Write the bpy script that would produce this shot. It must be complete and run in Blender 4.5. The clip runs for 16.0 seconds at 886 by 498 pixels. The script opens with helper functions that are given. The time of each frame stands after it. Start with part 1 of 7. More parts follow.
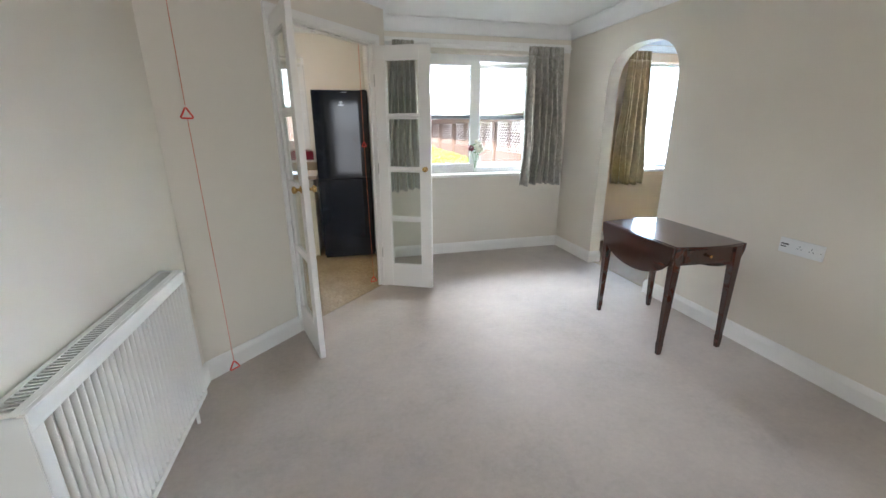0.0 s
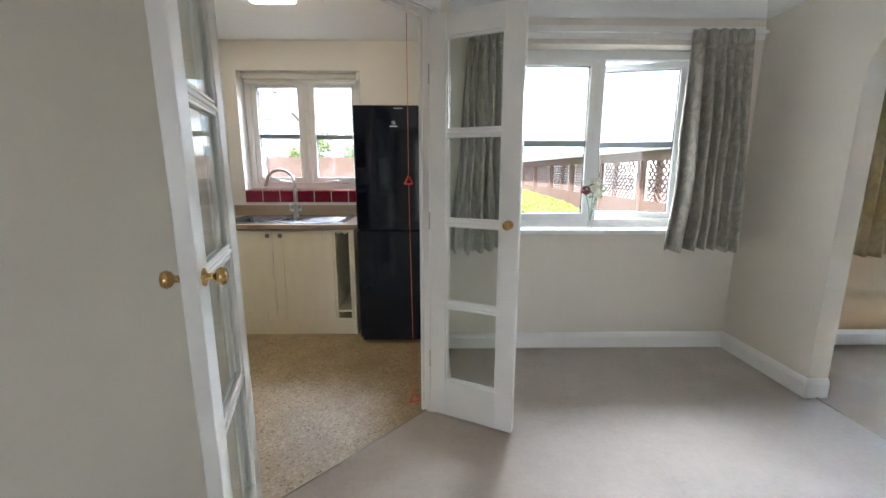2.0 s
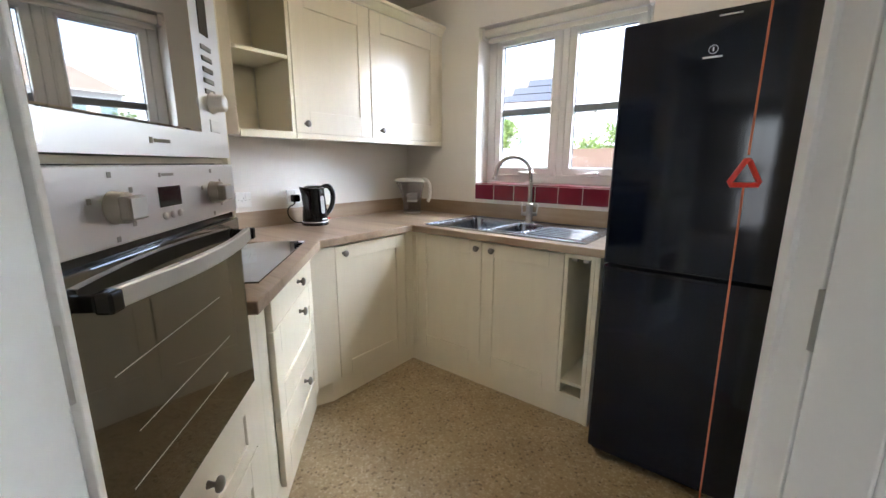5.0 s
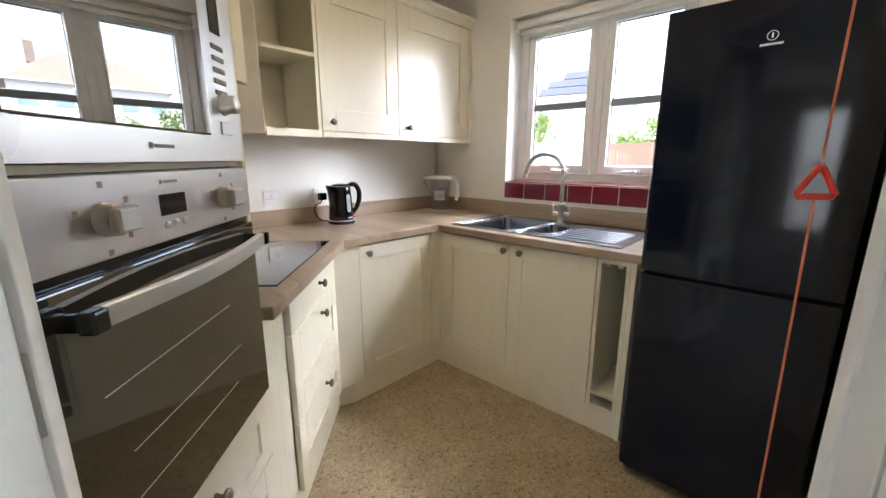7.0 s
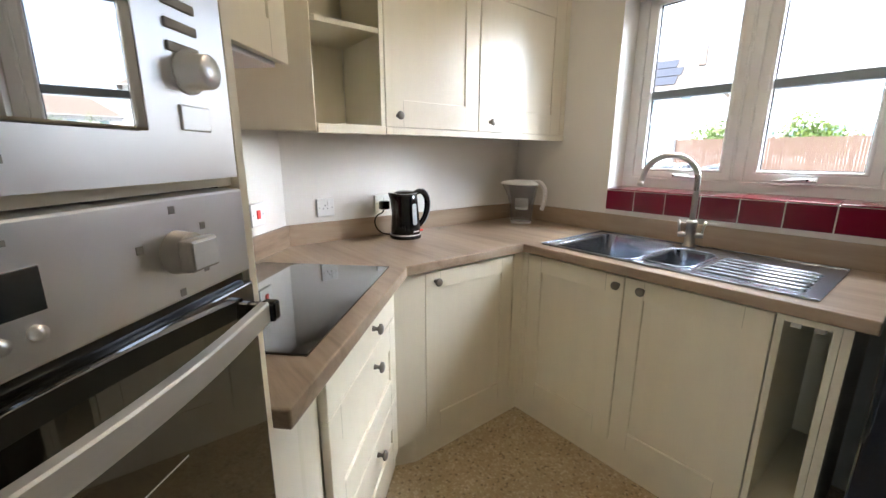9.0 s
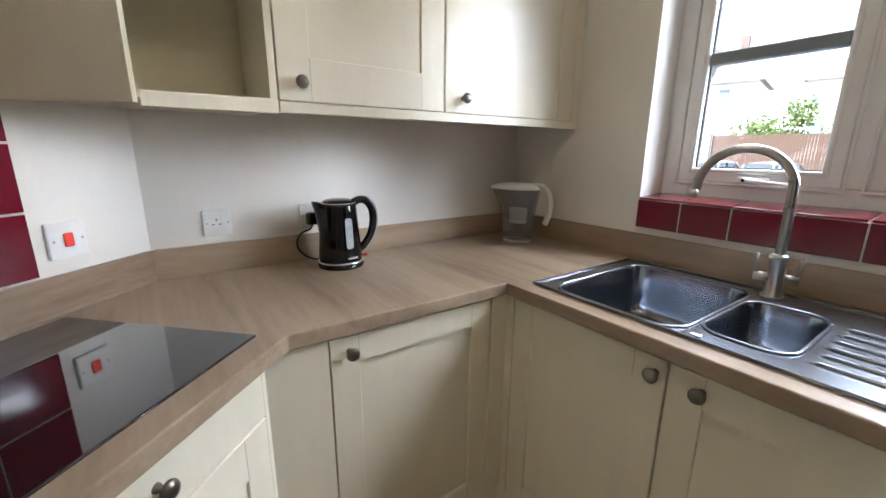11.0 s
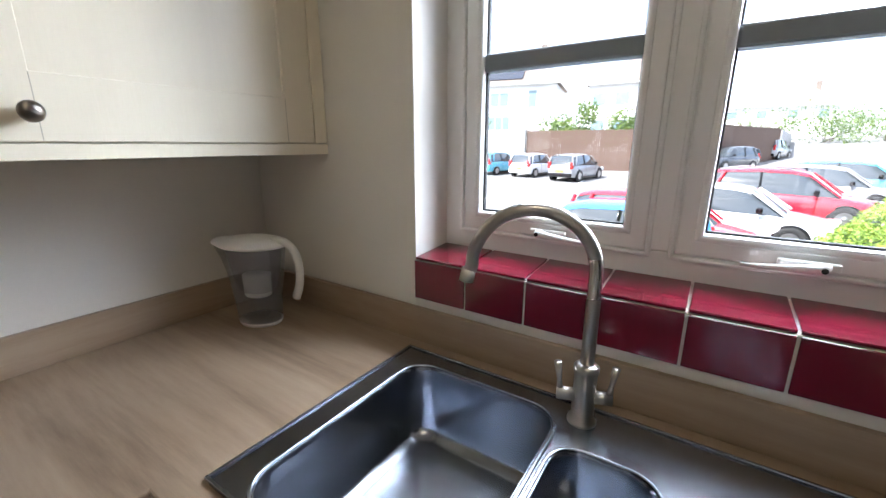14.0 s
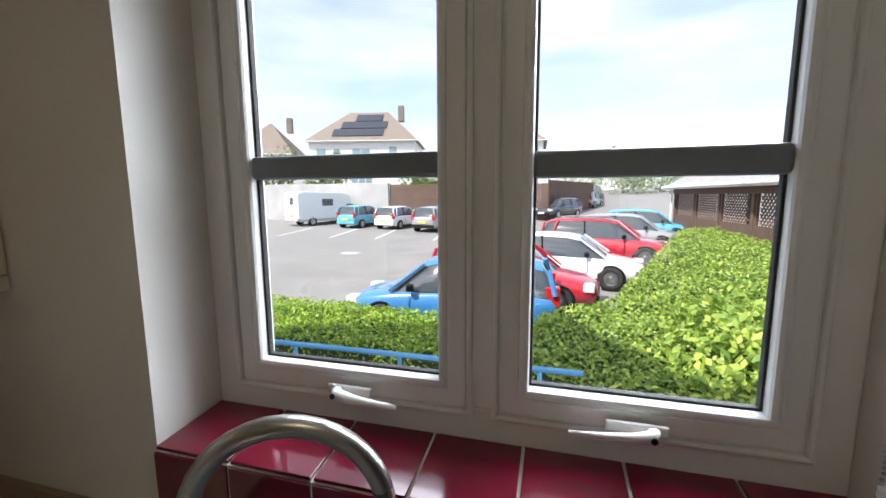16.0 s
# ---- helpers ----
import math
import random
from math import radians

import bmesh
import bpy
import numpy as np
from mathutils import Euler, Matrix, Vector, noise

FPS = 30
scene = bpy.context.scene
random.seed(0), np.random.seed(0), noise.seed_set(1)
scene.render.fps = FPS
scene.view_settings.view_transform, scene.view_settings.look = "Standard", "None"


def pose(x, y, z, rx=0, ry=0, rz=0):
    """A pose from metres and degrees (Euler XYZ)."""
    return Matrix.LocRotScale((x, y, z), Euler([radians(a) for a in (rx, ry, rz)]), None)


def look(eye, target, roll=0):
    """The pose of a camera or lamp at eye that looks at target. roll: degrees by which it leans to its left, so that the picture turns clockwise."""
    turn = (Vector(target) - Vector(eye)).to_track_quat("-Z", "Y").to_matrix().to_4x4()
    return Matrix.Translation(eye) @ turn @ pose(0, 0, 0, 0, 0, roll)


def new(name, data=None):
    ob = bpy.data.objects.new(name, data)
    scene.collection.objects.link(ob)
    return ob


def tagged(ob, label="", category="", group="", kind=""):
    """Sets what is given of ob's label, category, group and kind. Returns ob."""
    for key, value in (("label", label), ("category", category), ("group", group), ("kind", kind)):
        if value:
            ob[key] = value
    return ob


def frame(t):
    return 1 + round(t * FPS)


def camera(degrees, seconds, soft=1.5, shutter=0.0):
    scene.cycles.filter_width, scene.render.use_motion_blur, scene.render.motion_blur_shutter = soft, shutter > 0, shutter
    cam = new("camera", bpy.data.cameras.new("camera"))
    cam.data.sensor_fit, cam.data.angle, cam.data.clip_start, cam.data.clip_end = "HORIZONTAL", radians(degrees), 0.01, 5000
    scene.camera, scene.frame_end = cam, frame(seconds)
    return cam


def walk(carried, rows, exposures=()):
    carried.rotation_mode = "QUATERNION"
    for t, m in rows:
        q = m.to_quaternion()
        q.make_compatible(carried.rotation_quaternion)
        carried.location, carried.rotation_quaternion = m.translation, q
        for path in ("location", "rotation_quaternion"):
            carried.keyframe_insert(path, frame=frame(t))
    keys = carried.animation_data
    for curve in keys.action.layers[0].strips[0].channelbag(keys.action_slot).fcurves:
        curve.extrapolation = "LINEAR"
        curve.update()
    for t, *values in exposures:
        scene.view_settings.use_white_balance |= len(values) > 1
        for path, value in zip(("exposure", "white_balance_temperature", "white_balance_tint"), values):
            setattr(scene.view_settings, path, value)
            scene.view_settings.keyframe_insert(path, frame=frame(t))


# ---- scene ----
cam = camera(95.8, 16.0)
PATH = [
    (0, (0.029, -0.126, 1.391), (0.498, 1.73, 0.81), -0.2),
    (0.5, (0.139, 0.249, 1.361), (0.553, 2.137, 0.847), -0.3),
    (1, (0.234, 0.609, 1.35), (0.54, 2.537, 0.914), -0.1),
    (1.5, (0.305, 0.987, 1.334), (0.474, 2.939, 0.935), -0.1),
    (2, (0.376, 1.34, 1.3), (0.413, 3.303, 0.921), 0.1),
    (2.5, (0.408, 1.633, 1.305), (0.202, 3.585, 0.924), 0.4),
    (3, (0.366, 1.939, 1.284), (-0.133, 3.838, 0.903), 0.2),
    (3.5, (0.308, 2.189, 1.272), (-0.391, 4.023, 0.89), 0.2),
    (4, (0.309, 2.42, 1.276), (-0.595, 4.16, 0.88), 0.2),
    (4.5, (0.283, 2.527, 1.274), (-0.807, 4.154, 0.866), 0.1),
    (4.7, (0.27, 2.571, 1.27), (-0.877, 4.157, 0.859), 0.2),
    (7, (0.238, 2.68, 1.287), (-1.082, 4.116, 0.846), 0.1),
    (7.5, (0.205, 2.688, 1.298), (-1.164, 4.08, 0.859), 0.1),
    (8, (0.118, 2.73, 1.303), (-1.319, 4.048, 0.861), 0.3),
    (8.2, (0.066, 2.764, 1.305), (-1.4, 4.052, 0.866), 0.1),
    (10.3, (-0.441, 3.32, 1.31), (-2.02, 4.454, 0.842), 0.5),
    (10.5, (-0.458, 3.377, 1.302), (-2.048, 4.5, 0.841), 0.4),
    (11, (-0.524, 3.56, 1.299), (-2.118, 4.671, 0.825), 0.4),
    (11.5, (-0.602, 3.723, 1.288), (-2.183, 4.852, 0.812), 0.5),
    (12, (-0.631, 3.853, 1.27), (-2.155, 5.055, 0.788), 0.5),
    (12.5, (-0.648, 3.998, 1.278), (-2.099, 5.28, 0.777), 0.5),
    (13, (-0.68, 4.105, 1.312), (-2.052, 5.468, 0.802), 0.5),
    (13.5, (-0.717, 4.179, 1.369), (-1.963, 5.655, 0.849), 0.3),
    (14, (-0.726, 4.24, 1.422), (-1.8, 5.85, 0.917), 0.1),
    (14.5, (-0.739, 4.305, 1.47), (-1.628, 6.034, 1.002), -0.2),
    (15, (-0.726, 4.379, 1.511), (-1.452, 6.196, 1.097), -0.3),
    (15.5, (-0.698, 4.476, 1.532), (-1.31, 6.355, 1.227), -0.4),
    (16, (-0.697, 4.554, 1.565), (-1.215, 6.468, 1.3), -0.3),
]
walk(cam, [(t, look(eye, target, roll)) for t, eye, target, roll in PATH],
     [(0, 3.1, 5900, 10), (1, 2.85, 5900, 10), (2, 2.82, 5900, 10), (4.5, 2.85, 5850, 10), (8, 3.0, 6050, 10), (10.5, 2.4, 5950, 10), (13, 2.3, 5850, 10), (14, 2.15, 5850, 10), (14.5, 2.0, 5950, 10), (15, 1.8, 6050, 10), (15.5, 1.4, 6150, 10), (16, 1.05, 6200, 10)])

# ---- world, sun, lights ----
world = bpy.data.worlds.new("world")
scene.world = world
world.use_nodes = True
SUN_EL, SUN_DIR = 50.0, Vector((0.5, 0.6, 0.0)).normalized()   # SUN_DIR: way the light travels, on the ground
sky = world.node_tree.nodes.new("ShaderNodeTexSky")
sky.sky_type, sky.sun_disc = "NISHITA", False
sky.sun_elevation = radians(SUN_EL)
sky.sun_rotation = math.atan2(-SUN_DIR.x, -SUN_DIR.y)
sky.air_density, sky.dust_density = 1.0, 2.0
background = world.node_tree.nodes["Background"]
haze = world.node_tree.nodes.new("ShaderNodeTexNoise")
haze.inputs["Scale"].default_value, haze.inputs["Detail"].default_value, haze.inputs["Roughness"].default_value = 3.2, 6.0, 0.55
place = world.node_tree.nodes.new("ShaderNodeTexCoord")
flat = world.node_tree.nodes.new("ShaderNodeMapping")
flat.inputs["Scale"].default_value = (0.6, 0.6, 2.6)
cover = world.node_tree.nodes.new("ShaderNodeValToRGB")
cover.color_ramp.elements[0].position, cover.color_ramp.elements[0].color = 0.36, (0.25, 0.25, 0.25, 1)
cover.color_ramp.elements[1].position, cover.color_ramp.elements[1].color = 0.62, (0.92, 0.92, 0.92, 1)
cloud = world.node_tree.nodes.new("ShaderNodeMix")
cloud.data_type = "RGBA"
cloud.inputs[7].default_value = (3.9, 4.05, 4.3, 1)      # thin bright cloud
for a, b in ((place.outputs["Generated"], flat.inputs[0]), (flat.outputs[0], haze.inputs["Vector"]), (haze.outputs[0], cover.inputs[0]),
             (cover.outputs[0], cloud.inputs[0]), (sky.outputs[0], cloud.inputs[6]), (cloud.outputs[2], background.inputs[0])):
    world.node_tree.links.new(a, b)
background.inputs[1].default_value = 0.15
sun = new("sun", bpy.data.lights.new("sun", "SUN"))
sun.data.energy, sun.data.angle, sun.data.color = 3.6, radians(0.6), (1.0, 0.95, 0.87)
down = Vector((SUN_DIR.x * math.cos(radians(SUN_EL)), SUN_DIR.y * math.cos(radians(SUN_EL)), -math.sin(radians(SUN_EL))))
sun.matrix_world = down.to_track_quat("-Z", "Y").to_matrix().to_4x4()

# added area lamps that stand in for sky light through the openings
def sky_fill_lamp(eye, target, w, h, watts, color, spread=180.0):
    ob = new("daylight_fill_lamp", bpy.data.lights.new("daylight_fill_lamp", "AREA"))
    ob.data.shape, ob.data.size, ob.data.size_y, ob.data.energy, ob.data.color = "RECTANGLE", w, h, watts, color
    ob.data.spread = radians(spread)
    ob.matrix_world = look(eye, target)


sky_fill_lamp((0.2, 12.0, 5.9), (-0.95, 5.05, 1.6), 4.0, 1.8, 8.0, (0.92, 0.96, 1.0), 26.0)
sky_fill_lamp((7.0, 11.0, 5.7), (-0.95, 5.05, 1.5), 9.0, 4.5, 15.0, (0.93, 0.96, 1.0), 30.0)
# narrow side lamp added to brighten the wall behind the hob
sky_fill_lamp((3.75, 11.0, 3.0), (-1.85, 3.3, 1.25), 1.6, 4.0, 8.0, (0.95, 0.97, 1.0), 25.0)
# unseen lamp above the kitchen window, added to fill worktop and floor
sky_fill_lamp((-0.8, 6.4, 3.55), (-0.9, 4.2, 0.9), 2.4, 1.2, 16.0, (0.92, 0.96, 1.0), 90.0)
# added beam through the lounge window, brightens the open door and jamb
sky_fill_lamp((4.6, 7.6, 2.9), (-0.2, 2.5, 1.2), 2.4, 1.6, 5.5, (0.93, 0.96, 1.0), 30.0)
sky_fill_lamp((1.55, 6.4, 3.45), (1.45, 3.0, 0.4), 3.4, 1.8, 76.0, (0.90, 0.95, 1.0), 110.0)
sky_fill_lamp((4.15, 4.46, 1.49), (4.15, 2.0, 1.2), 1.15, 1.2, 52.0, (0.92, 0.95, 1.0))
# weak fill added at the unseen south opening
sky_fill_lamp((0.875, -3.78, 1.1), (0.875, 0.0, 1.0), 1.9, 2.0, 2.6, (1.0, 0.98, 0.95))


# ---- materials ----
def nodes_of(name):
    m = bpy.data.materials.new(name)
    m.use_nodes = True
    nt = m.node_tree
    return m, nt, nt.nodes["Principled BSDF"]


def add_node(nt, kind, **values):
    n = nt.nodes.new(kind)
    for k, v in values.items():
        n.inputs[k].default_value = v
    return n


def coords(nt, scale=(1, 1, 1), rot=(0, 0, 0)):
    tc = nt.nodes.new("ShaderNodeTexCoord")
    mp = nt.nodes.new("ShaderNodeMapping")
    mp.inputs["Scale"].default_value = scale
    mp.inputs["Rotation"].default_value = rot
    nt.links.new(tc.outputs["Object"], mp.inputs[0])
    return mp.outputs[0]


def ramp(nt, fac, stops):
    r = nt.nodes.new("ShaderNodeValToRGB")
    while len(r.color_ramp.elements) < len(stops):
        r.color_ramp.elements.new(0.5)
    for e, (p, c) in zip(r.color_ramp.elements, stops):
        e.position, e.color = p, (*c, 1)
    nt.links.new(fac, r.inputs[0])
    return r.outputs[0]


def bump(nt, bsdf, height, strength, distance=0.01):
    b = nt.nodes.new("ShaderNodeBump")
    b.inputs["Strength"].default_value, b.inputs["Distance"].default_value = strength, distance
    nt.links.new(height, b.inputs["Height"])
    nt.links.new(b.outputs[0], bsdf.inputs["Normal"])


def shade(c, k):
    return tuple(min(1, v * k) for v in c)


def surface(name, color, rough=0.5, metal=0.0, vary=0.08, scale=3.0, fine=60.0, relief=0.05, stretch=(1, 1, 1), coat=0.0, ior=1.5):
    """Colour with broad and fine variation, and fine relief."""
    m, nt, b = nodes_of(name)
    v = coords(nt, stretch)
    n1 = add_node(nt, "ShaderNodeTexNoise", Scale=scale, Detail=3.0)
    n2 = add_node(nt, "ShaderNodeTexNoise", Scale=fine, Detail=4.0)
    for n in (n1, n2):
        nt.links.new(v, n.inputs["Vector"])
    mix = nt.nodes.new("ShaderNodeMath")
    mix.operation = "MULTIPLY_ADD"
    nt.links.new(n2.outputs[0], mix.inputs[0])
    mix.inputs[1].default_value = 0.4
    nt.links.new(n1.outputs[0], mix.inputs[2])
    c = ramp(nt, mix.outputs[0], [(0.35, shade(color, 1 - vary)), (1.05, shade(color, 1 + vary))])
    nt.links.new(c, b.inputs["Base Color"])
    b.inputs["Roughness"].default_value, b.inputs["Metallic"].default_value = rough, metal
    b.inputs["Coat Weight"].default_value, b.inputs["IOR"].default_value = coat, ior
    b.inputs["Coat Roughness"].default_value = 0.05
    if relief:
        bump(nt, b, n2.outputs[0], relief, 0.004)
    return m


def carpet_material(name, color):
    m, nt, b = nodes_of(name)
    v = coords(nt)
    broad = add_node(nt, "ShaderNodeTexNoise", Scale=1.5, Detail=5.0, Roughness=0.7)
    tuft = add_node(nt, "ShaderNodeTexNoise", Scale=170.0, Detail=2.0)
    grain = add_node(nt, "ShaderNodeTexNoise", Scale=38.0, Detail=5.0, Roughness=0.7)
    for n in (broad, tuft, grain):
        nt.links.new(v, n.inputs["Vector"])
    a = nt.nodes.new("ShaderNodeMix")
    a.data_type = "FLOAT"
    a.inputs[0].default_value = 0.3
    nt.links.new(broad.outputs[0], a.inputs[2])
    nt.links.new(grain.outputs[0], a.inputs[3])
    c = ramp(nt, a.outputs[0], [(0.32, shade(color, 0.80)), (0.46, shade(color, 0.96)), (0.55, shade(color, 1.04)), (0.68, shade(color, 1.16))])
    nt.links.new(c, b.inputs["Base Color"])
    b.inputs["Roughness"].default_value = 0.95
    b.inputs["Sheen Weight"].default_value = 0.25
    h = nt.nodes.new("ShaderNodeMath")
    h.operation = "ADD"
    nt.links.new(tuft.outputs[0], h.inputs[0])
    nt.links.new(grain.outputs[0], h.inputs[1])
    bump(nt, b, h.outputs[0], 0.35, 0.004)
    return m


def vinyl_material():
    m, nt, b = nodes_of("vinyl_mosaic")
    v = coords(nt)
    cell = nt.nodes.new("ShaderNodeTexVoronoi")
    cell.inputs["Scale"].default_value, cell.inputs["Randomness"].default_value = 105.0, 0.55
    edge = nt.nodes.new("ShaderNodeTexVoronoi")
    edge.feature = "DISTANCE_TO_EDGE"
    edge.inputs["Scale"].default_value, edge.inputs["Randomness"].default_value = 105.0, 0.55
    broad = add_node(nt, "ShaderNodeTexNoise", Scale=5.0, Detail=3.0)
    for n in (cell, edge, broad):
        nt.links.new(v, n.inputs["Vector"])
    sep = nt.nodes.new("ShaderNodeSeparateColor")
    nt.links.new(cell.outputs["Color"], sep.inputs[0])
    c = ramp(nt, sep.outputs[0], [(0.0, (0.22, 0.158, 0.085)), (0.05, (0.29, 0.212, 0.118)), (0.09, (0.40, 0.302, 0.172)), (0.45, (0.44, 0.338, 0.198)), (0.75, (0.47, 0.368, 0.222)), (0.95, (0.55, 0.45, 0.30))])
    g = ramp(nt, edge.outputs[0], [(0.0, (0.75, 0.75, 0.75)), (0.12, (1, 1, 1))])
    mul = nt.nodes.new("ShaderNodeMix")
    mul.data_type, mul.blend_type = "RGBA", "MULTIPLY"
    mul.inputs[0].default_value = 1.0
    nt.links.new(c, mul.inputs[6])
    nt.links.new(g, mul.inputs[7])
    soft = ramp(nt, broad.outputs[0], [(0.3, (0.80, 0.78, 0.75)), (0.7, (1, 1, 1))])
    mul2 = nt.nodes.new("ShaderNodeMix")
    mul2.data_type, mul2.blend_type = "RGBA", "MULTIPLY"
    mul2.inputs[0].default_value = 1.0
    nt.links.new(mul.outputs[2], mul2.inputs[6])
    nt.links.new(soft, mul2.inputs[7])
    nt.links.new(mul2.outputs[2], b.inputs["Base Color"])
    b.inputs["Roughness"].default_value = 0.42
    bump(nt, b, edge.outputs[0], 0.08, 0.002)
    return m


def wood_material(name, dark, mid, light, axis=0, rough=0.4, size=1.0, coat=0.0):
    """Grain runs along the object's axis 0, 1 or 2."""
    m, nt, b = nodes_of(name)
    s = [9.0 * size, 9.0 * size, 9.0 * size]
    s[axis] = 0.9 * size
    v = coords(nt, tuple(s))
    n1 = add_node(nt, "ShaderNodeTexNoise", Scale=1.3, Detail=6.0, Roughness=0.6, Distortion=0.8)
    n2 = add_node(nt, "ShaderNodeTexNoise", Scale=9.0, Detail=5.0, Roughness=0.7)
    for n in (n1, n2):
        nt.links.new(v, n.inputs["Vector"])
    a = nt.nodes.new("ShaderNodeMath")
    a.operation = "MULTIPLY_ADD"
    a.inputs[1].default_value = 0.35
    nt.links.new(n2.outputs[0], a.inputs[0])
    nt.links.new(n1.outputs[0], a.inputs[2])
    c = ramp(nt, a.outputs[0], [(0.42, dark), (0.62, mid), (0.85, light)])
    nt.links.new(c, b.inputs["Base Color"])
    b.inputs["Roughness"].default_value = rough
    b.inputs["Coat Weight"].default_value = coat
    b.inputs["Coat Roughness"].default_value = 0.12
    bump(nt, b, n2.outputs[0], 0.08, 0.002)
    return m


def steel_material(name, color=(0.62, 0.62, 0.63), rough=0.24, axis=0, relief=0.01):
    m, nt, b = nodes_of(name)
    s = [220.0, 220.0, 220.0]
    s[axis] = 3.0
    n = add_node(nt, "ShaderNodeTexNoise", Scale=1.0, Detail=3.0)
    nt.links.new(coords(nt, tuple(s)), n.inputs["Vector"])
    big = add_node(nt, "ShaderNodeTexNoise", Scale=5.0, Detail=2.0)
    nt.links.new(coords(nt), big.inputs["Vector"])
    b.inputs["Base Color"].default_value = (*color, 1)
    b.inputs["Metallic"].default_value = 1.0
    r = nt.nodes.new("ShaderNodeMapRange")
    r.inputs["To Min"].default_value, r.inputs["To Max"].default_value = rough * 0.75, rough * 1.3
    nt.links.new(big.outputs[0], r.inputs[0])
    nt.links.new(r.outputs[0], b.inputs["Roughness"])
    bump(nt, b, n.outputs[0], relief, 0.0004)
    return m


def pane_material(name, tint=(1, 1, 1), gloss=1.0):
    """Clear glass pane: transparent, with mirror gloss by Fresnel."""
    m = bpy.data.materials.new(name)
    m.use_nodes = True
    nt = m.node_tree
    nt.nodes.clear()
    out = nt.nodes.new("ShaderNodeOutputMaterial")
    tr = nt.nodes.new("ShaderNodeBsdfTransparent")
    tr.inputs[0].default_value = (*tint, 1)
    gl = nt.nodes.new("ShaderNodeBsdfGlossy")
    gl.inputs["Roughness"].default_value = 0.0
    fr = nt.nodes.new("ShaderNodeLayerWeight")
    fr.inputs[0].default_value = 0.5
    rise = nt.nodes.new("ShaderNodeMath")
    rise.operation = "POWER"
    rise.inputs[1].default_value = 5.0
    mu = nt.nodes.new("ShaderNodeMath")
    mu.operation = "MULTIPLY_ADD"
    mu.inputs[1].default_value, mu.inputs[2].default_value = 0.9 * gloss, 0.035 * gloss
    mx = nt.nodes.new("ShaderNodeMixShader")
    nt.links.new(fr.outputs["Facing"], rise.inputs[0])
    nt.links.new(rise.outputs[0], mu.inputs[0])
    nt.links.new(mu.outputs[0], mx.inputs[0])
    nt.links.new(tr.outputs[0], mx.inputs[1])
    nt.links.new(gl.outputs[0], mx.inputs[2])
    nt.links.new(mx.outputs[0], out.inputs[0])
    return m


def cloudy_material(name, color, rough, body):
    """Thin see-through plastic with a milky body."""
    m, nt, b = nodes_of(name)
    b.inputs["Base Color"].default_value, b.inputs["Roughness"].default_value = (*color, 1), rough
    n = add_node(nt, "ShaderNodeTexNoise", Scale=9.0, Detail=3.0)
    nt.links.new(coords(nt), n.inputs["Vector"])
    amount = nt.nodes.new("ShaderNodeMapRange")
    amount.inputs["To Min"].default_value, amount.inputs["To Max"].default_value = body * 0.8, body * 1.2
    nt.links.new(n.outputs[0], amount.inputs[0])
    tr = nt.nodes.new("ShaderNodeBsdfTransparent")
    mx = nt.nodes.new("ShaderNodeMixShader")
    nt.links.new(amount.outputs[0], mx.inputs[0])
    nt.links.new(tr.outputs[0], mx.inputs[1])
    nt.links.new(b.outputs[0], mx.inputs[2])
    nt.links.new(mx.outputs[0], nt.nodes["Material Output"].inputs[0])
    return m


def glow_material(name, color, strength):
    m, nt, b = nodes_of(name)
    b.inputs["Base Color"].default_value = (*color, 1)
    b.inputs["Emission Color"].default_value = (*color, 1)
    b.inputs["Emission Strength"].default_value = strength
    return m


def fabric_material(name, color, pattern=0.25):
    m, nt, b = nodes_of(name)
    v = coords(nt, (1, 1, 0.7))
    leafy = add_node(nt, "ShaderNodeTexNoise", Scale=16.0, Detail=3.0, Distortion=1.6)
    weave = add_node(nt, "ShaderNodeTexNoise", Scale=260.0, Detail=2.0)
    for n in (leafy, weave):
        nt.links.new(v, n.inputs["Vector"])
    c = ramp(nt, leafy.outputs[0], [(0.46, shade(color, 1 - pattern)), (0.54, shade(color, 1 + pattern))])
    nt.links.new(c, b.inputs["Base Color"])
    b.inputs["Roughness"].default_value = 0.7
    b.inputs["Sheen Weight"].default_value = 0.4
    bump(nt, b, weave.outputs[0], 0.25, 0.002)
    return m


def leaf_material(name, dark, light):
    m, nt, b = nodes_of(name)
    geo = nt.nodes.new("ShaderNodeNewGeometry")
    c = ramp(nt, geo.outputs["Random Per Island"], [(0.0, dark), (0.6, tuple((a + d) / 2 for a, d in zip(dark, light))), (1.0, light)])
    nt.links.new(c, b.inputs["Base Color"])
    b.inputs["Roughness"].default_value = 0.45
    b.inputs["Subsurface Weight"].default_value = 0.0
    tl = nt.nodes.new("ShaderNodeBsdfTranslucent")
    nt.links.new(c, tl.inputs[0])
    mx = nt.nodes.new("ShaderNodeMixShader")
    mx.inputs[0].default_value = 0.3
    nt.links.new(b.outputs[0], mx.inputs[1])
    nt.links.new(tl.outputs[0], mx.inputs[2])
    nt.links.new(mx.outputs[0], nt.nodes["Material Output"].inputs[0])
    return m


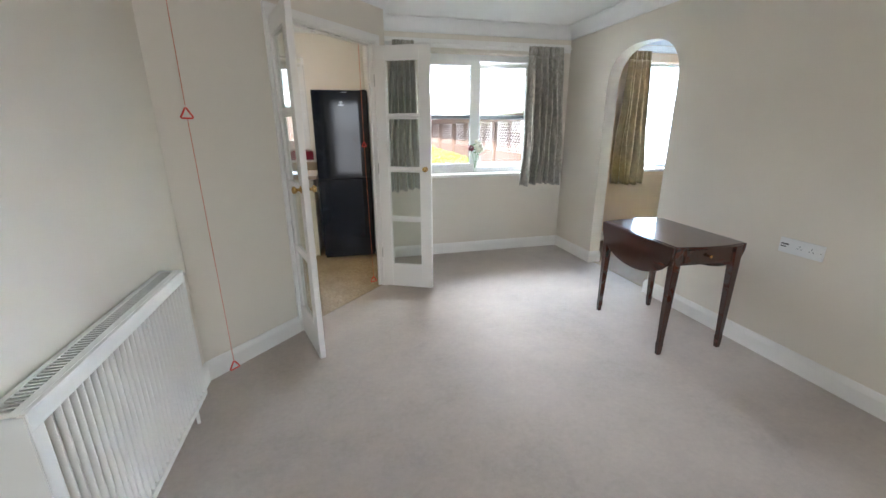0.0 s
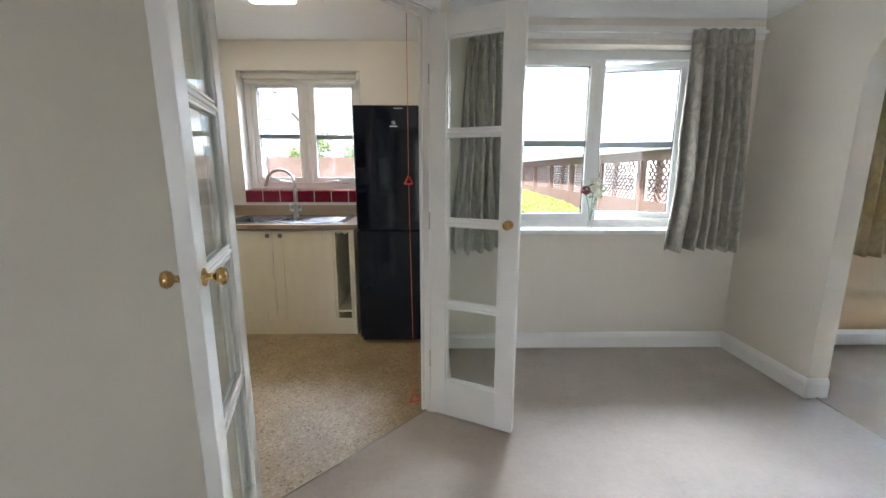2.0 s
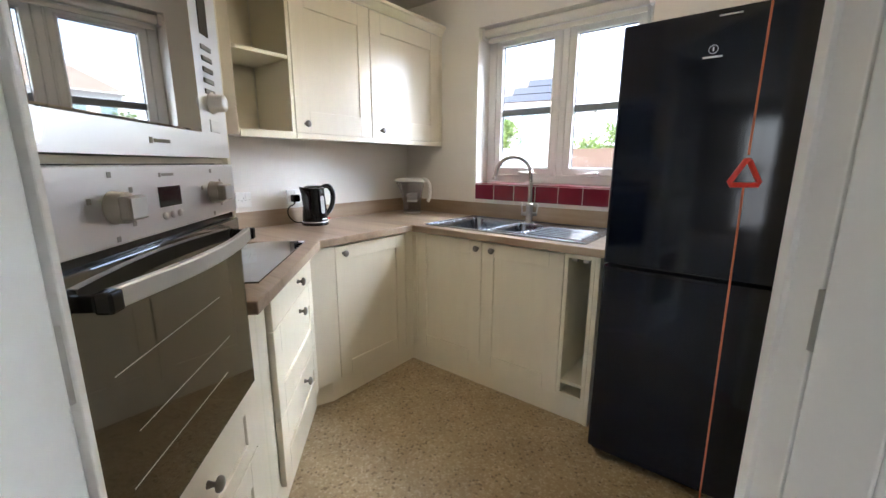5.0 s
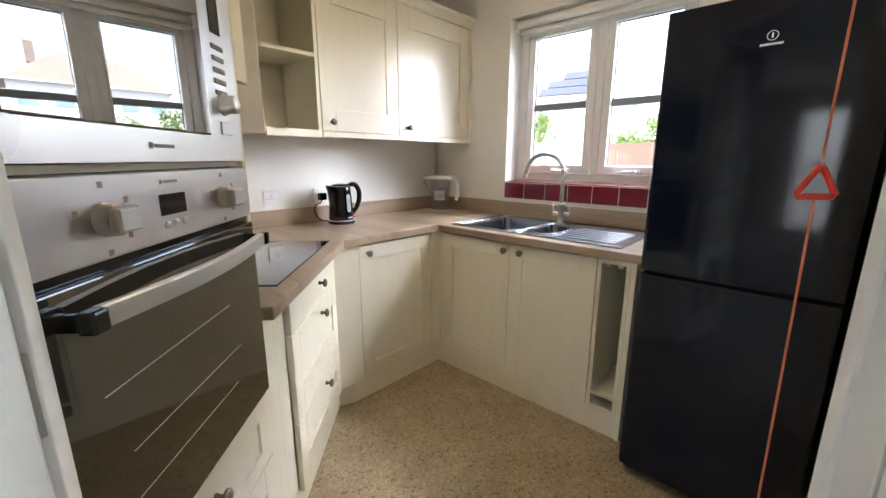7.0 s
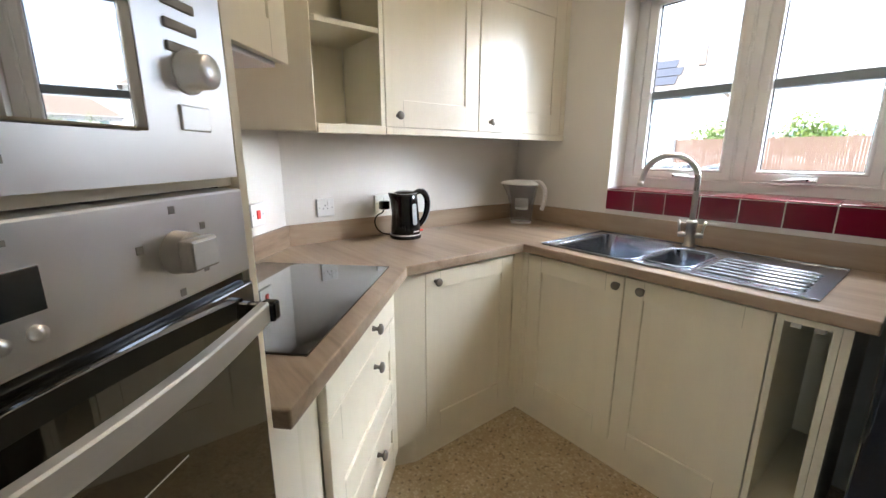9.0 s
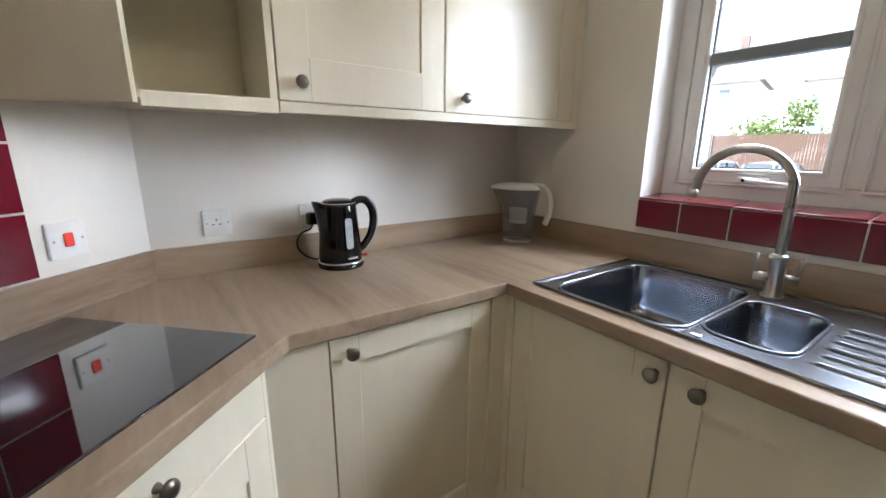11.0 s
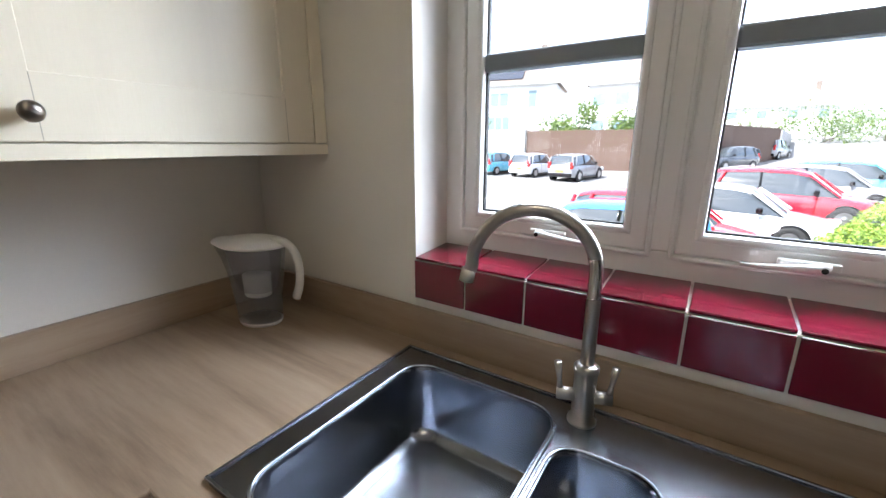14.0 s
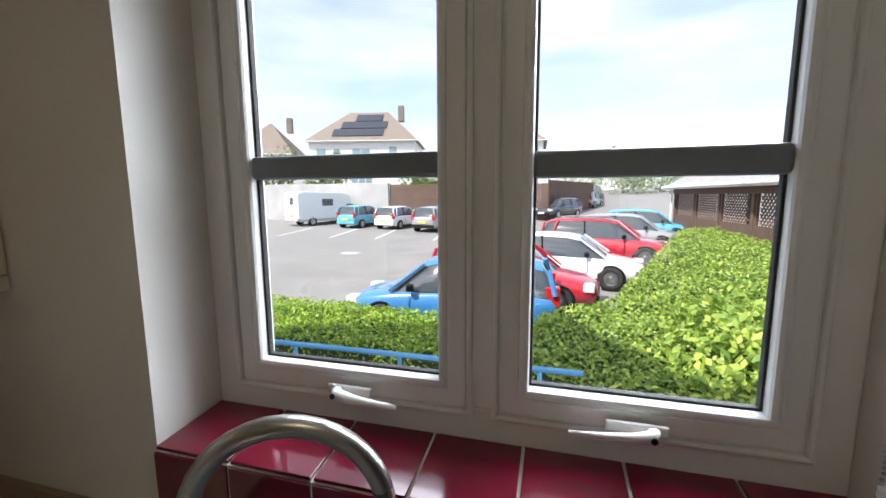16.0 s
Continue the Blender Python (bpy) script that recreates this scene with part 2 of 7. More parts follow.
M = {
    "wall": surface("wall_paint_cream", (0.74, 0.685, 0.59), 0.75, vary=0.03, scale=1.2, fine=140, relief=0.06),
    "kwall": surface("kitchen_wall_paint", (0.78, 0.755, 0.705), 0.7, vary=0.03, scale=1.2, fine=140, relief=0.06),
    # peach holds the warm light on the far room's walls
    "peach": surface("wall_warm_light_peach", (0.70, 0.51, 0.32), 0.75, vary=0.03, scale=1.2, fine=140, relief=0.06),
    "ceil": surface("ceiling_paint", (0.82, 0.82, 0.80), 0.85, vary=0.02, scale=1.5, fine=90, relief=0.05),
    "gloss": surface("white_gloss_paint", (0.82, 0.80, 0.76), 0.3, vary=0.03, scale=4, fine=70, relief=0.03),
    "upvc": surface("white_window_plastic", (0.80, 0.80, 0.79), 0.28, vary=0.03, scale=5, fine=90, relief=0.01),
    "greybar": surface("grey_glazing_bar", (0.22, 0.25, 0.28), 0.35, vary=0.05),
    "carpet": carpet_material("beige_carpet", (0.46, 0.40, 0.345)),
    "carpet2": carpet_material("tan_carpet", (0.34, 0.26, 0.19)),
    "vinyl": vinyl_material(),
    "oak": wood_material("oak_laminate", (0.185, 0.128, 0.083), (0.325, 0.238, 0.163), (0.42, 0.325, 0.23), axis=0, rough=0.33, size=0.55),
    "oak_y": wood_material("oak_laminate_along", (0.185, 0.128, 0.083), (0.325, 0.238, 0.163), (0.42, 0.325, 0.23), axis=1, rough=0.33, size=0.55),
    "mahogany": wood_material("polished_mahogany", (0.028, 0.009, 0.006), (0.046, 0.0145, 0.0085), (0.066, 0.021, 0.012), axis=1, rough=0.2, size=1.4, coat=0.5),
    "cream": surface("cream_cabinet_paint", (0.76, 0.70, 0.56), 0.38, vary=0.03, scale=5, fine=50, relief=0.05, stretch=(4, 4, 0.5)),
    "jointline": surface("cream_joint_shadow", (0.42, 0.38, 0.29), 0.6, vary=0.05),
    "creamin": surface("cream_cabinet_inside", (0.72, 0.67, 0.52), 0.5, vary=0.03),
    "steel": steel_material("brushed_steel", (0.80, 0.80, 0.81), 0.3),
    "steel_sink": steel_material("sink_steel", (0.31, 0.33, 0.37), 0.22, relief=0.0),
    "nickel": steel_material("brushed_nickel_tap", (0.55, 0.53, 0.50), 0.28, axis=2),
    "knob": surface("pewter_knob", (0.22, 0.20, 0.175), 0.30, metal=1.0, vary=0.1),
    "brass": surface("polished_brass", (0.62, 0.42, 0.16), 0.18, metal=1.0, vary=0.1),
    "hinge": surface("steel_hinge", (0.5, 0.48, 0.45), 0.3, metal=1.0, vary=0.1),
    "fridge": surface("black_fridge_enamel", (0.004, 0.0065, 0.015), 0.07, vary=0.1, fine=300, relief=0.01, ior=1.46),
    "blackplastic": surface("black_plastic", (0.007, 0.007, 0.008), 0.12, vary=0.1, relief=0.0),
    "rubber": surface("dark_rubber", (0.02, 0.02, 0.02), 0.7, vary=0.1),
    "mirrorglass": surface("mirrored_oven_glass", (0.42, 0.42, 0.42), 0.015, metal=1.0, vary=0.02, relief=0.0),
    "hob": surface("black_hob_glass", (0.008, 0.008, 0.009), 0.03, vary=0.05, relief=0.0, coat=1.0),
    "darkglass": surface("dark_oven_glass", (0.022, 0.02, 0.014), 0.02, vary=0.05, relief=0.0, coat=1.0, ior=1.9),
    "tile": surface("red_glazed_tile", (0.155, 0.006, 0.022), 0.12, vary=0.12, scale=6, fine=40, relief=0.02, coat=0.5),
    "grout": surface("white_grout", (0.70, 0.66, 0.62), 0.8, vary=0.08),
    "satin": surface("satin_aluminium", (0.72, 0.72, 0.71), 0.5, metal=0.85, vary=0.04, stretch=(0.3, 4, 4)),
    "dial": surface("warm_grey_dial", (0.40, 0.37, 0.33), 0.35, metal=0.5, vary=0.04),
    "greystrip": surface("grey_rubber_strip", (0.34, 0.35, 0.36), 0.5, vary=0.05),
    "gauge": surface("pale_gauge_plastic", (0.40, 0.43, 0.47), 0.2, vary=0.25, scale=30, coat=0.5),
    "plastic": surface("white_plastic", (0.80, 0.80, 0.78), 0.3, vary=0.02),
    "redplastic": surface("red_plastic", (0.70, 0.05, 0.03), 0.35, vary=0.05),
    "cord": surface("orange_cord", (0.62, 0.16, 0.06), 0.6, vary=0.1),
    "pane": pane_material("window_glass"),
    "doorpane": pane_material("door_glass", (0.95, 0.97, 0.95), 0.45),
    "jug": cloudy_material("smoky_clear_plastic", (0.30, 0.30, 0.33), 0.12, 0.36),
    "vaseglass": pane_material("vase_glass", (0.95, 0.97, 0.96), 1.2),
    "screen": surface("dark_display", (0.02, 0.025, 0.03), 0.1, vary=0.05, coat=0.5),
    "curtain": fabric_material("silver_green_damask", (0.40, 0.375, 0.315), 0.13),
    "curtain2": fabric_material("gold_damask", (0.46, 0.33, 0.165), 0.08),
    "blind": surface("roller_blind_fabric", (0.74, 0.72, 0.66), 0.8, vary=0.04, fine=200, relief=0.1),
    "rad": surface("white_radiator_enamel", (0.80, 0.79, 0.74), 0.35, vary=0.02),
    "radin": surface("radiator_inside", (0.30, 0.29, 0.27), 0.6, vary=0.05),
    "lampglow": glow_material("lit_lamp_glass", (1.0, 0.80, 0.55), 2.6),
    "socketdark": surface("socket_slot", (0.03, 0.03, 0.03), 0.5, vary=0.05),
    "trimgold": surface("brass_threshold", (0.40, 0.34, 0.24), 0.5, metal=1.0, vary=0.1),
}


# ---- building helpers ----
S2 = math.sqrt(0.5)


def diag(n, m, z=0.0):
    """World place from the two coordinates across and along the 45 degree kitchen front."""
    return Vector(((n - m) * S2, (n + m) * S2, z))


def thing(name, label, category, at=(0, 0, 0), rot=0.0, group="", kind=""):
    ob = new(name)
    ob.matrix_world = pose(*at, 0, 0, rot)
    return tagged(ob, label, category, group, kind)


def part(name, bm, material, parent, label="", smooth=False, keep=False):
    me = bpy.data.meshes.new(name)
    bm.to_mesh(me)
    bm.free()
    if smooth:
        me.shade_smooth()
    me.materials.append(material)
    ob = new(name, me)
    ob.parent = parent
    return tagged(ob, label)


def solid(name, bm, material, label, category, kind="", smooth=False, group=""):
    return tagged(part(name, bm, material, None, smooth=smooth), label, category, group, kind)


def box(bm, lo, hi, bev=0.0, seg=2):
    """Adds a box, with rounded edges, to bm."""
    t = bmesh.new()
    bmesh.ops.create_cube(t, size=1.0)
    for v in t.verts:
        v.co = Vector([l + (c + 0.5) * (h - l) for c, l, h in zip(v.co, lo, hi)])
    if bev:
        bmesh.ops.bevel(t, geom=t.edges[:], offset=bev, segments=seg, affect="EDGES", profile=0.5)
    join(bm, t)
    return bm


def join(bm, other, m=None):
    if m is not None:
        bmesh.ops.transform(other, matrix=m, verts=other.verts[:])
    me = bpy.data.meshes.new("tmp")
    other.to_mesh(me)
    other.free()
    bm.from_mesh(me)
    bpy.data.meshes.remove(me)


def boxes(*items, bev=0.0):
    bm = bmesh.new()
    for lo, hi in items:
        box(bm, lo, hi, bev)
    return bm


def lathe(profile, seg=24, m=None):
    """A turned body round z from (radius, height) pairs."""
    bm = bmesh.new()
    rings = []
    for r, z in profile:
        if r < 1e-6:
            rings.append([bm.verts.new((0, 0, z))])
        else:
            rings.append([bm.verts.new((r * math.cos(2 * math.pi * i / seg), r * math.sin(2 * math.pi * i / seg), z)) for i in range(seg)])
    for a, b in zip(rings, rings[1:]):
        for i in range(seg):
            j = (i + 1) % seg
            if len(a) == 1 and len(b) > 1:
                bm.faces.new((a[0], b[i], b[j]))
            elif len(b) == 1 and len(a) > 1:
                bm.faces.new((a[i], a[j], b[0]))
            elif len(a) > 1:
                bm.faces.new((a[i], a[j], b[j], b[i]))
    bmesh.ops.recalc_face_normals(bm, faces=bm.faces[:])
    if m is not None:
        bmesh.ops.transform(bm, matrix=m, verts=bm.verts[:])
    return bm


def tube(points, radius, seg=12, flat=1.0):
    """A round rod along points; radius may be a list."""
    bm = bmesh.new()
    pts = [Vector(p) for p in points]
    rad = radius if isinstance(radius, (list, tuple)) else [radius] * len(pts)
    rings, side = [], None
    for i, p in enumerate(pts):
        d = (pts[min(i + 1, len(pts) - 1)] - pts[max(i - 1, 0)]).normalized()
        if side is None:
            side = d.orthogonal().normalized()
        side = (side - d * side.dot(d)).normalized()
        up = d.cross(side)
        rings.append([bm.verts.new(p + side * rad[i] * math.cos(2 * math.pi * k / seg) + up * rad[i] * flat * math.sin(2 * math.pi * k / seg)) for k in range(seg)])
    for a, b in zip(rings, rings[1:]):
        for k in range(seg):
            bm.faces.new((a[k], a[(k + 1) % seg], b[(k + 1) % seg], b[k]))
    bm.faces.new(rings[0][::-1])
    bm.faces.new(rings[-1])
    bmesh.ops.recalc_face_normals(bm, faces=bm.faces[:])
    return bm


def bend(points, n=5):
    """A smooth run of points through the given ones."""
    p = [Vector(q) for q in points]
    p = [p[0] * 2 - p[1], *p, p[-1] * 2 - p[-2]]
    out = []
    for a, b, c, d in zip(p, p[1:], p[2:], p[3:]):
        for i in range(n):
            t = i / n
            out.append(0.5 * (b * 2 + (c - a) * t + (a * 2 - b * 5 + c * 4 - d) * t * t + (b * 3 - a - c * 3 + d) * t ** 3))
    return out + [p[-2]]


def prism(outline, z0, z1, holes=(), cap=True):
    """A flat polygon, with holes, raised from z0 to z1."""
    bm = bmesh.new()
    loops = [outline, *holes]
    edges = []
    tops = []
    for lp in loops:
        vs = [bm.verts.new((x, y, z1)) for x, y in lp]
        tops.append(vs)
        edges += [bm.edges.new((a, b)) for a, b in zip(vs, vs[1:] + vs[:1])]
    bmesh.ops.triangle_fill(bm, use_beauty=True, edges=edges)
    faces = [[v for v in f.verts] for f in bm.faces]
    twin = {v: bm.verts.new((v.co.x, v.co.y, z0)) for vs in tops for v in vs}
    for f in faces:
        bm.faces.new([twin[v] for v in f[::-1]])
    for vs in tops:
        for a, b in zip(vs, vs[1:] + vs[:1]):
            bm.faces.new((a, b, twin[b], twin[a]))
    bmesh.ops.recalc_face_normals(bm, faces=bm.faces[:])
    return bm


def rounded(x0, x1, y0, y1, r, seg=5):
    pts = []
    for cx, cy, a0 in ((x1 - r, y1 - r, 0), (x0 + r, y1 - r, 90), (x0 + r, y0 + r, 180), (x1 - r, y0 + r, 270)):
        for i in range(seg + 1):
            a = radians(a0 + 90 * i / seg)
            pts.append((cx + r * math.cos(a), cy + r * math.sin(a)))
    return pts


def soften(ob, width=0.003, seg=2, angle=40):
    md = ob.modifiers.new("bevel", "BEVEL")
    md.width, md.segments, md.limit_method, md.angle_limit = width, seg, "ANGLE", radians(angle)
    return ob


def wall_mesh(p0, p1, thick, z0, z1, openings=()):
    """A wall from p0 to p1, thick to its left side (as seen along it), with rectangular openings (u0, u1, z0, z1)."""
    p0, p1 = Vector((*p0, 0)), Vector((*p1, 0))
    d = (p1 - p0)
    length = d.length
    d.normalize()
    side = Vector((-d.y, d.x, 0))
    us = sorted({0.0, length, *[o[i] for o in openings for i in (0, 1)]})
    zs = sorted({z0, z1, *[o[i] for o in openings for i in (2, 3)]})
    full = lambda i, j: 0 <= i < len(us) - 1 and 0 <= j < len(zs) - 1 and not any(o[0] <= (us[i] + us[i + 1]) / 2 <= o[1] and o[2] <= (zs[j] + zs[j + 1]) / 2 <= o[3] for o in openings)
    bm = bmesh.new()
    vert = lambda u, z, s: bm.verts.new(p0 + d * u + side * (thick * s) + Vector((0, 0, z)))
    for i in range(len(us) - 1):
        for j in range(len(zs) - 1):
            if not full(i, j):
                continue
            a, b, c, e = us[i], us[i + 1], zs[j], zs[j + 1]
            for s in (0, 1):
                bm.faces.new([vert(a, c, s), vert(b, c, s), vert(b, e, s), vert(a, e, s)])
            for (di, dj), (q0, q1) in {(-1, 0): ((a, c), (a, e)), (1, 0): ((b, c), (b, e)), (0, -1): ((a, c), (b, c)), (0, 1): ((a, e), (b, e))}.items():
                if not full(i + di, j + dj):
                    bm.faces.new([vert(*q0, 0), vert(*q1, 0), vert(*q1, 1), vert(*q0, 1)])
    bmesh.ops.remove_doubles(bm, verts=bm.verts[:], dist=1e-5)
    bmesh.ops.recalc_face_normals(bm, faces=bm.faces[:])
    return bm


def run_profile(points, profile, close=False):
    """Sweeps a profile of (out, up) pairs along a path on the floor plan; out is to the right of the path, corners are mitred."""
    pts = [Vector(p) for p in points]
    bm = bmesh.new()
    rows = []
    for i, p in enumerate(pts):
        dirs = []
        if i > 0:
            dirs.append((pts[i] - pts[i - 1]).normalized())
        if i < len(pts) - 1:
            dirs.append((pts[i + 1] - pts[i]).normalized())
        ns = [Vector((d.y, -d.x)) for d in dirs]
        n = sum(ns, Vector((0, 0))).normalized()
        k = 1 / max(0.3, n.dot(ns[0]))
        rows.append([bm.verts.new((p.x + n.x * o * k, p.y + n.y * o * k, z)) for o, z in profile])
    for a, b in zip(rows, rows[1:]):
        for i in range(len(profile)):
            j = (i + 1) % len(profile)
            bm.faces.new((a[i], a[j], b[j], b[i]))
    bm.faces.new(rows[0][::-1])
    bm.faces.new(rows[-1])
    bmesh.ops.recalc_face_normals(bm, faces=bm.faces[:])
    return bm


# ---- the shell of the flat ----
H = 2.40
EAST, WEST = 2.55, -0.80
NORTH, KNORTH = 4.16, 5.05
PL, PR = Vector((-0.292, 2.668)), Vector((0.345, 3.335))      # jambs of the double doorway, on the lounge face
DD = (PR - PL).normalized()
DROT = math.degrees(math.atan2(DD.y, DD.x))
DW = (PR - PL).length


def dw(u, v=0.0):
    """A place along the diagonal wall from its left jamb, and v towards the kitchen."""
    return PL + DD * u + Vector((-DD.y, DD.x)) * v


def on_wall(x, v=0.0):
    p = dw(0, v)
    return (x, p.y + (x - p.x) * DD.y / DD.x)


cw, ce = on_wall(WEST), on_wall(0.45)

OUT = M["wall"]
# lounge
# the south opening is assumed, added to let light in
solid("wall_lounge_south", wall_mesh((EAST + 0.1, -3.6), (WEST - 0.1, -3.6), 0.1, 0, H, [(0.8, 2.75, 0.06, 2.12)]), M["wall"], "cream painted lounge wall with an assumed, unseen opening for light", "wall", "structure")
solid("wall_lounge_west", wall_mesh((WEST, -3.6), (WEST, cw[1]), 0.10, 0, H), M["wall"], "cream painted lounge wall behind the radiator", "wall", "structure")
u0 = (PL - Vector(cw)).length
u1 = u0 + DW
solid("wall_diagonal", wall_mesh(cw, ce, 0.055, 0, H, [(u0 - 0.05, u1 + 0.02, 0, 2.035)]), M["wall"], "cream painted diagonal wall with the kitchen doorway", "wall", "structure")
solid("wall_lounge_return", wall_mesh((0.45, ce[1]), (0.45, NORTH), 0.07, 0, H), M["wall"], "short cream painted wall between lounge and kitchen", "wall", "structure")
LW = (0.88, 2.22, 0.885, 2.125)
solid("wall_lounge_north", wall_mesh((0.45, NORTH), (EAST, NORTH), 0.27, 0, H, [(LW[0] - 0.45, LW[1] - 0.45, LW[2], LW[3])]), M["wall"], "cream painted lounge wall with a wide window", "wall", "structure")
# east wall with an arch
AY0, AY1, AZ, AB = 2.60, 3.455, 1.72, 0.352
arch = [(-3.6, 0), (AY0, 0), (AY0, AZ)]
for i in range(1, 24):
    a = math.pi - math.pi * i / 24
    arch.append(((AY0 + AY1) / 2 + (AY1 - AY0) / 2 * math.copysign(abs(math.cos(a)) ** 0.8, math.cos(a)), AZ + AB * math.sin(a) ** 0.8))
arch += [(AY1, AZ), (AY1, 0), (NORTH + 0.27, 0), (NORTH + 0.27, H), (-3.6, H)]
bm = prism(arch, 0, 0.12)
bmesh.ops.transform(bm, matrix=Matrix(((0, 0, 1, EAST), (1, 0, 0, 0), (0, 1, 0, 0), (0, 0, 0, 1))), verts=bm.verts[:])
bmesh.ops.recalc_face_normals(bm, faces=bm.faces[:])
solid("wall_arch", bm, M["wall"], "cream painted wall with a rounded archway", "wall", "structure")
# room beyond the arch
FW = (3.55, 4.75, 0.875, 2.11)
# warm light is part of these walls' peach colour
solid("wall_far_north", wall_mesh((EAST + 0.12, NORTH + 0.02), (5.4, NORTH + 0.02), 0.27, 0, H, [(FW[0] - EAST - 0.12, FW[1] - EAST - 0.12, FW[2], FW[3])]), M["peach"], "wall of the room beyond the arch, warm light put into its peach colour", "wall", "structure")
solid("wall_far_east", wall_mesh((5.4, 4.4), (5.4, 0.2), 0.1, 0, H), M["peach"], "plain wall with warm light put into its peach colour", "wall", "structure")
solid("wall_far_south", wall_mesh((5.4, 0.2), (EAST + 0.12, 0.2), 0.1, 0, H), M["peach"], "plain wall with warm light put into its peach colour", "wall", "structure")
# kitchen
KW = (-1.352, -0.282, 1.118, 2.157)
KE = 0.38
solid("wall_kitchen_north", wall_mesh((-2.12, KNORTH), (KE, KNORTH), 0.26, 0, H, [(KW[0] + 2.12, KW[1] + 2.12, KW[2], KW[3])]), M["kwall"], "off-white painted kitchen wall with a window", "wall", "structure")
solid("wall_kitchen_west", wall_mesh((-2.02, 3.505), (-2.02, KNORTH), 0.1, 0, H), M["kwall"], "off-white painted kitchen wall", "wall", "structure")
hw1 = diag(1.05, 2.11)
solid("wall_kitchen_hob", wall_mesh((hw1.x, hw1.y), (-2.02, 3.505), 0.1, 0, H), M["kwall"], "off-white painted diagonal wall behind the hob", "wall", "structure")
solid("wall_kitchen_east", wall_mesh((KE, KNORTH + 0.26), (KE, 4.16), 0.07, 0, H), M["kwall"], "off-white painted kitchen wall beside the fridge", "wall", "structure")

# floors
lounge_floor = [(WEST - 0.1, -3.7), (EAST + 0.06, -3.7), (EAST + 0.06, NORTH + 0.05), (0.40, NORTH + 0.05), on_wall(0.40, 0.03), on_wall(WEST - 0.1, 0.03)]
solid("floor", prism(lounge_floor, -0.12, 0.0), M["carpet"], "beige cut-pile lounge carpet, slightly marked", "carpet", "structure")
solid("floor_far", prism([(EAST + 0.06, 0.1), (5.5, 0.1), (5.5, NORTH + 0.1), (EAST + 0.06, NORTH + 0.1)], -0.12, 0.0), M["carpet2"], "tan carpet of the room beyond the arch", "carpet", "structure")
kfloor = [(-2.15, 3.4), (-1.2, 2.3), on_wall(WEST - 0.1, 0.03), on_wall(0.40, 0.03), (0.45, 5.2), (-2.15, 5.2)]
solid("floor_kitchen", prism(kfloor, -0.12, 0.001), M["vinyl"], "beige mosaic-patterned vinyl kitchen floor", "floor", "structure")
tl = dw(0, 0.03)
bm = boxes(((0, -0.005, 0.0), (DW, 0.005, 0.004)), bev=0.002)
ob = solid("threshold_kitchen", bm, M["trimgold"], "thin metal strip between carpet and vinyl", "threshold", "structure")
ob.matrix_world = pose(tl.x, tl.y, 0, 0, 0, DROT)
solid("threshold_arch", boxes(((EAST + 0.052, AY0, 0.0), (EAST + 0.068, AY1, 0.005)), bev=0.002), M["trimgold"], "thin brass strip between two carpets", "threshold", "structure")

# ceilings
solid("ceiling", boxes(((-2.3, -3.8, H), (5.6, KNORTH + 0.3, H + 0.15))), M["ceil"], "white painted ceiling", "ceiling", "structure")
# coving round the lounge
cove = [(0.001, H - 0.001), (0.115, H - 0.001), (0.112, H - 0.012)] + [(0.112 - 0.1 * math.sin(radians(a)), H - 0.112 + 0.1 * math.cos(radians(a))) for a in range(15, 90, 15)] + [(0.012, H - 0.112), (0.001, H - 0.118)]
ring = [(WEST, -3.6), cw, ce, (0.45, NORTH), (EAST, NORTH), (EAST, -3.6)]
solid("coving", run_profile(ring, cove), M["ceil"], "white plaster coving along the lounge ceiling", "coving", "structure", smooth=False)
solid("coving_far", run_profile([(EAST + 0.12, NORTH + 0.02), (5.4, NORTH + 0.02)], cove), M["ceil"], "white plaster coving", "coving", "structure")

# baseboards
base = [(0.0, 0.0), (0.018, 0.0), (0.018, 0.085), (0.013, 0.1), (0.006, 0.115), (0.0, 0.118)]


def baseboard(name, pts):
    return solid(name, run_profile(pts, base), M["gloss"], "white painted wooden skirting board", "baseboard", "structure")


jl = dw(-0.068)
baseboard("baseboard_west", [(WEST, -3.6), cw, (jl.x, jl.y)])
baseboard("baseboard_north", [(0.45, ce[1] + 0.02), (0.45, NORTH), (EAST, NORTH), (EAST, AY1), (EAST + 0.12, AY1)])
baseboard("baseboard_east", [(EAST + 0.12, AY0), (EAST, AY0), (EAST, -3.6)])
baseboard("baseboard_far", [(EAST + 0.12, AY1), (EAST + 0.12, NORTH + 0.02), (5.4, NORTH + 0.02)])

# doorway lining and architrave
DOORZ = 2.015
lin = thing("door_frame", "white painted frame of the double doorway", "door frame", (PL.x, PL.y, 0), DROT, kind="structure")
W = DW
part("lining", boxes(((-0.051, 0.0, 0), (0.008, 0.010, DOORZ)), ((-0.051, 0.010, 0), (-0.034, 0.06, DOORZ)), ((W, 0.0, 0), (W + 0.022, 0.06, DOORZ)), ((-0.051, 0.0, DOORZ), (W + 0.022, 0.06, DOORZ + 0.022)), bev=0.002), M["gloss"], lin)
part("stop", boxes(((W - 0.012, 0.042, 0), (W, 0.058, DOORZ)), ((0, 0.042, DOORZ - 0.012), (W, 0.058, DOORZ)), bev=0.001), M["gloss"], lin)
for x0, x1 in ((-0.067, -0.006), (W + 0.006, W + 0.067)):
    bm = boxes(((x0, -0.016, 0), (x1, 0.0, DOORZ + 0.066)), ((x0 + 0.008, -0.022, 0), (x1 - 0.012, -0.014, DOORZ + 0.06)), bev=0.003)
    part("architrave", bm, M["gloss"], lin)
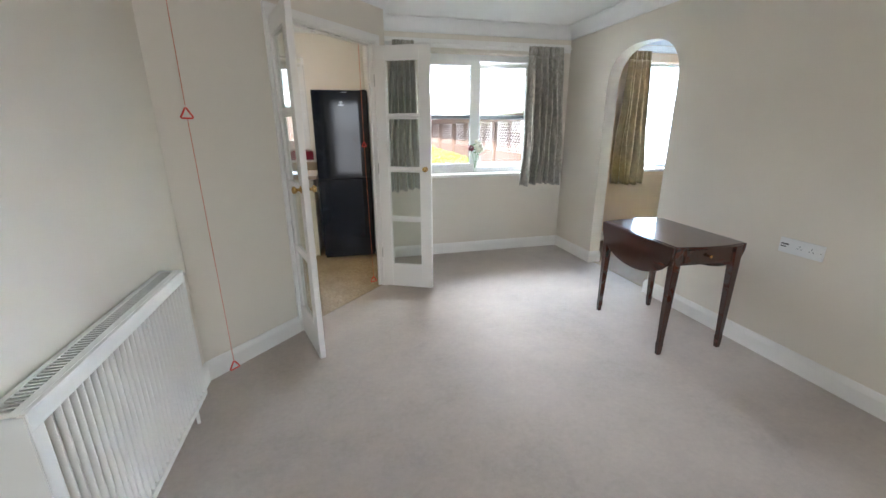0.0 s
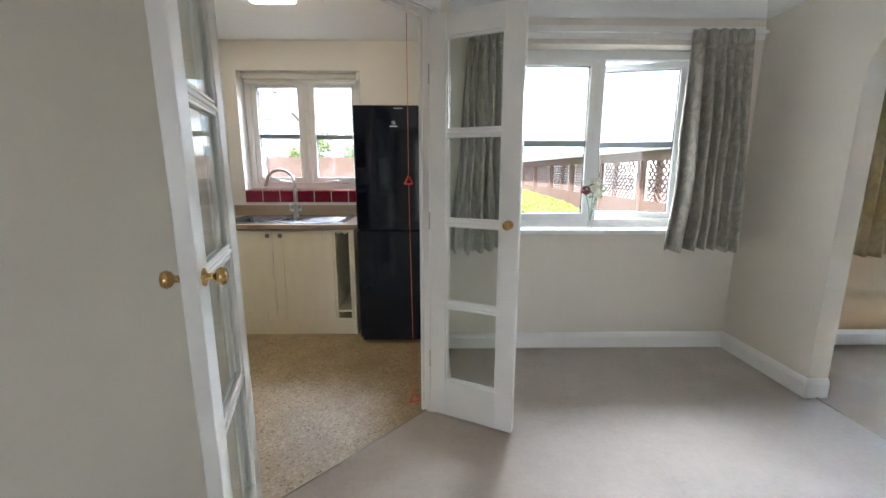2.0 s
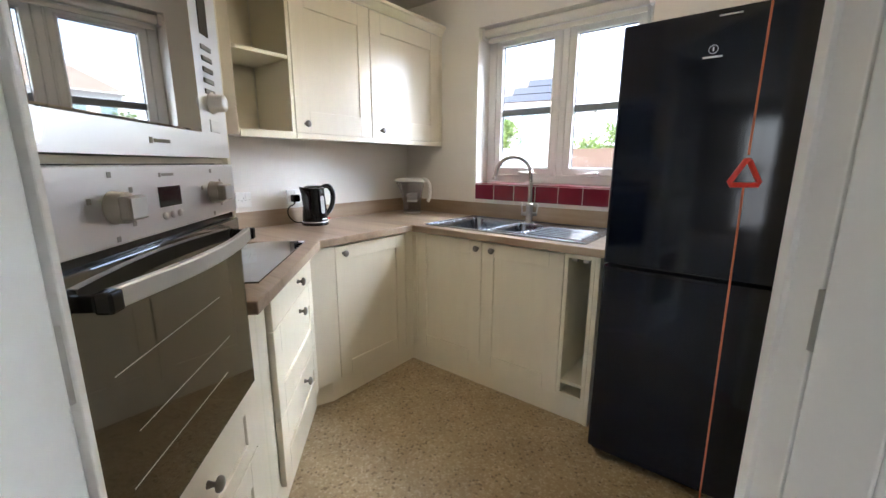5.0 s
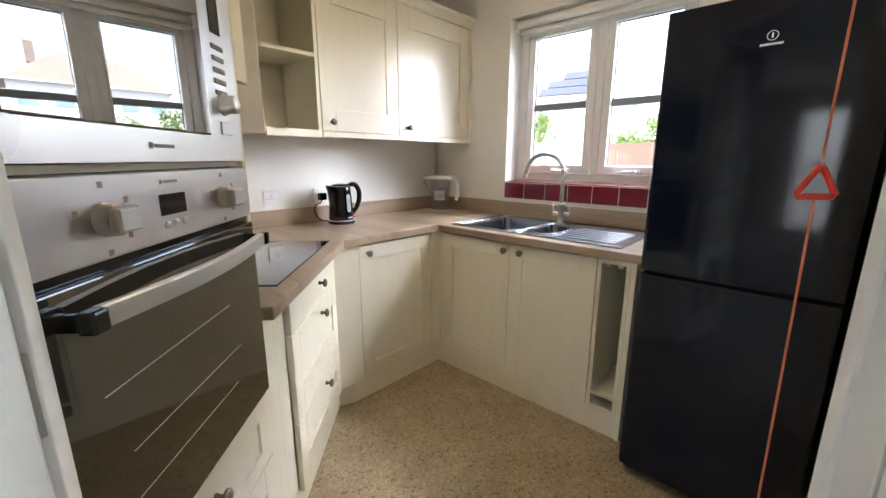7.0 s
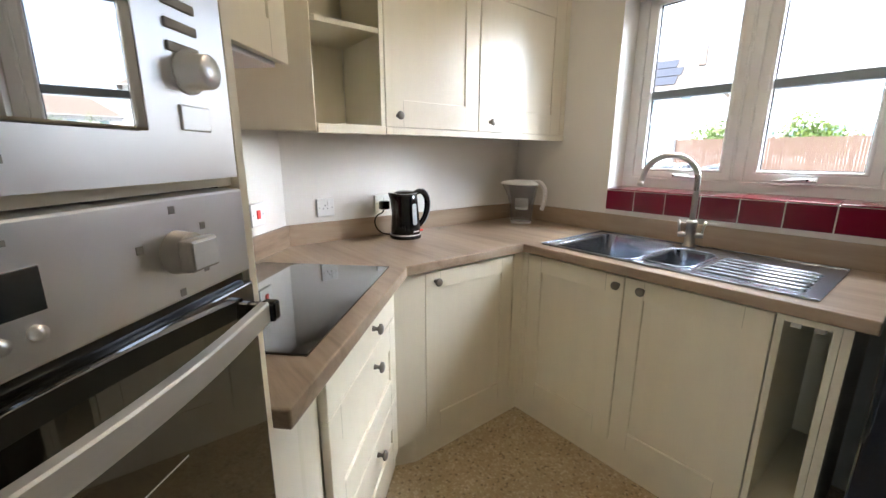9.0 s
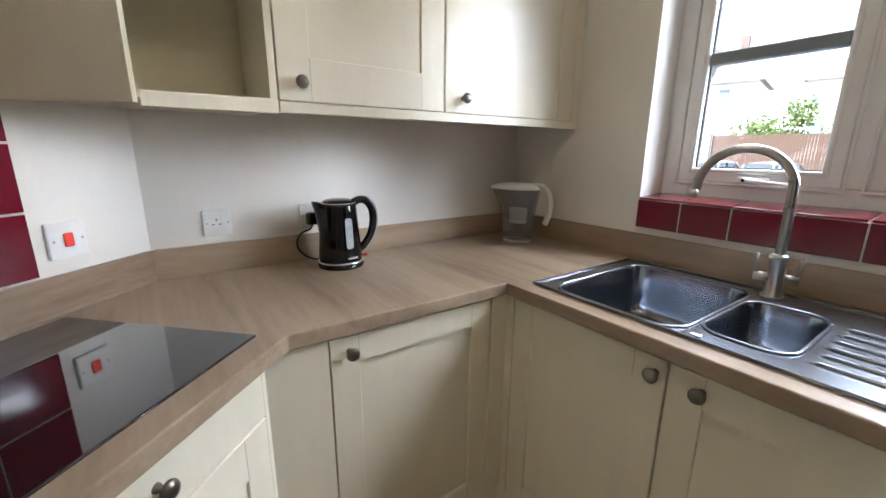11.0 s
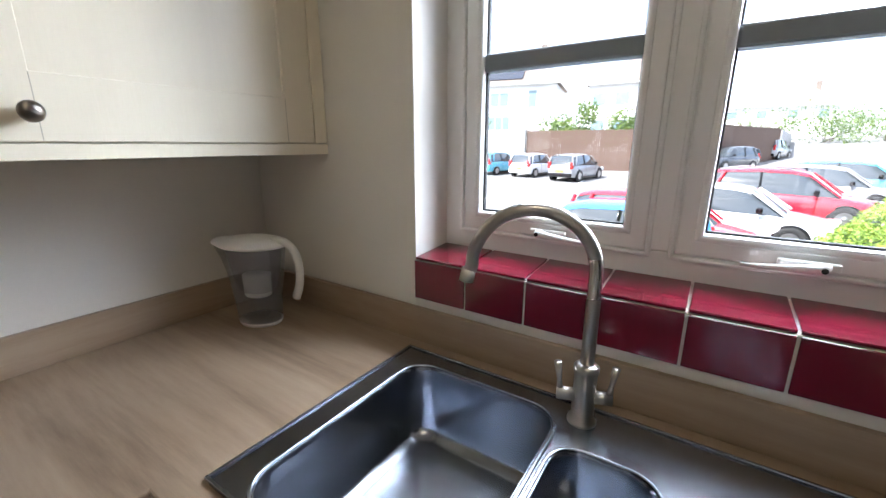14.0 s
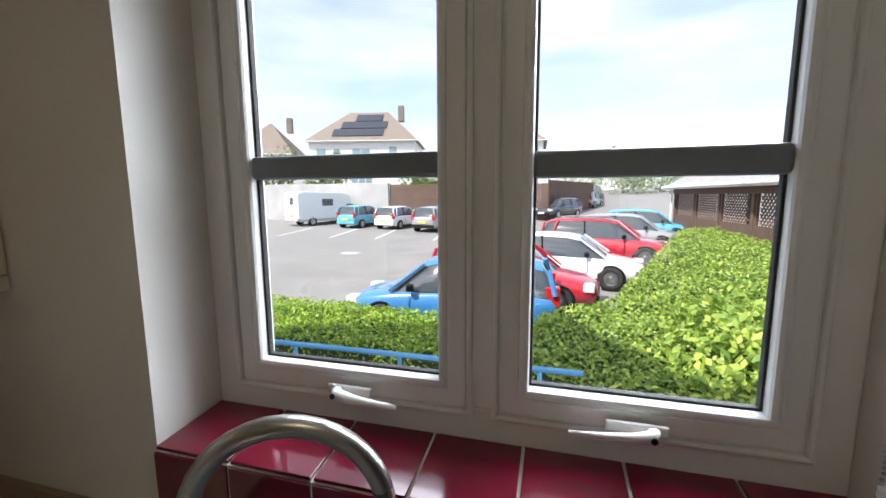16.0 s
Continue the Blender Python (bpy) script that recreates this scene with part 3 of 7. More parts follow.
part("architrave", boxes(((-0.067, -0.017, DOORZ + 0.006), (W + 0.067, -0.001, DOORZ + 0.067)), ((-0.06, -0.023, DOORZ + 0.016), (W + 0.06, -0.015, DOORZ + 0.059)), bev=0.003), M["gloss"], lin)
for x in (W * 0.35, W * 0.62):
    part("catch", boxes(((x - 0.025, 0.02, DOORZ - 0.004), (x + 0.025, 0.035, DOORZ + 0.001)), bev=0.001), M["hinge"], lin)


# ---- glazed double doors ----
def knob_mesh(r=0.02, length=0.045):
    return lathe([(0, 0), (r * 1.05, 0), (r * 1.05, 0.004), (r * 0.45, 0.007), (r * 0.4, length * 0.45), (r * 0.9, length * 0.6), (r, length * 0.78), (r * 0.75, length * 0.95), (0, length)], 20)


def glazed_door(name, label, hinge, toe, flip, z0=0.012, z1=2.0):
    h, t = Vector(hinge), Vector(toe)
    w = (t - h).length
    ang = math.degrees(math.atan2(t.y - h.y, t.x - h.x))
    d = thing(name, label, "door", (h.x, h.y, 0), ang, kind="structure")
    th, st, top, bot = 0.036, 0.088, 0.10, 0.20
    s = 1 if flip else -1
    y0, y1 = (0, th) if flip else (-th, 0)
    part("stile", boxes(((0.002, y0, z0), (st, y1, z1)), bev=0.003), M["gloss"], d)
    part("stile", boxes(((w - st, y0, z0), (w, y1, z1)), bev=0.003), M["gloss"], d)
    part("top_rail", boxes(((st, y0 + 0.001, z1 - top), (w - st, y1 - 0.001, z1)), bev=0.002), M["gloss"], d)
    part("bottom_rail", boxes(((st, y0 + 0.001, z0), (w - st, y1 - 0.001, z0 + bot)), bev=0.002), M["gloss"], d)
    ga, gb = z0 + bot, z1 - top
    pitch = (gb - ga) / 4
    for i in range(1, 4):
        z = ga + pitch * i
        part("glazing_bar", boxes(((st, y0 + 0.006, z - 0.013), (w - st, y1 - 0.006, z + 0.013)), ((st, y0 + 0.001, z - 0.006), (w - st, y1 - 0.001, z + 0.006)), bev=0.004), M["gloss"], d)
    for i in range(4):
        za, zb = ga + pitch * i + (0.013 if i else 0), ga + pitch * (i + 1) - (0.013 if i < 3 else 0)
        b = bmesh.new()
        for yy in (y0 + 0.005, y1 - 0.013):
            for lo, hi in (((st, yy, za), (st + 0.01, yy + 0.008, zb)), ((w - st - 0.01, yy, za), (w - st, yy + 0.008, zb)), ((st, yy, za), (w - st, yy + 0.008, za + 0.01)), ((st, yy, zb - 0.01), (w - st, yy + 0.008, zb))):
                box(b, lo, hi, 0.003)
        part("bead", b, M["gloss"], d)
        g = part("pane", boxes(((st, (y0 + y1) / 2 - 0.002, za), (w - st, (y0 + y1) / 2 + 0.002, zb))), M["doorpane"], d, "clear glass pane")
    for yy, rx in ((y0, 90), (y1, -90)):
        part("door_knob", lathe([(0, 0), (0.021, 0), (0.021, 0.004), (0.009, 0.008), (0.008, 0.022), (0.017, 0.028), (0.0215, 0.037), (0.018, 0.046), (0.008, 0.05), (0, 0.051)], 20, pose(w - 0.045, yy, 1.062, rx)), M["brass"], d, "polished brass round knob", smooth=True)
    for z in (0.32, 1.06, 1.75):
        part("hinge", boxes(((-0.006, (y0 + y1) / 2 - 0.016, z - 0.045), (0.003, (y0 + y1) / 2 + 0.016, z + 0.045)), bev=0.001), M["hinge"], d, "satin steel butt hinge")
    return d


hl, hr = dw(0.003, -0.004), dw(DW - 0.003, -0.004)
glazed_door("door_1", "white glazed door standing open beside the diagonal wall", (hl.x, hl.y), (-0.142, 2.195), False)
glazed_door("door_2", "white glazed door standing open before the lounge window", (hr.x, hr.y), (0.752, 3.128), True)


# ---- windows ----
def frame_rect(bm, x0, x1, z0, z1, w, y0, y1, bev=0.004):
    """A rectangular ring, front at y0, with rounded arrises."""
    e = bev
    loop = lambda b, d, yy: [b.verts.new(q) for q in ((x0 + d, yy, z0 + d), (x1 - d, yy, z0 + d), (x1 - d, yy, z1 - d), (x0 + d, yy, z1 - d))]
    t = bmesh.new()
    rows = [loop(t, d, yy) for d, yy in ((0, y1), (0, y0 + e), (e * 0.3, y0 + e * 0.3), (e, y0), (w - e, y0), (w - e * 0.3, y0 + e * 0.3), (w, y0 + e), (w, y1))]
    for r0, r1 in zip(rows, rows[1:] + rows[:1]):
        for i in range(4):
            t.faces.new((r0[i], r0[(i + 1) % 4], r1[(i + 1) % 4], r1[i]))
    bmesh.ops.recalc_face_normals(t, faces=t.faces[:])
    join(bm, t)


def sash(parent, x0, x1, z0, z1, y, bar_z, at=(0, 0, 0), rot=0, tilt=0, name="sash"):
    """A casement: frame, bead, pane and a bar between the panes."""
    s = part(name, boxes(((0, 0, 0), (0.001, 0.001, 0.001))), M["upvc"], parent)
    b = bmesh.new()
    frame_rect(b, x0, x1, z0, z1, 0.034, y, y + 0.055)
    frame_rect(b, x0 + 0.031, x1 - 0.031, z0 + 0.031, z1 - 0.031, 0.017, y - 0.004, y + 0.03, 0.007)
    b.to_mesh(s.data)
    b.free()
    part("seal", (lambda b: (frame_rect(b, x0 + 0.046, x1 - 0.046, z0 + 0.046, z1 - 0.046, 0.006, y + 0.018, y + 0.03, 0.001), b)[1])(bmesh.new()), M["rubber"], s)
    g = part("pane", boxes(((x0 + 0.047, y + 0.021, z0 + 0.047), (x1 - 0.047, y + 0.025, z1 - 0.047))), M["pane"], s, "clear glass pane")
    g.visible_shadow = False
    if bar_z:
        part("glazing_bar", boxes(((x0 + 0.048, y + 0.004, bar_z - 0.021), (x1 - 0.048, y + 0.0205, bar_z + 0.021)), bev=0.006), M["greybar"], s, "grey glazing bar")
        part("glazing_bar", boxes(((x0 + 0.048, y + 0.0255, bar_z - 0.021), (x1 - 0.048, y + 0.04, bar_z + 0.021)), bev=0.006), M["greybar"], s, "grey glazing bar")
    s.matrix_basis = pose(*at, 0, 0, rot)
    return s


def handle(parent, x, y, z, s, label="white lever window handle"):
    h = part("window_handle", boxes(((x - 0.045, y - 0.009, z - 0.009), (x + 0.045, y, z + 0.009)), bev=0.004), M["plastic"], parent, label)
    part("lever", tube([(x + s * 0.022, y - 0.012, z), (x + s * 0.016, y - 0.024, z), (x - s * 0.01, y - 0.03, z - 0.002), (x - s * 0.05, y - 0.030, z - 0.005), (x - s * 0.10, y - 0.028, z - 0.008)], [0.0105, 0.0115, 0.0095, 0.0065, 0.0045], 12, 0.8), M["plastic"], h, smooth=True)
    part("lock", lathe([(0, 0), (0.005, 0), (0.005, 0.003), (0, 0.003)], 12, pose(x + s * 0.018, y - 0.033, z, 90)), M["blackplastic"], h)


# kitchen window
kwin = thing("window_1", "white plastic kitchen window with two casements", "window", kind="structure")
fy = 5.195
b = bmesh.new()
x0, x1, z0, z1 = KW[0], KW[1], KW[2] + 0.02, KW[3]
frame_rect(b, x0, x1, z0, z1, 0.062, fy, fy + 0.07)
MX = -0.802
box(b, (MX - 0.03, fy, z0 + 0.062), (MX + 0.03, fy + 0.07, z1 - 0.062), 0.004)
for xa, xb in ((x0 + 0.051, MX - 0.017), (MX + 0.017, x1 - 0.047)):
    frame_rect(b, xa, xb, z0 + 0.049, z1 - 0.049, 0.0095, fy - 0.010, fy + 0.02, 0.004)
part("window_frame", b, M["upvc"], kwin)
sash(kwin, x0 + 0.063, MX - 0.029, z0 + 0.061, z1 - 0.061, fy - 0.004, 1.617)
sash(kwin, MX + 0.029, x1 - 0.059, z0 + 0.061, z1 - 0.061, fy - 0.004, 1.612)
handle(kwin, -1.045, fy - 0.012, 1.212, -1)
handle(kwin, -0.562, fy - 0.012, 1.212, 1)
part("window_sill_outside", boxes(((x0 - 0.03, 5.27, z0 - 0.03), (x1 + 0.03, 5.40, z0 + 0.01)), bev=0.004), M["upvc"], kwin)

kb = thing("roller_blind", "rolled-up cream roller blind at the top of the kitchen window", "blind")
part("roll", lathe([(0, 0), (0.026, 0), (0.026, 1.0), (0, 1.0)], 20, pose(-1.32, 5.10, 2.122, 0, 90, 0)), M["blind"], kb, smooth=True)
part("bottom_bar", boxes(((-1.31, 5.106, 2.062), (-0.33, 5.122, 2.086)), bev=0.003), M["blind"], kb)
for xa, xb in ((-1.348, -1.325), (-0.318, -0.29)):
    part("bracket", boxes(((xa, 5.08, 2.09), (xb, 5.13, 2.156)), bev=0.003), M["plastic"], kb)


def bead_chain(name, pts, r, parent, material, gap):
    b = bmesh.new()
    p = [Vector(q) for q in pts]
    for a, c in zip(p, p[1:]):
        n = max(1, int((c - a).length / gap))
        for i in range(n):
            bmesh.ops.create_icosphere(b, subdivisions=1, radius=r, matrix=Matrix.Translation(a.lerp(c, i / n)))
    return part(name, b, material, parent, smooth=True)


bead_chain("chain", [(-0.297, 5.10, 2.10), (-0.294, 5.11, 1.18), (-0.30, 5.115, 1.148)], 0.0028, kb, M["hinge"], 0.0075)
bead_chain("chain", [(-0.297, 5.125, 2.10), (-0.290, 5.135, 1.22), (-0.31, 5.12, 1.148), (-0.36, 5.11, 1.146), (-0.33, 5.135, 1.146), (-0.37, 5.14, 1.146), (-0.35, 5.10, 1.147)], 0.0028, kb, M["hinge"], 0.0075)
part("chain_holder", boxes(((-0.30, 5.10, 1.15), (-0.284, 5.13, 1.21)), bev=0.004), M["plastic"], kb)

# assumed garden door at the lounge's other end, unseen, added to let light in
gd = thing("window_4_assumed", "assumed glazed garden door, out of view, added to let light in", "window", kind="structure")
b = bmesh.new()
frame_rect(b, -0.10, 1.85, 0.06, 2.12, 0.06, -3.68, -3.62)
box(b, (0.845, -3.68, 0.12), (0.905, -3.62, 2.06), 0.004)
part("window_frame", b, M["upvc"], gd)
for xa, xb in ((-0.04, 0.845), (0.905, 1.79)):
    g = part("pane", boxes(((xa, -3.652, 0.12), (xb, -3.648, 2.06))), M["pane"], gd)
    g.visible_shadow = False

# lounge window, one casement ajar
lwin = thing("window_2", "white plastic lounge window with one casement ajar", "window", kind="structure")
x0, x1, z0, z1 = LW[0], LW[1], LW[2] + 0.012, LW[3]
fy2 = 4.29
b = bmesh.new()
frame_rect(b, x0, x1, z0, z1, 0.06, fy2, fy2 + 0.07)
LM = 1.53
box(b, (LM - 0.032, fy2, z0 + 0.06), (LM + 0.032, fy2 + 0.07, z1 - 0.06), 0.004)
part("window_frame", b, M["upvc"], lwin)
sash(lwin, x0 + 0.06, LM - 0.028, z0 + 0.058, z1 - 0.058, fy2 - 0.012, 1.50)
sw = x1 - 0.06 - LM - 0.028
sash(lwin, -sw, 0, z0 + 0.058, z1 - 0.058, 0, 1.50, (x1 - 0.06, fy2 + 0.02, 0), -14)
part("window_sill", boxes(((LW[0] - 0.03, NORTH - 0.035, LW[2] - 0.02), (LW[1] + 0.03, fy2, LW[2] + 0.012)), bev=0.006), M["gloss"], lwin)
handle(lwin, LM, fy2 - 0.004, 1.25, 1)
rail = thing("curtain_rail", "white curtain batten and rail above the lounge window", "curtain rail")
part("batten", boxes(((0.50, NORTH - 0.022, 2.155), (EAST - 0.01, NORTH - 0.0005, 2.232)), bev=0.004), M["gloss"], rail)
part("track", boxes(((0.52, NORTH - 0.075, 2.178), (EAST - 0.03, NORTH - 0.055, 2.196)), bev=0.002), M["gloss"], rail)
for x in (0.6, 1.2, 1.8, 2.4):
    part("bracket", boxes(((x, NORTH - 0.06, 2.182), (x + 0.015, NORTH - 0.02, 2.193))), M["gloss"], rail)

# window beyond the arch, with a sheer blind drawn down
fwin = thing("window_3", "white plastic window beyond the arch", "window", kind="structure")
x0, x1, z0, z1 = FW[0], FW[1], FW[2] + 0.01, FW[3]
b = bmesh.new()
frame_rect(b, x0, x1, z0, z1, 0.06, 4.31, 4.38)
box(b, ((x0 + x1) / 2 - 0.032, 4.31, z0 + 0.06), ((x0 + x1) / 2 + 0.032, 4.38, z1 - 0.06), 0.004)
part("window_frame", b, M["upvc"], fwin)
sash(fwin, x0 + 0.06, (x0 + x1) / 2 - 0.028, z0 + 0.058, z1 - 0.058, 4.30, 1.5)
sash(fwin, (x0 + x1) / 2 + 0.028, x1 - 0.06, z0 + 0.058, z1 - 0.058, 4.30, 1.5)
part("window_sill", boxes(((FW[0] - 0.03, NORTH - 0.015, FW[2] - 0.02), (FW[1] + 0.03, 4.31, FW[2] + 0.01)), bev=0.006), M["gloss"], fwin)
m, nt, bs = nodes_of("sheer_blind_fabric")
bs.inputs["Base Color"].default_value = (0.72, 0.82, 0.93, 1)
bs.inputs["Roughness"].default_value = 0.9
tl_ = nt.nodes.new("ShaderNodeBsdfTranslucent")
tl_.inputs[0].default_value = (0.72, 0.82, 0.93, 1)
tp_ = nt.nodes.new("ShaderNodeBsdfTransparent")
wv = add_node(nt, "ShaderNodeTexNoise", Scale=120.0)
nt.links.new(coords(nt), wv.inputs["Vector"])
bump(nt, bs, wv.outputs[0], 0.1, 0.002)
mx_, mx2_ = nt.nodes.new("ShaderNodeMixShader"), nt.nodes.new("ShaderNodeMixShader")
mx_.inputs[0].default_value, mx2_.inputs[0].default_value = 0.7, 0.08
nt.links.new(bs.outputs[0], mx_.inputs[1])
nt.links.new(tl_.outputs[0], mx_.inputs[2])
nt.links.new(mx_.outputs[0], mx2_.inputs[1])
nt.links.new(tp_.outputs[0], mx2_.inputs[2])
nt.links.new(mx2_.outputs[0], nt.nodes["Material Output"].inputs[0])
M["sheer"] = m
fb = thing("sheer_blind", "pale sheer roller blind drawn down over the window", "blind")
part("cloth", boxes(((FW[0] + 0.01, 4.245, FW[2] + 0.05), (FW[1] - 0.01, 4.2465, FW[3] - 0.03))), M["sheer"], fb)
part("roll", lathe([(0, 0), (0.02, 0), (0.02, FW[1] - FW[0] - 0.03), (0, FW[1] - FW[0] - 0.03)], 16, pose(FW[0] + 0.015, 4.255, FW[3] - 0.025, 0, 90, 0)), M["blind"], fb, smooth=True)
part("bottom_bar", boxes(((FW[0] + 0.01, 4.24, FW[2] + 0.035), (FW[1] - 0.01, 4.252, FW[2] + 0.055)), bev=0.002), M["gloss"], fb)
frail = thing("curtain_rail", "white curtain batten and rail beyond the arch", "curtain rail")
part("batten", boxes(((3.3, NORTH - 0.002, 2.205), (5.1, NORTH + 0.019, 2.275)), bev=0.004), M["gloss"], frail)
part("track", boxes(((3.32, NORTH - 0.055, 2.215), (5.08, NORTH - 0.035, 2.235)), bev=0.002), M["gloss"], frail)


# ---- curtains ----
def curtain(name, label, xt, xb, y, z0, z1, folds, material, seed):
    """Pinch-pleated curtain: a stiff gathered heading over loose folds that widen downwards."""
    rnd = random.Random(seed)
    ph = [rnd.uniform(0, 6.28) for _ in range(8)]
    wide = [rnd.uniform(0.65, 1.35) for _ in range(folds)]
    deep = [rnd.uniform(0.55, 1.3) for _ in range(folds + 1)]
    ends = [0.0]
    for w in wide:
        ends.append(ends[-1] + w)
    ends = [e / ends[-1] for e in ends]
    nu, nv = folds * 16, 34
    c = thing(name, label, "curtain", group=name + " pair")

    def sheet(v0, v1, rows_n, pleat):
        bm = bmesh.new()
        rows = []
        for j in range(rows_n + 1):
            v = v0 + (v1 - v0) * j / rows_n
            xa, xe = xt[0] + (xb[0] - xt[0]) * v ** 0.7, xt[1] + (xb[1] - xt[1]) * v ** 0.7
            row = []
            for i in range(nu + 1):
                k = min(folds - 1, i // 16)
                f = (i - 16 * k) / 16
                u = ends[k] + (ends[k + 1] - ends[k]) * f
                sway = 0.016 * math.sin(4 * v + ph[k % 8]) * v + 0.010 * math.sin(11 * v + ph[(k + 3) % 8]) * v
                d = deep[k] * (1 - f) + deep[k + 1] * f
                wave = math.sin(2 * math.pi * f)
                soft = math.copysign(abs(wave) ** 0.75, wave)
                depth = (0.020 + 0.034 * min(1, v * 2.2)) * d
                yy = y + depth * soft + 0.010 * math.sin(4 * math.pi * f + ph[k % 8] + 3 * v) * v
                if pleat:
                    yy = y + 0.014 * math.sin(6 * math.pi * f) * (0.4 + 0.6 * math.sin(math.pi * f)) + depth * 0.6 * soft
                zz = z1 - (z1 - z0) * v + (0.012 * math.sin(7 * u + ph[5]) + 0.006 * soft) * max(0, v - 0.9) * 10
                row.append(bm.verts.new((xa + (xe - xa) * u + sway, yy, zz)))
            rows.append(row)
        for r0, r1 in zip(rows, rows[1:]):
            for i in range(nu):
                bm.faces.new((r0[i], r0[i + 1], r1[i + 1], r1[i]))
        return bm

    for nm, v0, v1, n, pleat in (("heading", 0.0, 0.062, 5, True), ("cloth", 0.060, 1.0, nv, False)):
        ob = part(nm, sheet(v0, v1, n, pleat), material, c, "gathered pleat tape" if pleat else "", smooth=True)
        sd = ob.modifiers.new("thick", "SOLIDIFY")
        sd.thickness = 0.003
    return c


curtain("curtain", "silver-green damask curtain gathered behind the open door", (0.60, 0.80), (0.49, 0.86), 4.06, 0.76, 2.19, 5, M["curtain"], 1)
curtain("curtain", "silver-green damask curtain gathered in the room corner", (2.015, 2.40), (2.00, 2.47), 4.06, 0.77, 2.19, 6, M["curtain"], 2)
curtain("curtain_gold", "gold-brown damask curtain beyond the arch", (3.25, 3.51), (3.20, 3.585), 4.085, 0.73, 2.20, 5, M["curtain2"], 3)
curtain("curtain_gold", "gold-brown damask curtain at the window's other side", (4.55, 4.85), (4.36, 4.92), 4.085, 0.73, 2.20, 6, M["curtain2"], 4)

# vase with flowers on the lounge sill
vs = thing("vase", "slim clear glass vase on the window sill", "vase", (1.50, 4.225, LW[2] + 0.012))
part("glass", lathe([(0, 0), (0.022, 0), (0.017, 0.03), (0.013, 0.09), (0.018, 0.15), (0.016, 0.15), (0.011, 0.09), (0.014, 0.03), (0, 0.012)], 20), M["vaseglass"], vs, smooth=True)
M["petal_w"] = surface("white_petals", (0.80, 0.78, 0.66), 0.6, vary=0.12, scale=30)
M["petal_r"] = surface("dark_red_petals", (0.16, 0.012, 0.03), 0.6, vary=0.25, scale=40)
M["leaf"] = leaf_material("flower_leaves", (0.10, 0.20, 0.09), (0.30, 0.40, 0.24))
rnd = random.Random(5)
fl = thing("flower_bunch", "small bunch of white and dark red flowers in the vase", "flowers", (1.50, 4.225, LW[2] + 0.012))
for i, (dx, dy, dz, rr, mt) in enumerate([(-0.055, -0.02, 0.27, 0.036, "petal_r"), (0.0, -0.03, 0.285, 0.03, "petal_w"), (0.045, 0.0, 0.30, 0.034, "petal_w"), (0.03, -0.03, 0.25, 0.03, "petal_w"), (0.07, 0.01, 0.26, 0.028, "petal_w"), (0.02, 0.02, 0.34, 0.022, "petal_w")]):
    part("stem", tube([(0, 0, 0.05), (dx * 0.3, dy * 0.3, 0.15), (dx, dy, dz)], 0.0022, 6), M["leaf"], fl)
    b = bmesh.new()
    for k in range(26):
        a, e = rnd.uniform(0, 6.28), rnd.uniform(-0.6, 1.4)
        d = Vector((math.cos(a) * math.cos(e), math.sin(a) * math.cos(e), math.sin(e)))
        c = Vector((dx, dy, dz)) + d * rr * 0.6
        s1, up = d.orthogonal().normalized() * rr * 0.5, d.cross(d.orthogonal()).normalized() * rr * 0.5
        q = [b.verts.new(c + s1 * 0.9 - up * 0.6 + d * rr * 0.2), b.verts.new(c + s1 + up * 0.6 + d * rr * 0.3), b.verts.new(c - s1 + up * 0.7 + d * rr * 0.3), b.verts.new(c - s1 * 0.9 - up * 0.6 + d * rr * 0.1)]
        b.faces.new(q)
    part("bloom", b, M[mt], fl, "dark red bloom" if mt == "petal_r" else "white bloom")
b = bmesh.new()
for k in range(26):
    a = rnd.uniform(0, 6.28)
    c = Vector((rnd.uniform(-0.07, 0.1), rnd.uniform(-0.04, 0.03), rnd.uniform(0.17, 0.33)))
    d = Vector((math.cos(a), math.sin(a), rnd.uniform(-0.3, 0.5))).normalized()
    s1 = d.orthogonal().normalized() * 0.012
    b.faces.new([b.verts.new(c), b.verts.new(c + d * 0.02 + s1), b.verts.new(c + d * 0.045), b.verts.new(c + d * 0.02 - s1)])
part("leaves", b, M["leaf"], fl)


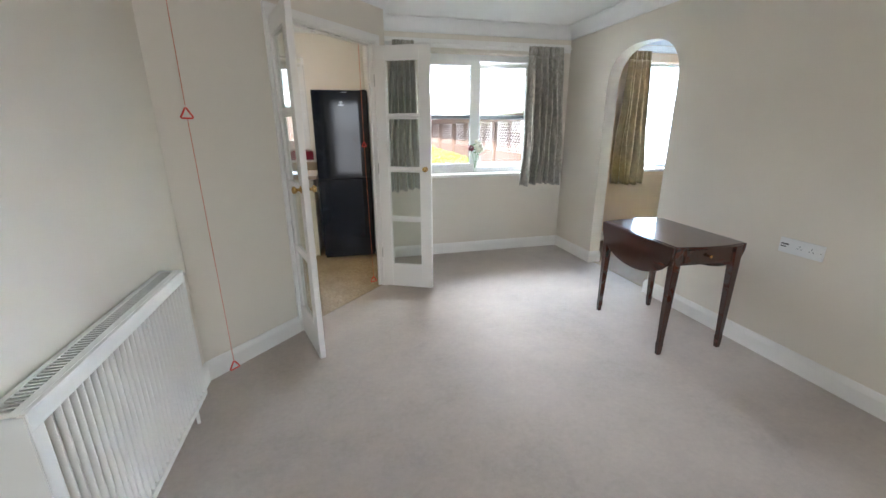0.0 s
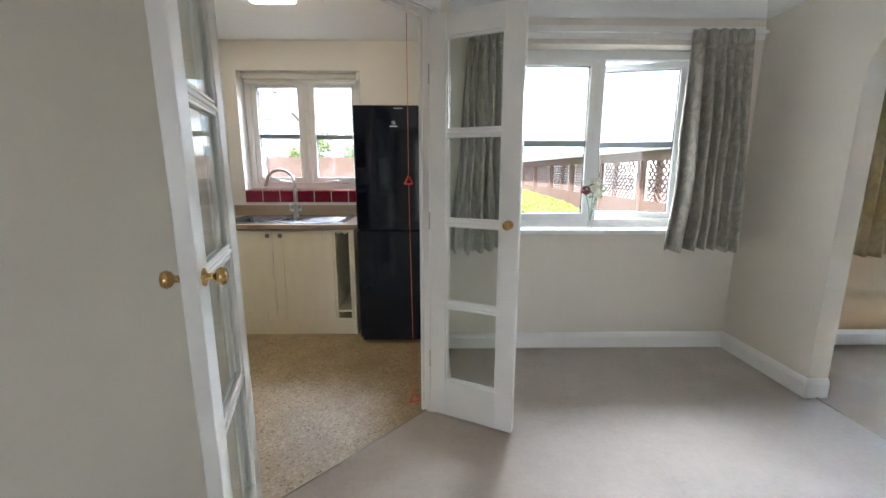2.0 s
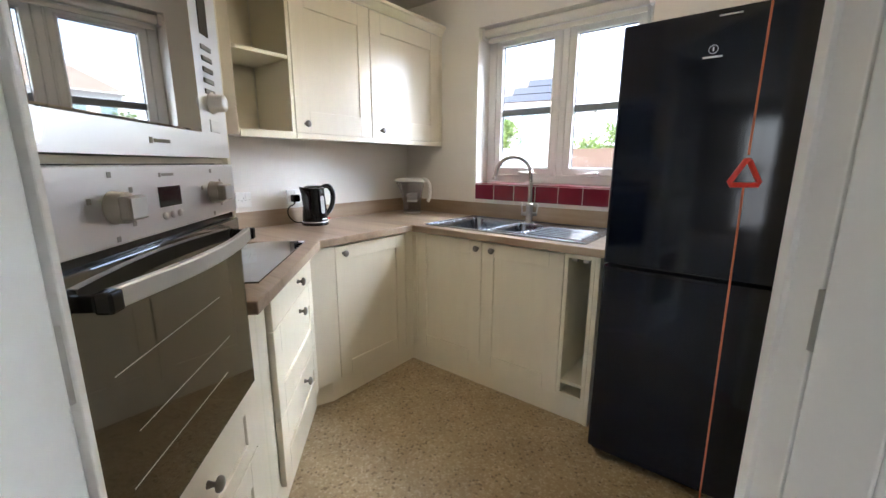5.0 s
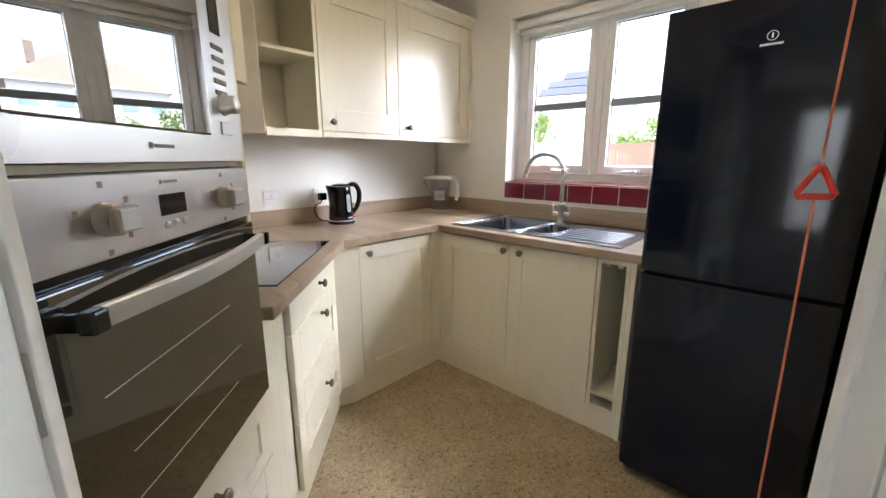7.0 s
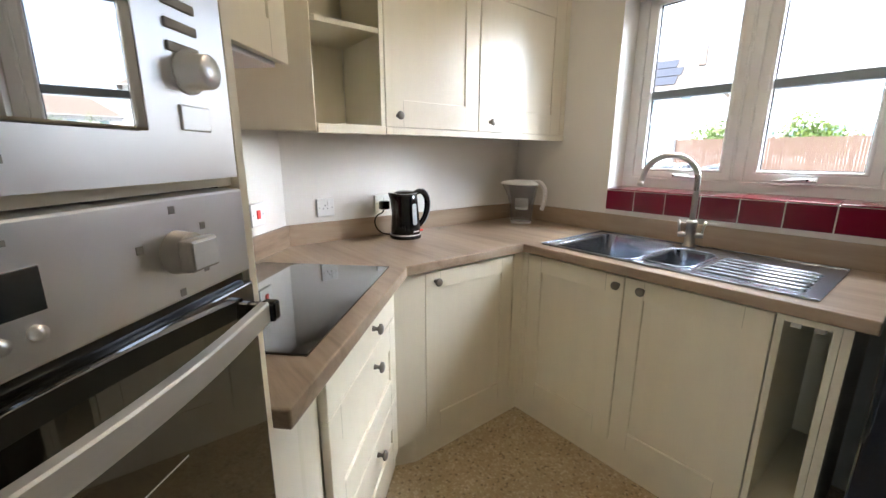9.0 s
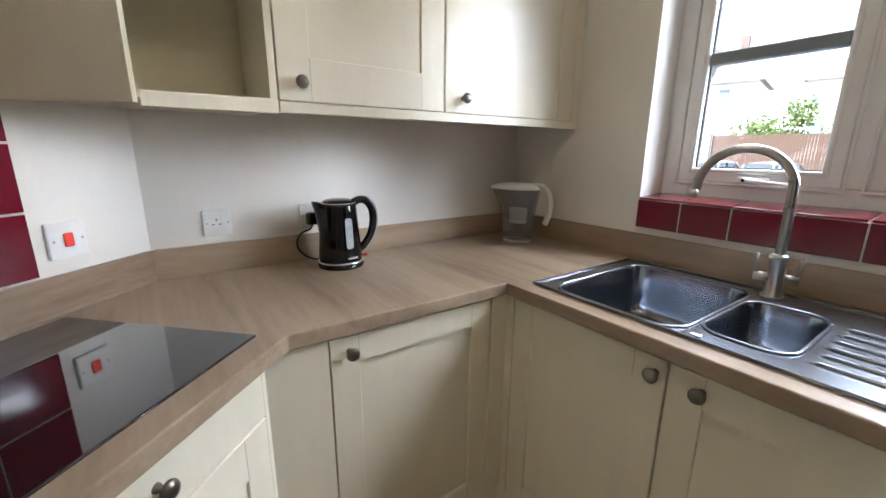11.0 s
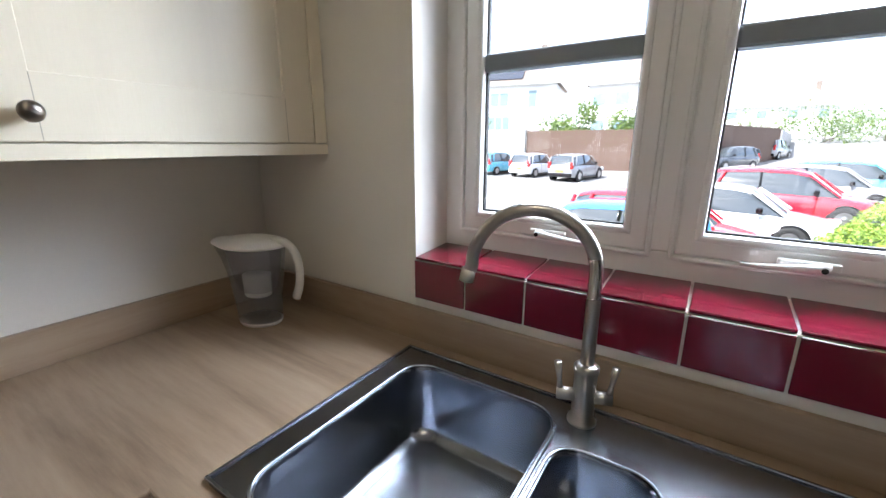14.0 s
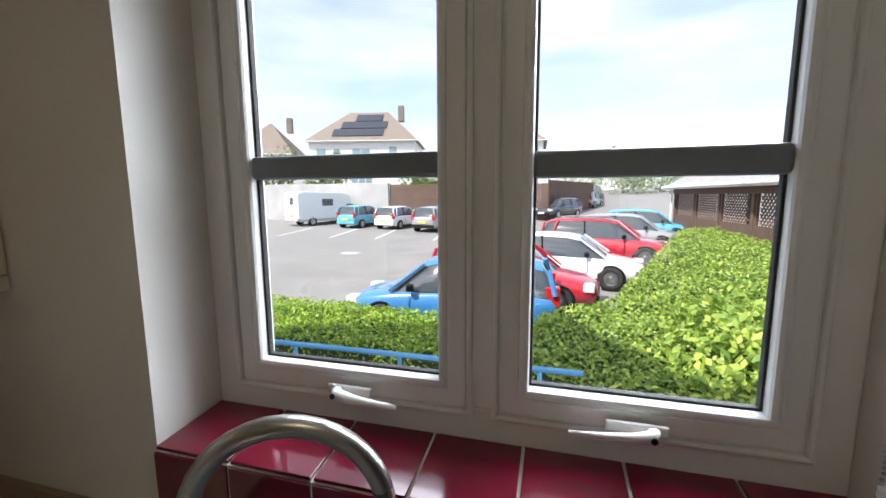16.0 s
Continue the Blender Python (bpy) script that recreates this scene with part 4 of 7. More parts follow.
# ---- lounge things ----
def drop_leaf_table():
    t = thing("drop_leaf_table", "dark polished mahogany table with both leaves dropped", "table", (2.145, 2.045, 0), -2.5)
    X0, X1, Y0, Y1, Z = -0.238, 0.238, -0.368, 0.368, 0.72
    top = [(X0, Y0 + 0.012)] + [(X0 + (X1 - X0) * i / 12, Y0 - 0.03 * math.sin(math.pi * i / 12) + 0.012) for i in range(1, 12)] + [(X1, Y0 + 0.012), (X1, Y1 - 0.012)] + [(X1 - (X1 - X0) * i / 12, Y1 + 0.03 * math.sin(math.pi * i / 12) - 0.012) for i in range(1, 12)] + [(X0, Y1 - 0.012)]
    soften(part("tabletop", prism(top, Z - 0.017, Z), M["mahogany"], t), 0.004)
    for x, s in ((X0 - 0.003, -1), (X1 + 0.003, 1)):
        lo = [(Y0 + 0.012, 0)] + [((Y0 + Y1) / 2 - (Y1 - Y0 - 0.024) / 2 * math.cos(math.pi * i / 24), -0.235 * math.sin(math.pi * i / 24) ** 0.8) for i in range(1, 24)] + [(Y1 - 0.012, 0)]
        b = prism(lo, 0, 0.015)
        bmesh.ops.transform(b, matrix=Matrix(((0, 0, s, x), (1, 0, 0, 0), (0, 1, 0, Z - 0.004), (0, 0, 0, 1))), verts=b.verts[:])
        bmesh.ops.recalc_face_normals(b, faces=b.faces[:])
        soften(part("leaf", b, M["mahogany"], t), 0.003)
    lx0, lx1, ly0, ly1 = X0 + 0.028, X1 - 0.028, Y0 + 0.037, Y1 - 0.037
    for y in (ly0, ly1):
        part("apron", boxes(((lx0, y - 0.01, Z - 0.125), (lx1, y + 0.01, Z - 0.018)), bev=0.002), M["mahogany"], t)
    for x in (lx0, lx1):
        part("apron", boxes(((x - 0.01, ly0, Z - 0.125), (x + 0.01, ly1, Z - 0.018)), bev=0.002), M["mahogany"], t)
    dr = part("drawer", boxes(((lx0 + 0.05, ly0 - 0.016, Z - 0.115), (lx1 - 0.05, ly0 - 0.008, Z - 0.028)), bev=0.003), M["mahogany"], t)
    part("drawer_knob", lathe([(0, 0), (0.006, 0), (0.005, 0.012), (0.011, 0.018), (0.008, 0.026), (0, 0.027)], 14, pose((lx0 + lx1) / 2, ly0 - 0.016, Z - 0.07, 90)), M["brass"], dr, "small brass knob", smooth=True)
    for x in (lx0, lx1):
        for y in (ly0, ly1):
            b = bmesh.new()
            rows = []
            for z, r in ((Z - 0.02, 0.024), (Z - 0.13, 0.024), (0.085, 0.0145), (0.08, 0.0165), (0.0, 0.0125)):
                k = 1 - (z / Z)
                ox, oy = (0.012 * k if x == lx1 else -0.012 * k), 0
                rows.append([b.verts.new((x + ox + sx * r, y + oy + sy * r, z)) for sx, sy in ((-1, -1), (1, -1), (1, 1), (-1, 1))])
            for r0, r1 in zip(rows, rows[1:]):
                for i in range(4):
                    b.faces.new((r0[i], r0[(i + 1) % 4], r1[(i + 1) % 4], r1[i]))
            b.faces.new(rows[0])
            b.faces.new(rows[-1][::-1])
            bmesh.ops.recalc_face_normals(b, faces=b.faces[:])
            soften(part("leg", b, M["mahogany"], t), 0.002)
    return t


drop_leaf_table()


def radiator():
    y0, y1, x0, x1, z0, z1 = 0.82, 1.812, WEST + 0.012, WEST + 0.108, 0.13, 0.782
    r = thing("radiator", "white panel radiator with ribbed front and grilled top", "radiator")
    part("back_panel", boxes(((x0, y0 + 0.01, z0 + 0.01), (x0 + 0.012, y1 - 0.01, z1 - 0.01)), bev=0.002), M["rad"], r)
    b = bmesh.new()
    n, yy0, yy1 = 29, y0 + 0.045, y1 - 0.03
    cols = []
    steps = n * 8
    for i in range(steps + 1):
        ph = (i / 8) % 1.0
        dep = 0.019 * min(1.0, max(0.0, 1.9 * (0.5 - 0.5 * math.cos(2 * math.pi * ph)) - 0.35))
        y = yy0 + (yy1 - yy0) * i / steps
        cols.append([b.verts.new((x1 - 0.002 - dep, y, z)) for z in (z0 + 0.03, z1 - 0.05)])
    for a, c in zip(cols, cols[1:]):
        b.faces.new((a[0], c[0], c[1], a[1]))
    part("front_panel", b, M["rad"], r, smooth=True)
    b = bmesh.new()
    for lo, hi in (((x1 - 0.02, y0 + 0.004, z0 + 0.002), (x1, y0 + 0.047, z1 - 0.002)), ((x1 - 0.02, y1 - 0.032, z0 + 0.002), (x1, y1 - 0.004, z1 - 0.002)), ((x1 - 0.021, y0 + 0.006, z1 - 0.052), (x1 + 0.001, y1 - 0.006, z1)), ((x1 - 0.021, y0 + 0.006, z0), (x1 + 0.001, y1 - 0.006, z0 + 0.032))):
        box(b, lo, hi, 0.003)
    part("front_frame", b, M["rad"], r)
    for y in (y0, y1 - 0.003):
        part("side_panel", boxes(((x0, y, z0), (x1 - 0.001, y + 0.003, z1 - 0.002)), bev=0.001), M["rad"], r)
    g = part("top_grille", boxes(((x0, y0, z1 - 0.008), (x0 + 0.016, y1, z1)), ((x1 - 0.035, y0, z1 - 0.006), (x1 - 0.012, y1, z1 + 0.001)), ((x0, y0, z1 - 0.006), (x1 - 0.02, y0 + 0.02, z1)), ((x0, y1 - 0.02, z1 - 0.006), (x1 - 0.02, y1, z1)), bev=0.001), M["rad"], r)
    k = 60
    for i in range(k):
        y = y0 + 0.02 + (y1 - y0 - 0.04) * (i + 0.5) / k
        part("slat", boxes(((x0 + 0.014, y - 0.004, z1 - 0.006), (x1 - 0.033, y + 0.001, z1 - 0.001))), M["rad"], g)
    part("valve", lathe([(0, 0), (0.012, 0), (0.012, 0.03), (0, 0.03)], 14, pose(x1 - 0.016, y1 + 0.03, z1 - 0.03, 90)), M["hinge"], r, smooth=True)
    part("pipe", tube([(x0 + 0.05, y1 - 0.05, 0.0), (x0 + 0.05, y1 - 0.05, z0 + 0.02)], 0.008), M["rad"], r)
    part("pipe", tube([(x0 + 0.05, y0 + 0.05, 0.0), (x0 + 0.05, y0 + 0.05, z0 + 0.02)], 0.008), M["rad"], r)


radiator()


def pull_triangle(parent, x, y, z, s=0.032, rz=0.0):
    p = [Vector((0, 0, s)), Vector((s, 0, -s * 0.62)), Vector((-s, 0, -s * 0.62))]
    q = []
    for a, c in zip(p, p[1:] + p[:1]):
        q += [a.lerp(c, f) for f in (0.1, 0.5, 0.9)]
    q.append(q[0])
    b = tube(q, 0.0042, 8)
    bmesh.ops.transform(b, matrix=pose(x, y, z, 0, 0, rz), verts=b.verts[:])
    return part("pull_triangle", b, M["redplastic"], parent, "red plastic triangle", smooth=True)


pc = thing("alarm_cord", "orange emergency pull cord with red triangles by the wall", "pull cord")
c0 = Vector((-0.668, 2.15, 0))
part("cord", tube([(c0.x, c0.y, 2.39), (c0.x, c0.y, 1.495)], 0.0016, 6), M["cord"], pc)
part("cord", tube([(c0.x, c0.y, 1.44), (c0.x + 0.012, c0.y + 0.012, 0.09)], 0.0016, 6), M["cord"], pc)
pull_triangle(pc, c0.x, c0.y, 1.458, 0.032, 45)
pull_triangle(pc, c0.x + 0.012, c0.y + 0.012, 0.06, 0.032, 45)
part("ceiling_switch", lathe([(0, 0), (0.04, 0), (0.04, -0.02), (0.02, -0.035), (0, -0.035)], 20, pose(c0.x, c0.y, H)), M["plastic"], pc, smooth=True)

pk = thing("alarm_cord", "orange emergency pull cord hanging inside the kitchen doorway", "pull cord")
PX, PY = 0.24, 3.40
part("cord", tube([(PX, PY, 2.39), (PX, PY, 1.285)], 0.0016, 6), M["cord"], pk)
part("cord", tube([(PX, PY, 1.235), (PX + 0.016, PY, 0.06)], 0.0016, 6), M["cord"], pk)
pull_triangle(pk, PX, PY, 1.255, 0.026, 38)
pull_triangle(pk, PX + 0.016, PY, 0.045, 0.032, 20)
part("ceiling_switch", lathe([(0, 0), (0.04, 0), (0.04, -0.02), (0.02, -0.035), (0, -0.035)], 20, pose(PX, PY, H)), M["plastic"], pk, smooth=True)


def socket(name, label, at, rot, w, h, gangs, red=False, extra=False):
    """Wall plate in its own frame: x along the wall, front at -y."""
    s = thing(name, label, "socket", at, rot)
    part("plate", boxes(((-w / 2, -0.012, -h / 2), (w / 2, 0, h / 2)), bev=0.004), M["plastic"], s)
    for g in range(gangs):
        cx = (g - (gangs - 1) / 2) * 0.062 + (0.03 if extra else 0)
        if red:
            part("rocker", boxes(((cx - 0.011, -0.017, -0.017), (cx + 0.011, -0.010, 0.017)), bev=0.003), M["redplastic"], s, "red rocker switch")
            continue
        part("rocker", boxes(((cx + 0.008, -0.016, 0.008), (cx + 0.02, -0.010, 0.03)), bev=0.002), M["plastic"], s)
        part("pin_slot", boxes(((cx - 0.016, -0.0128, -0.006), (cx - 0.009, -0.0115, -0.003)), ((cx + 0.004, -0.0128, -0.006), (cx + 0.011, -0.0115, -0.003)), ((cx - 0.004, -0.0128, 0.006), (cx - 0.001, -0.0115, 0.014))), M["socketdark"], s)
    for sx in (-1, 1):
        part("screw", lathe([(0, 0), (0.0032, 0), (0.0032, 0.001), (0, 0.001)], 10, pose(sx * (w / 2 - 0.012), -0.012, 0, 90)), M["hinge"], s)
    if extra:
        part("text_bar", boxes(((-w / 2 + 0.012, -0.0128, 0.004), (-w / 2 + 0.055, -0.0118, 0.012)), ((-w / 2 + 0.012, -0.0128, -0.010), (-w / 2 + 0.04, -0.0118, -0.004))), M["socketdark"], s)
    return s


socket("wall_socket", "long white double socket plate on the cream wall", (EAST, 1.49, 0.722), 90 + 180, 0.235, 0.088, 2, extra=True)
socket("wall_socket", "white single socket on the kitchen wall", (-2.02, 3.693, 1.066), 90, 0.086, 0.086, 1)
socket("wall_socket", "white single socket behind the kettle", (-2.02, 4.0, 1.066), 90, 0.086, 0.086, 1)
sw_ = diag(1.05, 3.678, 1.08)
socket("cooker_switch", "white cooker switch with a red rocker", tuple(sw_), 135, 0.09, 0.09, 1, red=True)


# ---- kitchen units ----
def cupboard_knob(parent, x, z, y=0.0):
    return part("knob", lathe([(0, 0), (0.009, 0), (0.008, 0.004), (0.0055, 0.012), (0.0075, 0.018), (0.0165, 0.021), (0.0175, 0.025), (0.015, 0.030), (0.008, 0.033), (0, 0.0335)], 20, pose(x, y, z, 90)), M["knob"], parent, "round pewter knob", smooth=True)


def shaker(parent, name, x0, x1, z0, z1, knob=None, y=0.0, stile=0.075, rail=0.075):
    """A framed door or drawer front whose face lies at y, with its knob."""
    b = bmesh.new()
    loop = lambda xa, xb, za, zb, yy: [b.verts.new(q) for q in ((xa, yy, za), (xb, yy, za), (xb, yy, zb), (xa, yy, zb))]
    e = 0.0022
    rows = [loop(x0, x1, z0, z1, y + 0.02), loop(x0, x1, z0, z1, y + e), loop(x0 + e * 0.4, x1 - e * 0.4, z0 + e * 0.4, z1 - e * 0.4, y + e * 0.4), loop(x0 + e, x1 - e, z0 + e, z1 - e, y),
            loop(x0 + stile, x1 - stile, z0 + rail, z1 - rail, y), loop(x0 + stile + 0.001, x1 - stile - 0.001, z0 + rail + 0.001, z1 - rail - 0.001, y + 0.0015),
            loop(x0 + stile + 0.002, x1 - stile - 0.002, z0 + rail + 0.002, z1 - rail - 0.002, y + 0.007)]
    for r0, r1 in zip(rows, rows[1:]):
        for i in range(4):
            b.faces.new((r0[i], r0[(i + 1) % 4], r1[(i + 1) % 4], r1[i]))
    b.faces.new(rows[0][::-1])
    b.faces.new(rows[-1])
    bmesh.ops.recalc_face_normals(b, faces=b.faces[:])
    d = part(name, b, M["cream"], parent)
    if z1 - z0 > 0.2:
        for xx in (x0 + stile, x1 - stile):
            for za, zb in ((z0 + 0.003, z0 + rail), (z1 - rail, z1 - 0.003)):
                part("joint_line", boxes(((xx - 0.0007, y - 0.0002, za), (xx + 0.0007, y + 0.002, zb))), M["jointline"], d)
    if knob:
        cupboard_knob(d, knob[0], knob[1], y)
    return d


def carcass(parent, x0, x1, y0, y1, z0, z1, t=0.018, back=True, material="creamin", top=True):
    items = [((x0, y0, z0), (x0 + t, y1, z1)), ((x1 - t, y0, z0), (x1, y1, z1)), ((x0 + t, y0, z0), (x1 - t, y1, z0 + t)), ((x0 + t, y0, z1 - t), (x1 - t, y1, z1))]
    if not top:
        items.pop()
    if back:
        items.append(((x0 + t, y1 - 0.008, z0 + t), (x1 - t, y1, z1 - t)))
    for nm, (lo, hi) in zip(("side_board", "side_board", "bottom_board") + (("top_board",) if top else ()) + (("back_board",) if back else ()), items):
        part(nm, boxes((lo, hi), bev=0.0008), M[material], parent)


WT = 0.90          # worktop height
DZ0, DZ1 = 0.122, 0.852
# sink cabinet: front looks to -y
FY = 4.425
sc = thing("base_cabinet", "cream two-door sink cabinet under the worktop", "cabinet", (-1.37, FY, 0))
w_ = 0.945
carcass(sc, 0, w_, 0.022, 0.58, 0.12, 0.855, top=False)
shaker(sc, "door", 0.003, 0.475, DZ0, DZ1, (0.452, 0.815))
shaker(sc, "door", 0.479, w_ - 0.003, DZ0, DZ1, (0.549, 0.815))
# narrow open unit and end panel
ou = thing("open_unit", "narrow open cream unit between sink cabinet and fridge", "cabinet", (-0.424, FY, 0))
carcass(ou, 0, 0.142, 0.0, 0.58, 0.12, 0.855)
part("floor_board", boxes(((0.018, 0.004, 0.19), (0.124, 0.57, 0.205))), M["creamin"], ou)
for x in (0.045, 0.098):
    part("bracket", boxes(((x - 0.012, 0.004, 0.822), (x + 0.012, 0.03, 0.836)), bev=0.001), M["hinge"], ou)
ep = thing("end_panel", "cream end panel beside the fridge", "panel", (-0.281, FY, 0))
part("board", boxes(((0, 0.0, 0.0), (0.022, 0.60, 0.857)), bev=0.001), M["cream"], ep)
# corner filler posts
cp = thing("corner_post", "cream corner post between two cabinets", "panel")
part("post", boxes(((-1.42, 4.362, 0.12), (-1.402, 4.427, 0.857)), ((-1.42, 4.427, 0.12), (-1.372, 4.445, 0.857)), bev=0.001), M["cream"], cp)
# left corner cabinet: front looks to +x, local x runs along +y
lc = thing("base_cabinet", "cream single-door corner cabinet under the worktop", "cabinet", (-1.405, 3.84, 0), 90)
carcass(lc, 0, 0.52, 0.022, 0.58, 0.12, 0.855)
shaker(lc, "door", 0.002, 0.518, DZ0, DZ1, (0.052, 0.812))
part("filler", boxes(((-0.15, 0.0, 0.12), (-0.001, 0.018, 0.857)), bev=0.001), M["cream"], lc)
# drawers under the hob, on the diagonal
du = diag(1.622, 2.76)
dr_ = thing("drawer_cabinet", "cream three-drawer cabinet under the hob", "cabinet", (du.x, du.y, 0), 135)
carcass(dr_, 0.10, 0.80, 0.022, 0.55, 0.12, 0.855)
for lo, hi in (((0.0, 0.022, 0.12), (0.195, 0.04, 0.857)), ((0.832, 0.004, 0.12), (0.85, 0.022, 0.857))):
    part("filler", boxes((lo, hi), bev=0.001), M["cream"], dr_)
for za, zb, kz in ((0.722, DZ1, 0.789), (0.392, 0.718, 0.659), (DZ0, 0.388, 0.335)):
    shaker(dr_, "drawer_front", 0.198, 0.828, za, zb, (0.556, kz), rail=0.10 if zb - za > 0.2 else 0.065)
# plinths
pl = thing("plinth", "cream plinth along the foot of the kitchen cabinets", "plinth", kind="structure")
q0, q1 = diag(1.58, 2.76), diag(1.58, 3.655)
path = [(-0.283, 4.447), (-1.43, 4.447), (-1.43, 3.79), (q1.x, q1.y), (q0.x, q0.y)]
part("board", run_profile([path[i] for i in range(len(path))][::-1], [(0, 0.0), (0.016, 0.0), (0.016, 0.126), (0, 0.126)]), M["cream"], pl)

# worktop
A = diag(1.652, 2.752)
B = diag(1.05, 2.752)
SB1, SB2 = (-1.268, -0.913, 4.482, 4.938), (-0.890, -0.722, 4.538, 4.856)
hole = rounded(-1.31, -0.70, 4.478, 4.985, 0.02)
outline = [(-2.019, 5.049), (-2.019, 3.506), (B.x + 0.001, B.y + 0.001), (A.x, A.y), (-1.392, 3.746), (-1.388, 4.408), (-0.215, 4.408), (-0.215, 5.049)]
wt = thing("worktop", "oak-effect laminate worktop running round the kitchen", "worktop")
soften(part("slab", prism(outline, WT - 0.04, WT, [hole]), M["oak"], wt), 0.004)
part("upstand", boxes(((-2.019, 5.034, WT + 0.0005), (-0.21, 5.049, WT + 0.098)), bev=0.002), M["oak"], wt)
part("upstand", boxes(((-2.019, 3.512, WT + 0.0005), (-2.004, 5.033, WT + 0.098)), bev=0.002), M["oak_y"], wt)
up = part("upstand", boxes(((0.0, -0.016, WT + 0.0005), (1.15, -0.001, WT + 0.098)), bev=0.002), M["oak"], wt)
up.matrix_basis = pose(*diag(1.05, 2.752), 0, 0, 135)

# hob
hb = diag(1.652, 3.2)
hob = thing("hob", "black glass induction hob set in the worktop", "hob", (hb.x, hb.y, WT), 135)
part("glass", boxes(((-0.275, 0.050, 0.0), (0.412, 0.555, 0.006)), bev=0.002), M["hob"], hob)

# sink
sk = thing("sink", "brushed steel sink with two bowls and ribbed drainer", "sink")
SX0, SX1, SY0, SY1 = -1.335, -0.345, 4.466, 4.995
r1, r2 = rounded(*SB1, 0.06, 7), rounded(*SB2, 0.045, 7)
part("rim", prism(rounded(SX0, SX1, SY0, SY1, 0.015, 3), WT + 0.0003, WT + 0.0045, [r1, r2]), M["steel_sink"], sk)
part("rim_edge", boxes(((SX0, SY0, WT + 0.004), (SX1, SY0 + 0.007, WT + 0.009)), ((SX0, SY1 - 0.007, WT + 0.004), (SX1, SY1, WT + 0.009)), ((SX0, SY0, WT + 0.004), (SX0 + 0.007, SY1, WT + 0.009)), bev=0.002), M["steel_sink"], sk)


def bowl(rect, rad, depth, cx, cy):
    b = bmesh.new()
    rows = []
    x0, x1, y0, y1 = rect
    for inset, z, rr in ((0.0, WT + 0.0045, rad), (0.003, WT - 0.004, rad), (0.008, WT - depth + 0.05, rad), (0.012, WT - depth + 0.022, rad), (0.022, WT - depth + 0.006, rad * 0.95), (0.045, WT - depth, rad * 0.8)):
        rows.append([b.verts.new((x, y, z)) for x, y in rounded(x0 + inset, x1 - inset, y0 + inset, y1 - inset, max(0.012, rr - inset * 0.3), 7)])
    for a, c in zip(rows, rows[1:]):
        n = len(a)
        for i in range(n):
            b.faces.new((a[i], c[i], c[(i + 1) % n], a[(i + 1) % n]))
    last = rows[-1]
    mid = b.verts.new((cx, cy, WT - depth - 0.004))
    for i in range(len(last)):
        b.faces.new((last[i], mid, last[(i + 1) % len(last)]))
    bmesh.ops.recalc_face_normals(b, faces=b.faces[:])
    p = part("bowl", b, M["steel_sink"], sk, smooth=True)
    rim = [(x, y, WT + 0.0055) for x, y in rounded(x0 - 0.006, x1 + 0.006, y0 - 0.006, y1 + 0.006, rad + 0.006, 7)]
    part("bowl_lip", tube(rim + rim[:2], 0.0042, 8), M["steel_sink"], p, smooth=True)
    part("waste", lathe([(0, 0.002), (0.012, 0.003), (0.014, 0.007), (0.03, 0.006), (0.034, 0.004), (0.043, 0.003), (0.045, 0.0), (0, -0.001)], 28, pose(cx, cy, WT - depth - 0.001)), M["steel_sink"], p, "round steel waste strainer", smooth=True)
    for k in range(8):
        a = k * math.pi / 4
        part("waste_slot", boxes(((0.018, -0.002, 0.0062), (0.028, 0.002, 0.0068))), M["socketdark"], p).matrix_basis = pose(cx, cy, WT - depth - 0.001, 0, 0, math.degrees(a))
    return p


bowl(SB1, 0.06, 0.17, -1.09, 4.71)
bowl(SB2, 0.05, 0.13, -0.806, 4.66)
for i in range(6):
    y = 4.81 - i * 0.052
    xa = -0.690
    part("drainer_rib", tube([(xa - 0.01, y, WT + 0.002), (xa + 0.01, y, WT + 0.0065), (-0.40, y, WT + 0.0065), (-0.385, y, WT + 0.002)], [0.003, 0.006, 0.006, 0.003], 10, 0.6), M["steel_sink"], sk, smooth=True)
part("overflow_cap", lathe([(0, 0.004), (0.02, 0.003), (0.022, 0.0), (0, 0)], 24, pose(-0.885, 4.498, WT + 0.0045)), M["steel_sink"], sk, "round polished cap", smooth=True)
for i in range(3):
    part("overflow_cap", lathe([(0, 0.001), (0.004, 0.001), (0.004, 0.0), (0, 0)], 10, pose(-0.735 + 0.001 * i, 4.835 + 0.012 * i, WT + 0.0045)), M["steel_sink"], sk)

# tap
TX, TY = -0.873, 4.945
tp = thing("kitchen_tap", "brushed nickel swan-neck mixer tap with two levers", "tap", (TX, TY, WT + 0.0045))
part("body", lathe([(0, 0), (0.027, 0), (0.027, 0.006), (0.021, 0.01), (0.0205, 0.105), (0.023, 0.108), (0.023, 0.118), (0.016, 0.124), (0, 0.124)], 24), M["nickel"], tp, smooth=True)
sd = Vector((-1.08 - TX, 4.868 - TY, 0))
R = sd.length / 2
sdn = sd.normalized()
neck = [Vector((0, 0, 0.115)), Vector((0, 0, 0.20))]
ZC = 0.298
neck += [Vector((0, 0, 0.25))]
for i in range(0, 19):
    a = math.pi * i / 18
    neck.append(sdn * (R - R * math.cos(a)) + Vector((0, 0, ZC + R * math.sin(a))))
neck.append(neck[-1] + sdn * 0.008 + Vector((0, 0, -0.018)))
part("spout", tube(neck, 0.0125, 16), M["nickel"], tp, smooth=True)
part("nozzle", tube([neck[-1] + sdn * -0.003 + Vector((0, 0, 0.012)), neck[-1] + sdn * 0.002 + Vector((0, 0, -0.012))], 0.0138, 16), M["nickel"], tp, smooth=True)
